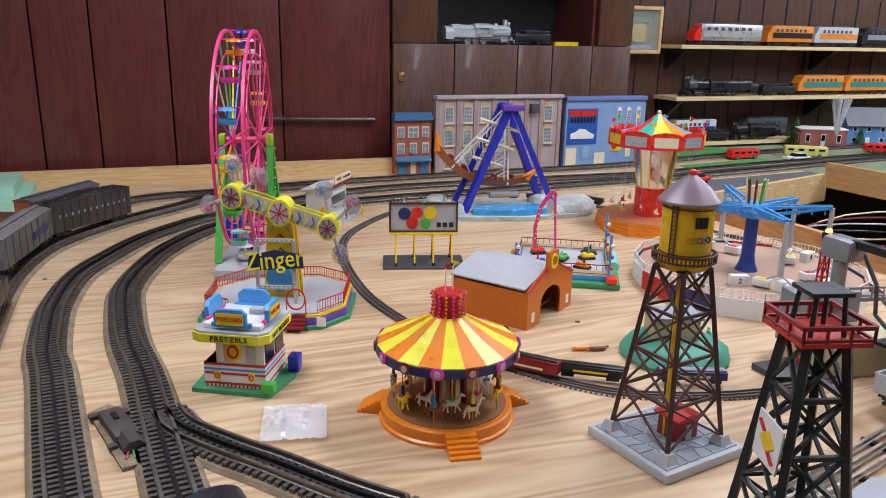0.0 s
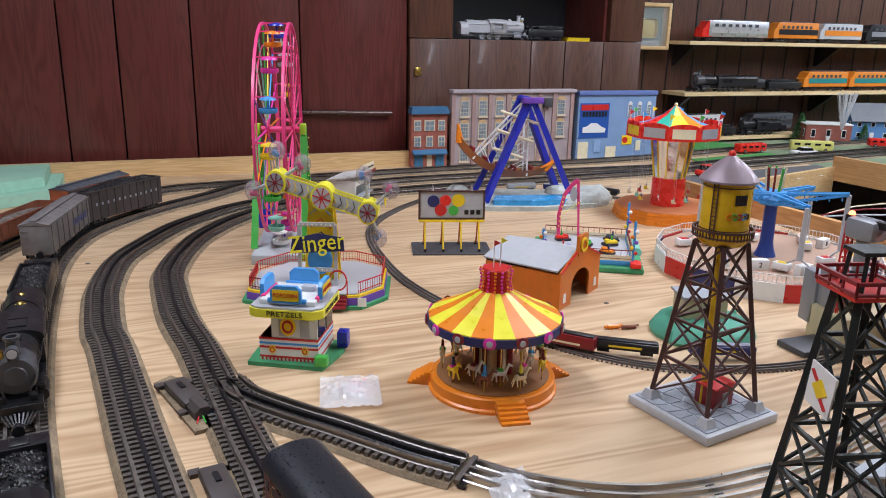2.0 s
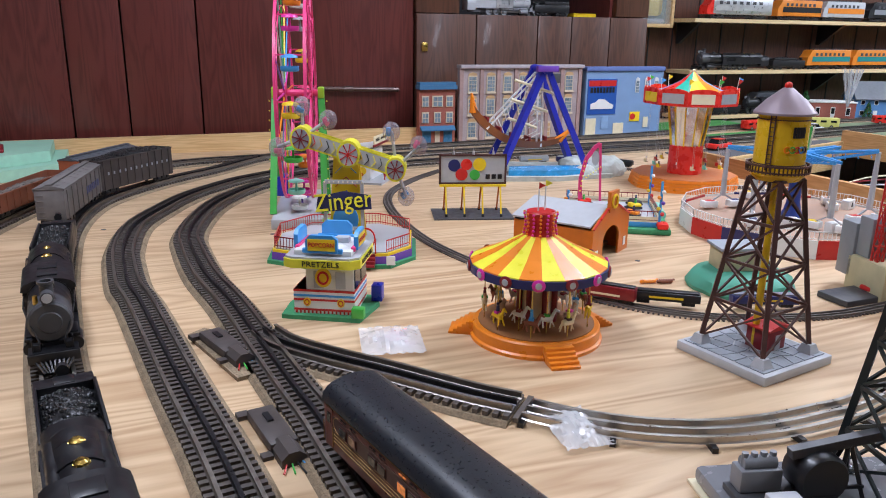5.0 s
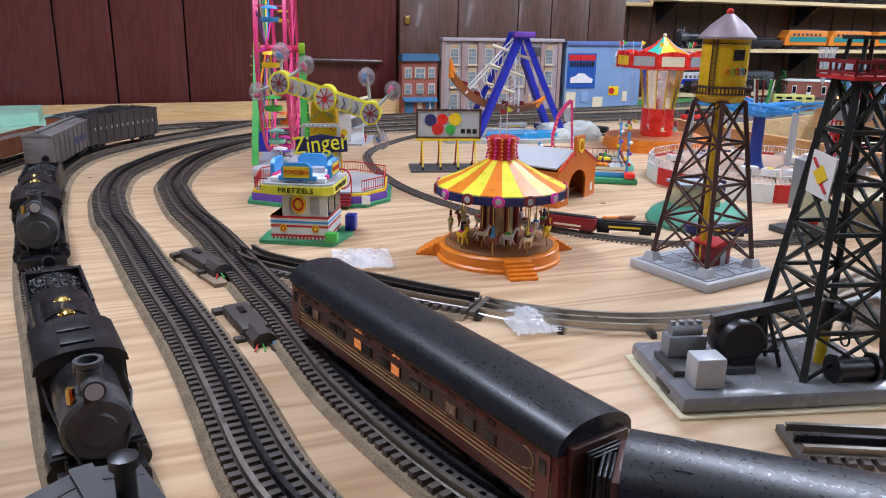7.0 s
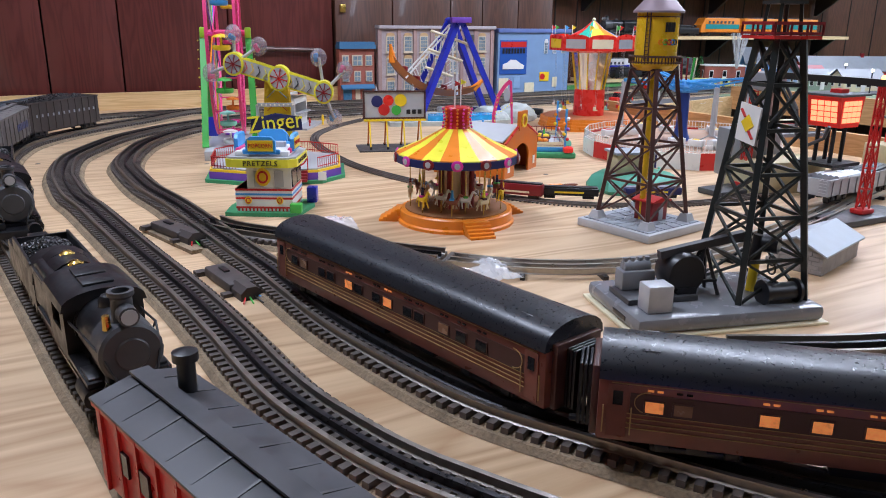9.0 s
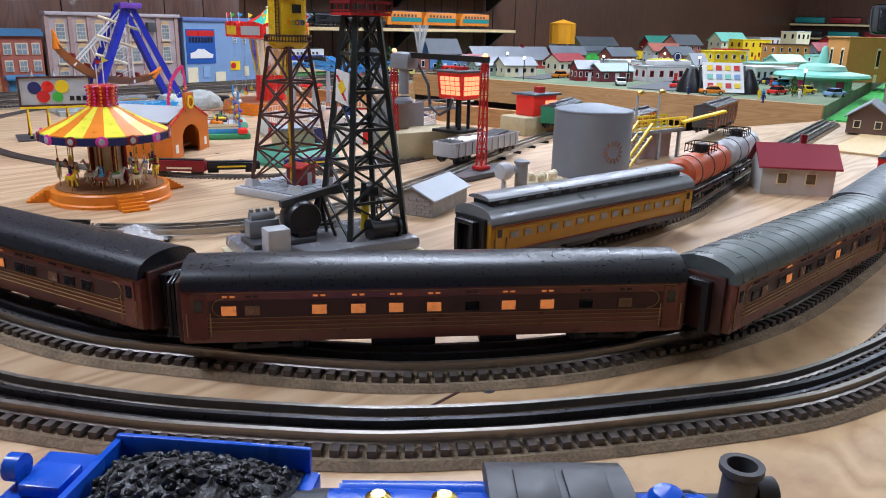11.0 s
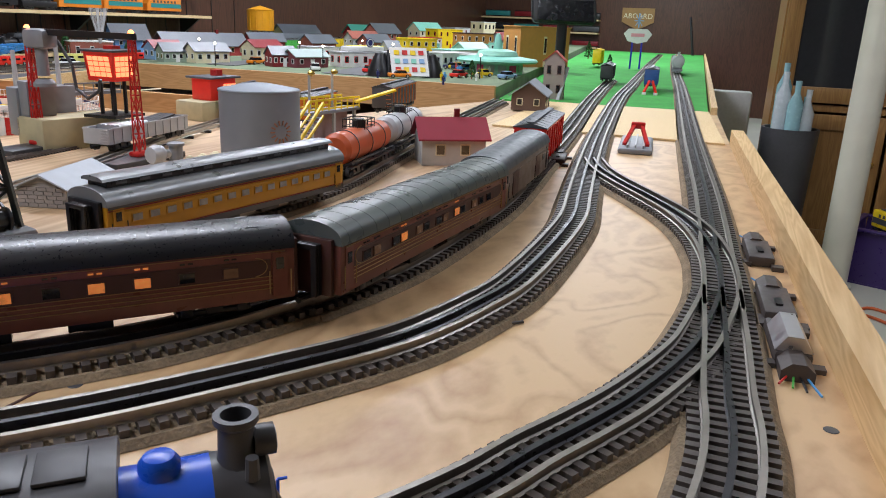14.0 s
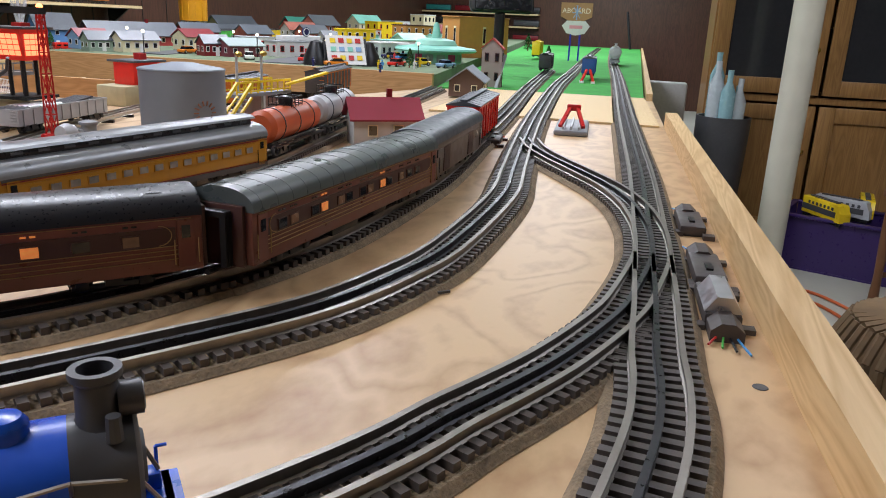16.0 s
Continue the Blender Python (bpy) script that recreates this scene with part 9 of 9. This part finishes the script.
ot = thing("orange_water_tank", "orange toy water tank on grey lattice legs", "water tower", 4.358, 2.466, TZ, 14.1)
lattice(ot, [(-0.06, -0.06), (0.06, -0.06), (0.06, 0.06), (-0.06, 0.06)], [(-0.05, -0.05), (0.05, -0.05), (0.05, 0.05), (-0.05, 0.05)], 0, 0.12, 3, 0.007, STONE)
bm = B()
lathe(bm, [(0, 0.12), (0.075, 0.12), (0.077, 0.235), (0.08, 0.237), (0, 0.262)], 26)
part("tank", bm, mat("tank_amber", (0.62, 0.27, 0.01), 0.4), ot)
for i in range(12):
    a = 2 * math.pi * i / 12
    bm = B()
    rod(bm, (0.0765 * math.cos(a), 0.0765 * math.sin(a), 0.12), (0.0785 * math.cos(a), 0.0785 * math.sin(a), 0.235), 0.002, seg=6)
    part("stave", bm, MATS["tank_amber"], ot)
for i, (lx, m1, m2) in enumerate(((4.35, YELLOW, DKGREY), (4.68, YELLOW, DKGREY), (5.0, YELLOW, BLACK), (4.05, GREEN, DKGREY))):
    freight_car("town_train_car", "yellow and grey train car on the town line" if m1 is YELLOW else "green train car on the town line", lx + 0.4, 2.30 + 0.16 * (lx - 4.0), 9, 0.28, 0.055, m1, m2, ribs=6, z=TZ + 0.003)
freight_car("boxcar", "blue boxcar on the green far table", 3.758, 0.112, 4.8, 0.24, 0.06, mat("car_blue", (0.03, 0.10, 0.32), 0.5), GREYROOF, z=0.02)
freight_car("gondola_car", "black gondola on the green far table", 4.003, 0.337, 6.1, 0.26, 0.055, DKGREY, BLACK, z=0.02)
freight_car("boxcar", "yellow boxcar at the far station", 5.551, 0.657, 6.0, 0.30, 0.08, YELLOW, YELLOW, z=0.02)
steam_engine("pale grey steam locomotive far along the line", 5.231, 0.125, 184.7, LGREY, LGREY, LGREY, LGREY, L=0.4, r=0.035, z=0.02, deck=GREY)
fb = thing("far_bumper", "small red bumper before the blue boxcar", "track bumper", 3.542, 0.091, 0.003, 5.7)
for k in (-1, 1):
    bm = B()
    beam(bm, (-0.03, k * 0.026, 0.0), (0.02, k * 0.006, 0.05), 0.008)
    part("strut", bm, BRIGHTRED, fb)
    bm = B()
    box(bm, -0.02, k * 0.022, 0.0, 0.04, 0.016, 0.008)
    part("foot", bm, WHITE, fb)
sgn = thing("diamond_sign", "white diamond road sign with a blue star on posts", "sign", 5.566, 0.420, 0.003, -78)
bm = B()
for k in (-1, 1):
    beam(bm, (k * 0.05, 0, 0), (k * 0.05, 0, 0.20), 0.018, 0.006)
part("post", bm, BLUE, sgn)
bm = B()
prism(bm, [(-0.15, 0.24), (-0.10, 0.19), (0, 0.175), (0.10, 0.19), (0.15, 0.24), (0.10, 0.275), (-0.10, 0.275)], -0.006, 0.006, ALONG_Y)
bd = part("board", bm, WHITE, sgn)
bm = B()
box(bm, 0, -0.007, 0.222, 0.14, 0.003, 0.022)
part("red_bar", bm, mat("soft_pink", (0.8, 0.35, 0.4), 0.5), bd)
bm = B()
for i in range(4):
    a = math.pi * i / 4
    beam(bm, (-0.05 * math.cos(a), 0, 0.33 - 0.05 * math.sin(a)), (0.05 * math.cos(a), 0, 0.33 + 0.05 * math.sin(a)), 0.014, 0.006)
part("star", bm, PALEBLUE, sgn)
sgn.scale = (0.60, 0.60, 0.92)
lampp = thing("solar_lamp", "dark square work lamp on a black post", "work lamp", 3.669, 0.495, 0.003, -54.5)
bm = B()
rod(bm, (0, 0, 0), (0, 0, 0.27), 0.022, seg=12)
part("post", bm, BLACK, lampp)
bm = B()
box(bm, 0, -0.01, 0.255, 0.29, 0.03, 0.11, bev=0.02, rx=-12)
hd = part("head", bm, DKGREY, lampp)
bm = B()
box(bm, 0, -0.03, 0.268, 0.25, 0.008, 0.085, rx=-12)
part("face", bm, DARKWIN, hd)
trk = [("toy_car", BRIGHTRED, 3.191, 1.156), ("toy_car", PALEBLUE, 3.336, 0.624), ("toy_car", YELLOW, 3.769, 2.096), ("toy_car", ORANGE, 3.248, 1.736), ("toy_car", GREEN, 4.181, 2.811), ("toy_car", LEMON, 3.563, 2.228), ("toy_car", BRIGHTRED, 3.238, 0.793), ("toy_car", TEAL, 3.838, 0.804), ("toy_car", WHITE, 3.103, 1.359), ("toy_car", ORANGE, 4.851, 1.814)]
for nm, m, cx_, cy_ in trk:
    toy_car("small %s toy car in the town" % [k for k, v in MATS.items() if v is m][0].split("_")[0], cx_, cy_, TZ, 20 + 40 * math.sin(cx_ * 9), m, 0.09, 0.036, 0.028)
toy_car("bright green toy car transporter", 4.207, 2.951, TZ, -16.1, LIMEG, 0.22, 0.06, 0.06, name="toy_truck", boxy=True)
wt2 = house("control_tower", "cream toy control tower with dark windows", 6.70, 1.85, TZ, -19.4, 0.16, 0.14, 0.22, 0, CREAM, WHITE, DKGREY, 3, 3, flat=True, category="toy tower")


for i, (hx, hy, w, d, h, rise, wm, rm, fl) in enumerate((
        (3.165, 1.932, 0.16, 0.10, 0.05, 0.03, CREAM, GREYROOF, False), (3.199, 2.196, 0.14, 0.09, 0.05, 0.03, PALEBLUE, DKRED, False), (3.873, 1.792, 0.18, 0.11, 0.06, 0.0, WHITE, LGREY, True),
        (4.292, 2.041, 0.18, 0.11, 0.07, 0.04, BRICK, GREYROOF, False), (4.865, 1.646, 0.22, 0.12, 0.08, 0.0, TEAL, WHITE, True), (4.944, 2.095, 0.20, 0.12, 0.09, 0.04, LGREY, BRICK, False),
        (5.396, 1.833, 0.22, 0.12, 0.10, 0.0, WHITE, RED, True), (4.650, 1.241, 0.18, 0.10, 0.07, 0.03, MINT, TEAL, False), (5.120, 1.366, 0.2, 0.12, 0.08, 0.0, WHITE, TEAL, True),
        (5.668, 2.297, 0.25, 0.14, 0.12, 0.06, BRICK, GREYROOF, False), (6.268, 1.496, 0.25, 0.14, 0.10, 0.05, GREY, DKRED, False), (6.828, 2.432, 0.28, 0.15, 0.14, 0.06, CREAM, TEAL, False), (7.070, 1.737, 0.26, 0.15, 0.12, 0.0, YELLOW, ORANGE, True),
        (7.989, 1.864, 0.3, 0.2, 0.14, 0.05, RED, GREYROOF, False), (7.977, 2.562, 0.3, 0.2, 0.16, 0.0, WHITE, LGREY, True), (5.241, 2.769, 0.3, 0.14, 0.10, 0.05, mat("olive_wall", (0.25, 0.24, 0.12), 0.6), GREYROOF, False))):
    house("town_building", "%s toy building with a %s roof" % (wm.name.replace("_", " "), ("flat" if fl else "pitched")), hx, hy, TZ, -24 + 9 * math.sin(i * 2.3), w, d, h, rise, wm, rm, WHITE if wm is not WHITE else RED, 4, 1 if h < 0.09 else 2, flat=fl)
MINTW = MATS["mint_plastic"]
for i, (hx, hy, w, d, h, rise, wm, rm, fl) in enumerate((
        (3.991, 0.945, 0.22, 0.12, 0.06, 0.0, MINTW, WHITE, True), (4.221, 1.168, 0.24, 0.13, 0.07, 0.0, WHITE, MINTW, True), (3.226, 1.599, 0.11, 0.08, 0.05, 0.03, DKRED, GREYROOF, False),
        (3.088, 2.047, 0.12, 0.08, 0.045, 0.03, mat("sage_wall", (0.28, 0.36, 0.28), 0.6), GREYROOF, False), (3.598, 1.944, 0.17, 0.10, 0.06, 0.03, CREAM, DKRED, False), (3.993, 1.589, 0.16, 0.10, 0.07, 0.0, YELLOW, LEMON, True),
        (4.504, 1.518, 0.2, 0.12, 0.11, 0.0, YELLOW, YELLOW, True), (4.652, 1.857, 0.18, 0.11, 0.08, 0.04, BRICK, GREYROOF, False), (5.238, 1.194, 0.24, 0.13, 0.09, 0.0, MINTW, TEAL, True), (5.577, 1.546, 0.26, 0.14, 0.14, 0.0, mat("kraft_orange", (0.52, 0.24, 0.06)), BROWN, True),
        (4.126, 2.287, 0.2, 0.11, 0.07, 0.04, DKRED, GREYROOF, False), (4.692, 2.449, 0.22, 0.12, 0.07, 0.03, GREEN, GREYROOF, False))):
    house("town_building", "%s toy building with a %s roof" % (wm.name.replace("_", " "), ("flat" if fl else "pitched")), hx, hy, TZ, -24 + 9 * math.sin(i * 1.7 + 1), w, d, h, rise, wm, rm, WHITE if wm is not WHITE else RED, 4, 1 if h < 0.09 else 2, flat=fl)
rnd = random.Random(11)
for i in range(26):
    px, py = rnd.uniform(2.82, 4.6), rnd.uniform(0, 1)
    py = 0.62 + 0.16 * (px - 2.8) + py * 0.35
    m = (BRIGHTRED, WHITE, TEAL, YELLOW, SKYBLUE, ORANGE, NAVY)[i % 7]
    if i % 2:
        toy_car("small %s toy car parked in the town" % ("red", "white", "teal", "yellow", "blue", "orange", "navy")[i % 7], px, py, TZ + 0.003, rnd.uniform(0, 180), m, 0.085, 0.034, 0.027)
    else:
        crew(px, py, TZ + 0.003, m, h=0.032, label="small painted figurine standing in the town")
for px, py in ((3.141, 1.047), (3.283, 1.427), (3.563, 1.712), (3.992, 1.428), (4.332, 1.777), (3.000, 1.763), (3.330, 2.102), (3.236, 0.706)):
    t_ = thing("toy_street_lamp", "tiny lit street lamp on a dark post", "street lamp", px, py, TZ, 0, "town street lamps")
    bm = B()
    rod(bm, (0, 0, 0), (0, 0, 0.085), 0.0022, seg=6)
    part("post", bm, BLACK, t_)
    bm = B()
    ball(bm, 0, 0, 0.09, 0.006, 10)
    part("globe", bm, mat("lamp_glow", (1.0, 0.85, 0.6), 0.4, emit=3.0), t_)


def tree(x, y, z, h, seed):
    t = thing("toy_tree", "small dark green toy conifer", "toy tree", x, y, z, 0)
    rnd = random.Random(seed)
    bm = B()
    rod(bm, (0, 0, 0), (0, 0, h * 0.9), h * 0.035, h * 0.01, 8)
    for i in range(7):
        a = rnd.uniform(0, 6.28)
        zz = h * rnd.uniform(0.2, 0.7)
        rod(bm, (0, 0, zz), (h * 0.2 * math.cos(a), h * 0.2 * math.sin(a), zz + h * 0.06), h * 0.012, h * 0.005, 5)
    part("trunk", bm, WOODBR, t)
    bm = B()
    for i in range(420):
        u = rnd.uniform(0.12, 1)
        r = h * 0.30 * (1 - u) ** 0.8 * rnd.uniform(0.4, 1.1) + 0.002
        a = rnd.uniform(0, 6.28)
        m = pose(r * math.cos(a), r * math.sin(a), h * u, rnd.uniform(0, 360), rnd.uniform(0, 360), 0)
        s = h * 0.05
        v = [bm.verts.new(m @ Vector(p)) for p in ((-s, 0, 0), (0, s * 0.6, 0), (s, 0, 0), (0, -s * 0.6, 0.2 * s))]
        bm.faces.new(v)
    part("crown", bm, mat("tree_green", (0.03, 0.12, 0.03), 0.8, 0, 0.5, 90), t, smooth=0)
    return t


for tx, ty, th in ((3.333, 2.916, 0.13), (3.637, 2.817, 0.08), (3.208, 0.730, 0.07), (4.350, 0.927, 0.09), (5.933, 0.796, 0.12), (5.014, 0.495, 0.10)):
    tree(tx, ty, 0.0 if ty > 2.3 else TZ if ty > 0.55 else 0.003, th, int(tx * 100))

# ---- far end of the room ----
for i, zz in enumerate((0.36, 0.20, 0.02)):
    sh = thing("far_shelf", "pale shelf of dark model trains on the far wall", "shelf", 0, 0, 0, group="far train shelves")
    bm = B()
    box(bm, 10.52, 2.35, zz - 0.02, 0.16, 1.6, 0.02)
    part("board", bm, SHELFWOOD, sh)
    for k in range(4):
        freight_car("display_train_car", "dark model train car on the far shelf", 10.48, 1.70 + k * 0.40, 90, 0.33, 0.06, (BLACK, DKGREY, DKRED, TEALB)[(k + i) % 4], BLACK, ribs=3, z=zz)
ab = thing("wall_sign", "tan shield-shaped wooden sign", "wall sign", 10.589, 1.080, 0.30, -89.2)
bm = B()
prism(bm, [(-0.20, 0.22), (-0.20, 0.05), (-0.10, 0.0), (0, -0.04), (0.10, 0.0), (0.20, 0.05), (0.20, 0.22)], -0.01, 0.01, ALONG_Y)
part("shield", bm, mat("sign_tan", (0.36, 0.20, 0.07), 0.6), ab)
words("ABOARD", 0.09, CREAM, ab, pose(0, -0.014, 0.12) @ UPRIGHT)
bm = B()
box(bm, 5.35, -0.19, FLOOR_Z, 0.10, 0.26, 0.66, bev=0.02)
ht = tagged(part("heater_panel", bm, mat("appliance_grey", (0.55, 0.56, 0.56), 0.4)), "pale grey upright appliance on the floor", "appliance")
vac = thing("broom", "black-handled floor sweeper leaning on the far wall", "broom", 9.456, 0.221, FLOOR_Z, 0.8)
bm = B()
rod(bm, (0, 0.0, 0.30), (0.1, 0.15, 1.15), 0.014, seg=8)
part("handle", bm, BLACK, vac)
bm = B()
box(bm, 0, 0, 0.22, 0.10, 0.30, 0.06, bev=0.01)
part("head", bm, GREY, vac)

# ---- right-hand aisle ----
bm = B()
lathe(bm, [(0.075, 0), (0.075, 0.012), (0.058, 0.02), (0.058, CEIL_Z - FLOOR_Z)], 28, pose(3.74, -0.705, FLOOR_Z))
tagged(part("steel_column", bm, mat("cream_column", (0.66, 0.64, 0.52), 0.45, 0, 0.08, 12)), "cream painted steel basement column", "column", kind="structure")
oak = thing("oak_cabinet", "honey oak china cabinet with dark glass doors", "cabinet", 4.52, -1.13, FLOOR_Z, -88)
W, H, D = 1.5, 1.95, 0.42
bm = B()
box(bm, 0, D / 2 - 0.01, 0, W, 0.02, H)
part("back_panel", bm, OAK, oak)
for k in (-1, 1):
    bm = B()
    box(bm, k * (W / 2 - 0.012), -0.012, 0, 0.024, D - 0.022, H)
    part("side_panel", bm, OAK, oak)
for zz in (0.0, 0.66, H - 0.03):
    bm = B()
    box(bm, 0, -0.012, zz, W - 0.05, D - 0.024, 0.03)
    part("fixed_shelf", bm, OAK, oak)
for k in range(3):
    cx_ = -W / 3 + k * W / 3
    for z0, z1, glass in ((0.70, H - 0.04, True), (0.04, 0.65, False)):
        bm = B()
        w2, y0 = W / 6 - 0.008, -D / 2 - 0.011
        for s in (-1, 1):
            box(bm, cx_ + s * (w2 - 0.035), y0, z0, 0.07, 0.022, z1 - z0, bev=0.003)
            box(bm, cx_, y0, z0 if s < 0 else z1 - 0.07, 2 * w2 - 0.14, 0.022, 0.07, bev=0.003)
        dr = part("door", bm, OAK, oak)
        bm = B()
        box(bm, cx_, y0 + 0.004, z0 + 0.07, 2 * w2 - 0.14, 0.006, z1 - z0 - 0.14)
        part("pane" if glass else "panel", bm, mat("cabinet_glass", (0.03, 0.032, 0.036), 0.06) if glass else OAK, dr)
        bm = B()
        ball(bm, cx_ + w2 - 0.035, y0 - 0.02, z0 + (0.2 if glass else 0.4), 0.013, 10)
        part("knob", bm, BRASS, dr)
    for zz in (1.0, 1.3, 1.6):
        bm = B()
        box(bm, cx_, 0.0, zz, W / 3 - 0.03, D - 0.08, 0.012)
        part("inner_shelf", bm, OAK, oak)
tub = thing("storage_tub", "purple plastic storage tub full of toy trains", "storage tub", 3.908, -1.020, FLOOR_Z, -19.3)
bm = B()
tw, tl, thh = 0.30, 0.46, 0.24
for k in (-1, 1):
    box(bm, k * tw / 2, 0, 0, 0.008, tl, thh, ry=k * 4)
    box(bm, 0, k * tl / 2, 0, tw, 0.008, thh, rx=-k * 4)
box(bm, 0, 0, 0, tw, tl, 0.008)
part("body", bm, mat("tub_purple", (0.045, 0.022, 0.13), 0.35), tub)
bm = B()
for k in (-1, 1):
    box(bm, k * (tw / 2 + 0.012), 0, thh - 0.012, 0.03, tl + 0.05, 0.012, bev=0.003)
    box(bm, 0, k * (tl / 2 + 0.012), thh - 0.012, tw, 0.03, 0.012, bev=0.003)
part("rim", bm, MATS["tub_purple"], tub)
for px, py, r_, m in ((3.840, -0.916, 30, YELLOW), (3.994, -1.101, -10, YELLOW), (3.929, -0.999, 60, LGREY)):
    display_diesel(px, py, FLOOR_Z + 0.215, 0.22, m, m, DKGREY, "yellow and grey toy locomotive lying in the tub" if m is YELLOW else "grey toy car lying in the tub", r_, name="toy_locomotive")
ch = thing("wooden_chair", "worn brown wooden chair with turned legs", "chair", 3.251, -1.261, FLOOR_Z, 25.4)
for px, py, hh in ((-0.19, -0.18, 0.45), (0.19, -0.18, 0.45), (-0.17, 0.18, 0.92), (0.17, 0.18, 0.92)):
    bm = B()
    lathe(bm, [(0.012, 0), (0.018, 0.05), (0.014, 0.15), (0.02, 0.3), (0.017, hh)], 12, pose(px, py, 0))
    part("leg", bm, mat("chair_brown", (0.16, 0.07, 0.03), 0.45, 0, 0.25, 20), ch)
bm = B()
box(bm, 0, 0, 0.43, 0.42, 0.40, 0.03, bev=0.01)
part("seat", bm, MATS["chair_brown"], ch)
for zz in (0.15, 0.27):
    for a, b_ in (((-0.19, -0.18), (0.19, -0.18)), ((-0.19, -0.18), (-0.17, 0.18)), ((0.19, -0.18), (0.17, 0.18))):
        bm = B()
        rod(bm, (*a, zz), (*b_, zz), 0.011, seg=10)
        part("stretcher", bm, MATS["chair_brown"], ch)
for zz in (0.60, 0.75, 0.86):
    bm = B()
    box(bm, 0, 0.18, zz, 0.34, 0.016, 0.06, bev=0.004)
    part("back_slat", bm, MATS["chair_brown"], ch)
bm = B()
pts = [(3.444, -0.707, 0.006), (3.342, -0.853, 0.006), (3.106, -0.948, 0.006), (2.928, -0.898, 0.006), (3.027, -0.773, 0.006), (3.288, -0.729, 0.008), (3.498, -0.831, 0.006), (3.191, -1.019, 0.006), (2.780, -1.052, 0.006)]
sp, _ = smooth_path([p[:2] for p in pts], 0.02)
for (ax, ay, _a), (bx, by, _b) in zip(sp, sp[1:]):
    rod(bm, (ax, ay, FLOOR_Z + 0.007), (bx, by, FLOOR_Z + 0.007), 0.006, seg=8)
tagged(part("extension_cord", bm, mat("cord_orange", (0.62, 0.13, 0.04), 0.5)), "orange extension cord coiled on the floor", "extension cord")
pouf = thing("corduroy_pouf", "brown ribbed corduroy pouf", "pouf", 2.46, -0.965, FLOOR_Z, 0.3)
bm = B()
lathe(bm, [(0, 0), (0.20, 0), (0.235, 0.08), (0.235, 0.20), (0.20, 0.27), (0.1, 0.29), (0, 0.29)], 36)
part("cushion", bm, mat("cord_brown", (0.20, 0.13, 0.07), 0.95, 0, 0.2, 30), pouf)
for i in range(40):
    a = 2 * math.pi * i / 40
    bm = B()
    for (r0, z0), (r1, z1) in zip([(0.2, 0.0), (0.236, 0.08), (0.236, 0.20), (0.202, 0.27)], [(0.236, 0.08), (0.236, 0.20), (0.202, 0.27), (0.10, 0.292)]):
        rod(bm, (r0 * math.cos(a), r0 * math.sin(a), z0), (r1 * math.cos(a), r1 * math.sin(a), z1), 0.012, seg=6)
    part("rib", bm, MATS["cord_brown"], pouf)
bx_ = thing("bottle_caddy", "dark bin topped with pale spray bottles", "bin", 4.066, -0.474, FLOOR_Z, 0.5)
bm = B()
lathe(bm, [(0, 0), (0.10, 0), (0.12, 0.60), (0.11, 0.60), (0.10, 0.02), (0, 0.02)], 20)
part("bin", bm, DKGREY, bx_)
for i, m in enumerate((mat("frosty_bottle", (0.62, 0.68, 0.70), 0.2, alpha=0.7), mat("pale_aqua", (0.30, 0.52, 0.55), 0.22, alpha=0.8), MATS["frosty_bottle"], MATS["pale_aqua"], MATS["frosty_bottle"], MATS["pale_aqua"])):
    bm = B()
    a, h_ = 1.05 * i, 0.70 + 0.035 * ((i * 5) % 6)
    lathe(bm, [(0, 0.03), (0.030, 0.03), (0.032, h_ - 0.10), (0.012, h_ - 0.05), (0.013, h_), (0, h_)], 14, pose(0.058 * math.cos(a), 0.058 * math.sin(a), 0))
    part("bottle", bm, m, bx_)
# corner clutter at the far left of the table
fo = thing("foam_sheet", "stack of pale green foam sheets by the wall", "foam sheets", 0.0, 2.475, 0, 0)
for i, (x0, x1, y0) in enumerate(((-0.70, 0.165, -0.115), (-0.72, 0.130, -0.075))):
    bm = B()
    prism(bm, [(x0, y0 - 0.33), (-0.10, y0 - 0.17), (x1, y0), (x1 - 0.01, 0.15), (x0, 0.15)], 0.001 + i * 0.030, 0.030 + i * 0.030)
    part("sheet", bm, MINT, fo)
tw_ = thing("floodlight_tower", "white lattice floodlight tower with red base and platform", "lattice tower", -0.052, 2.435, 0.061, 8)
bm = B()
box(bm, 0, 0, 0, 0.135, 0.125, 0.007, bev=0.002)
part("base_plate", bm, DKRED, tw_)
q4 = lambda a: [(-a, -a), (a, -a), (a, a), (-a, a)]
lattice(tw_, q4(0.046), q4(0.025), 0.007, 0.250, 4, 0.006, WHITE, "tower_leg")
bm = B()
box(bm, 0, 0, 0.250, 0.088, 0.088, 0.006, bev=0.001)
part("platform", bm, RED, tw_)
fence(tw_, [(-0.042, -0.042), (0.042, -0.042), (0.042, 0.042), (-0.042, 0.042), (-0.042, -0.042)], 0.256, 0.014, RED, 0.014, "platform_rail")
bm = B()
rod(bm, (0, 0, 0.256), (0, 0, 0.272), 0.010, seg=12)
part("lamp_bracket", bm, DKGREY, tw_)
bm = B()
lathe(bm, [(0, -0.016), (0.017, -0.014), (0.022, 0.0), (0.014, 0.016), (0, 0.019)], 18, Matrix.Translation((0, 0, 0.288)) @ ALONG_Y)
part("floodlight", bm, BLACK, tw_)
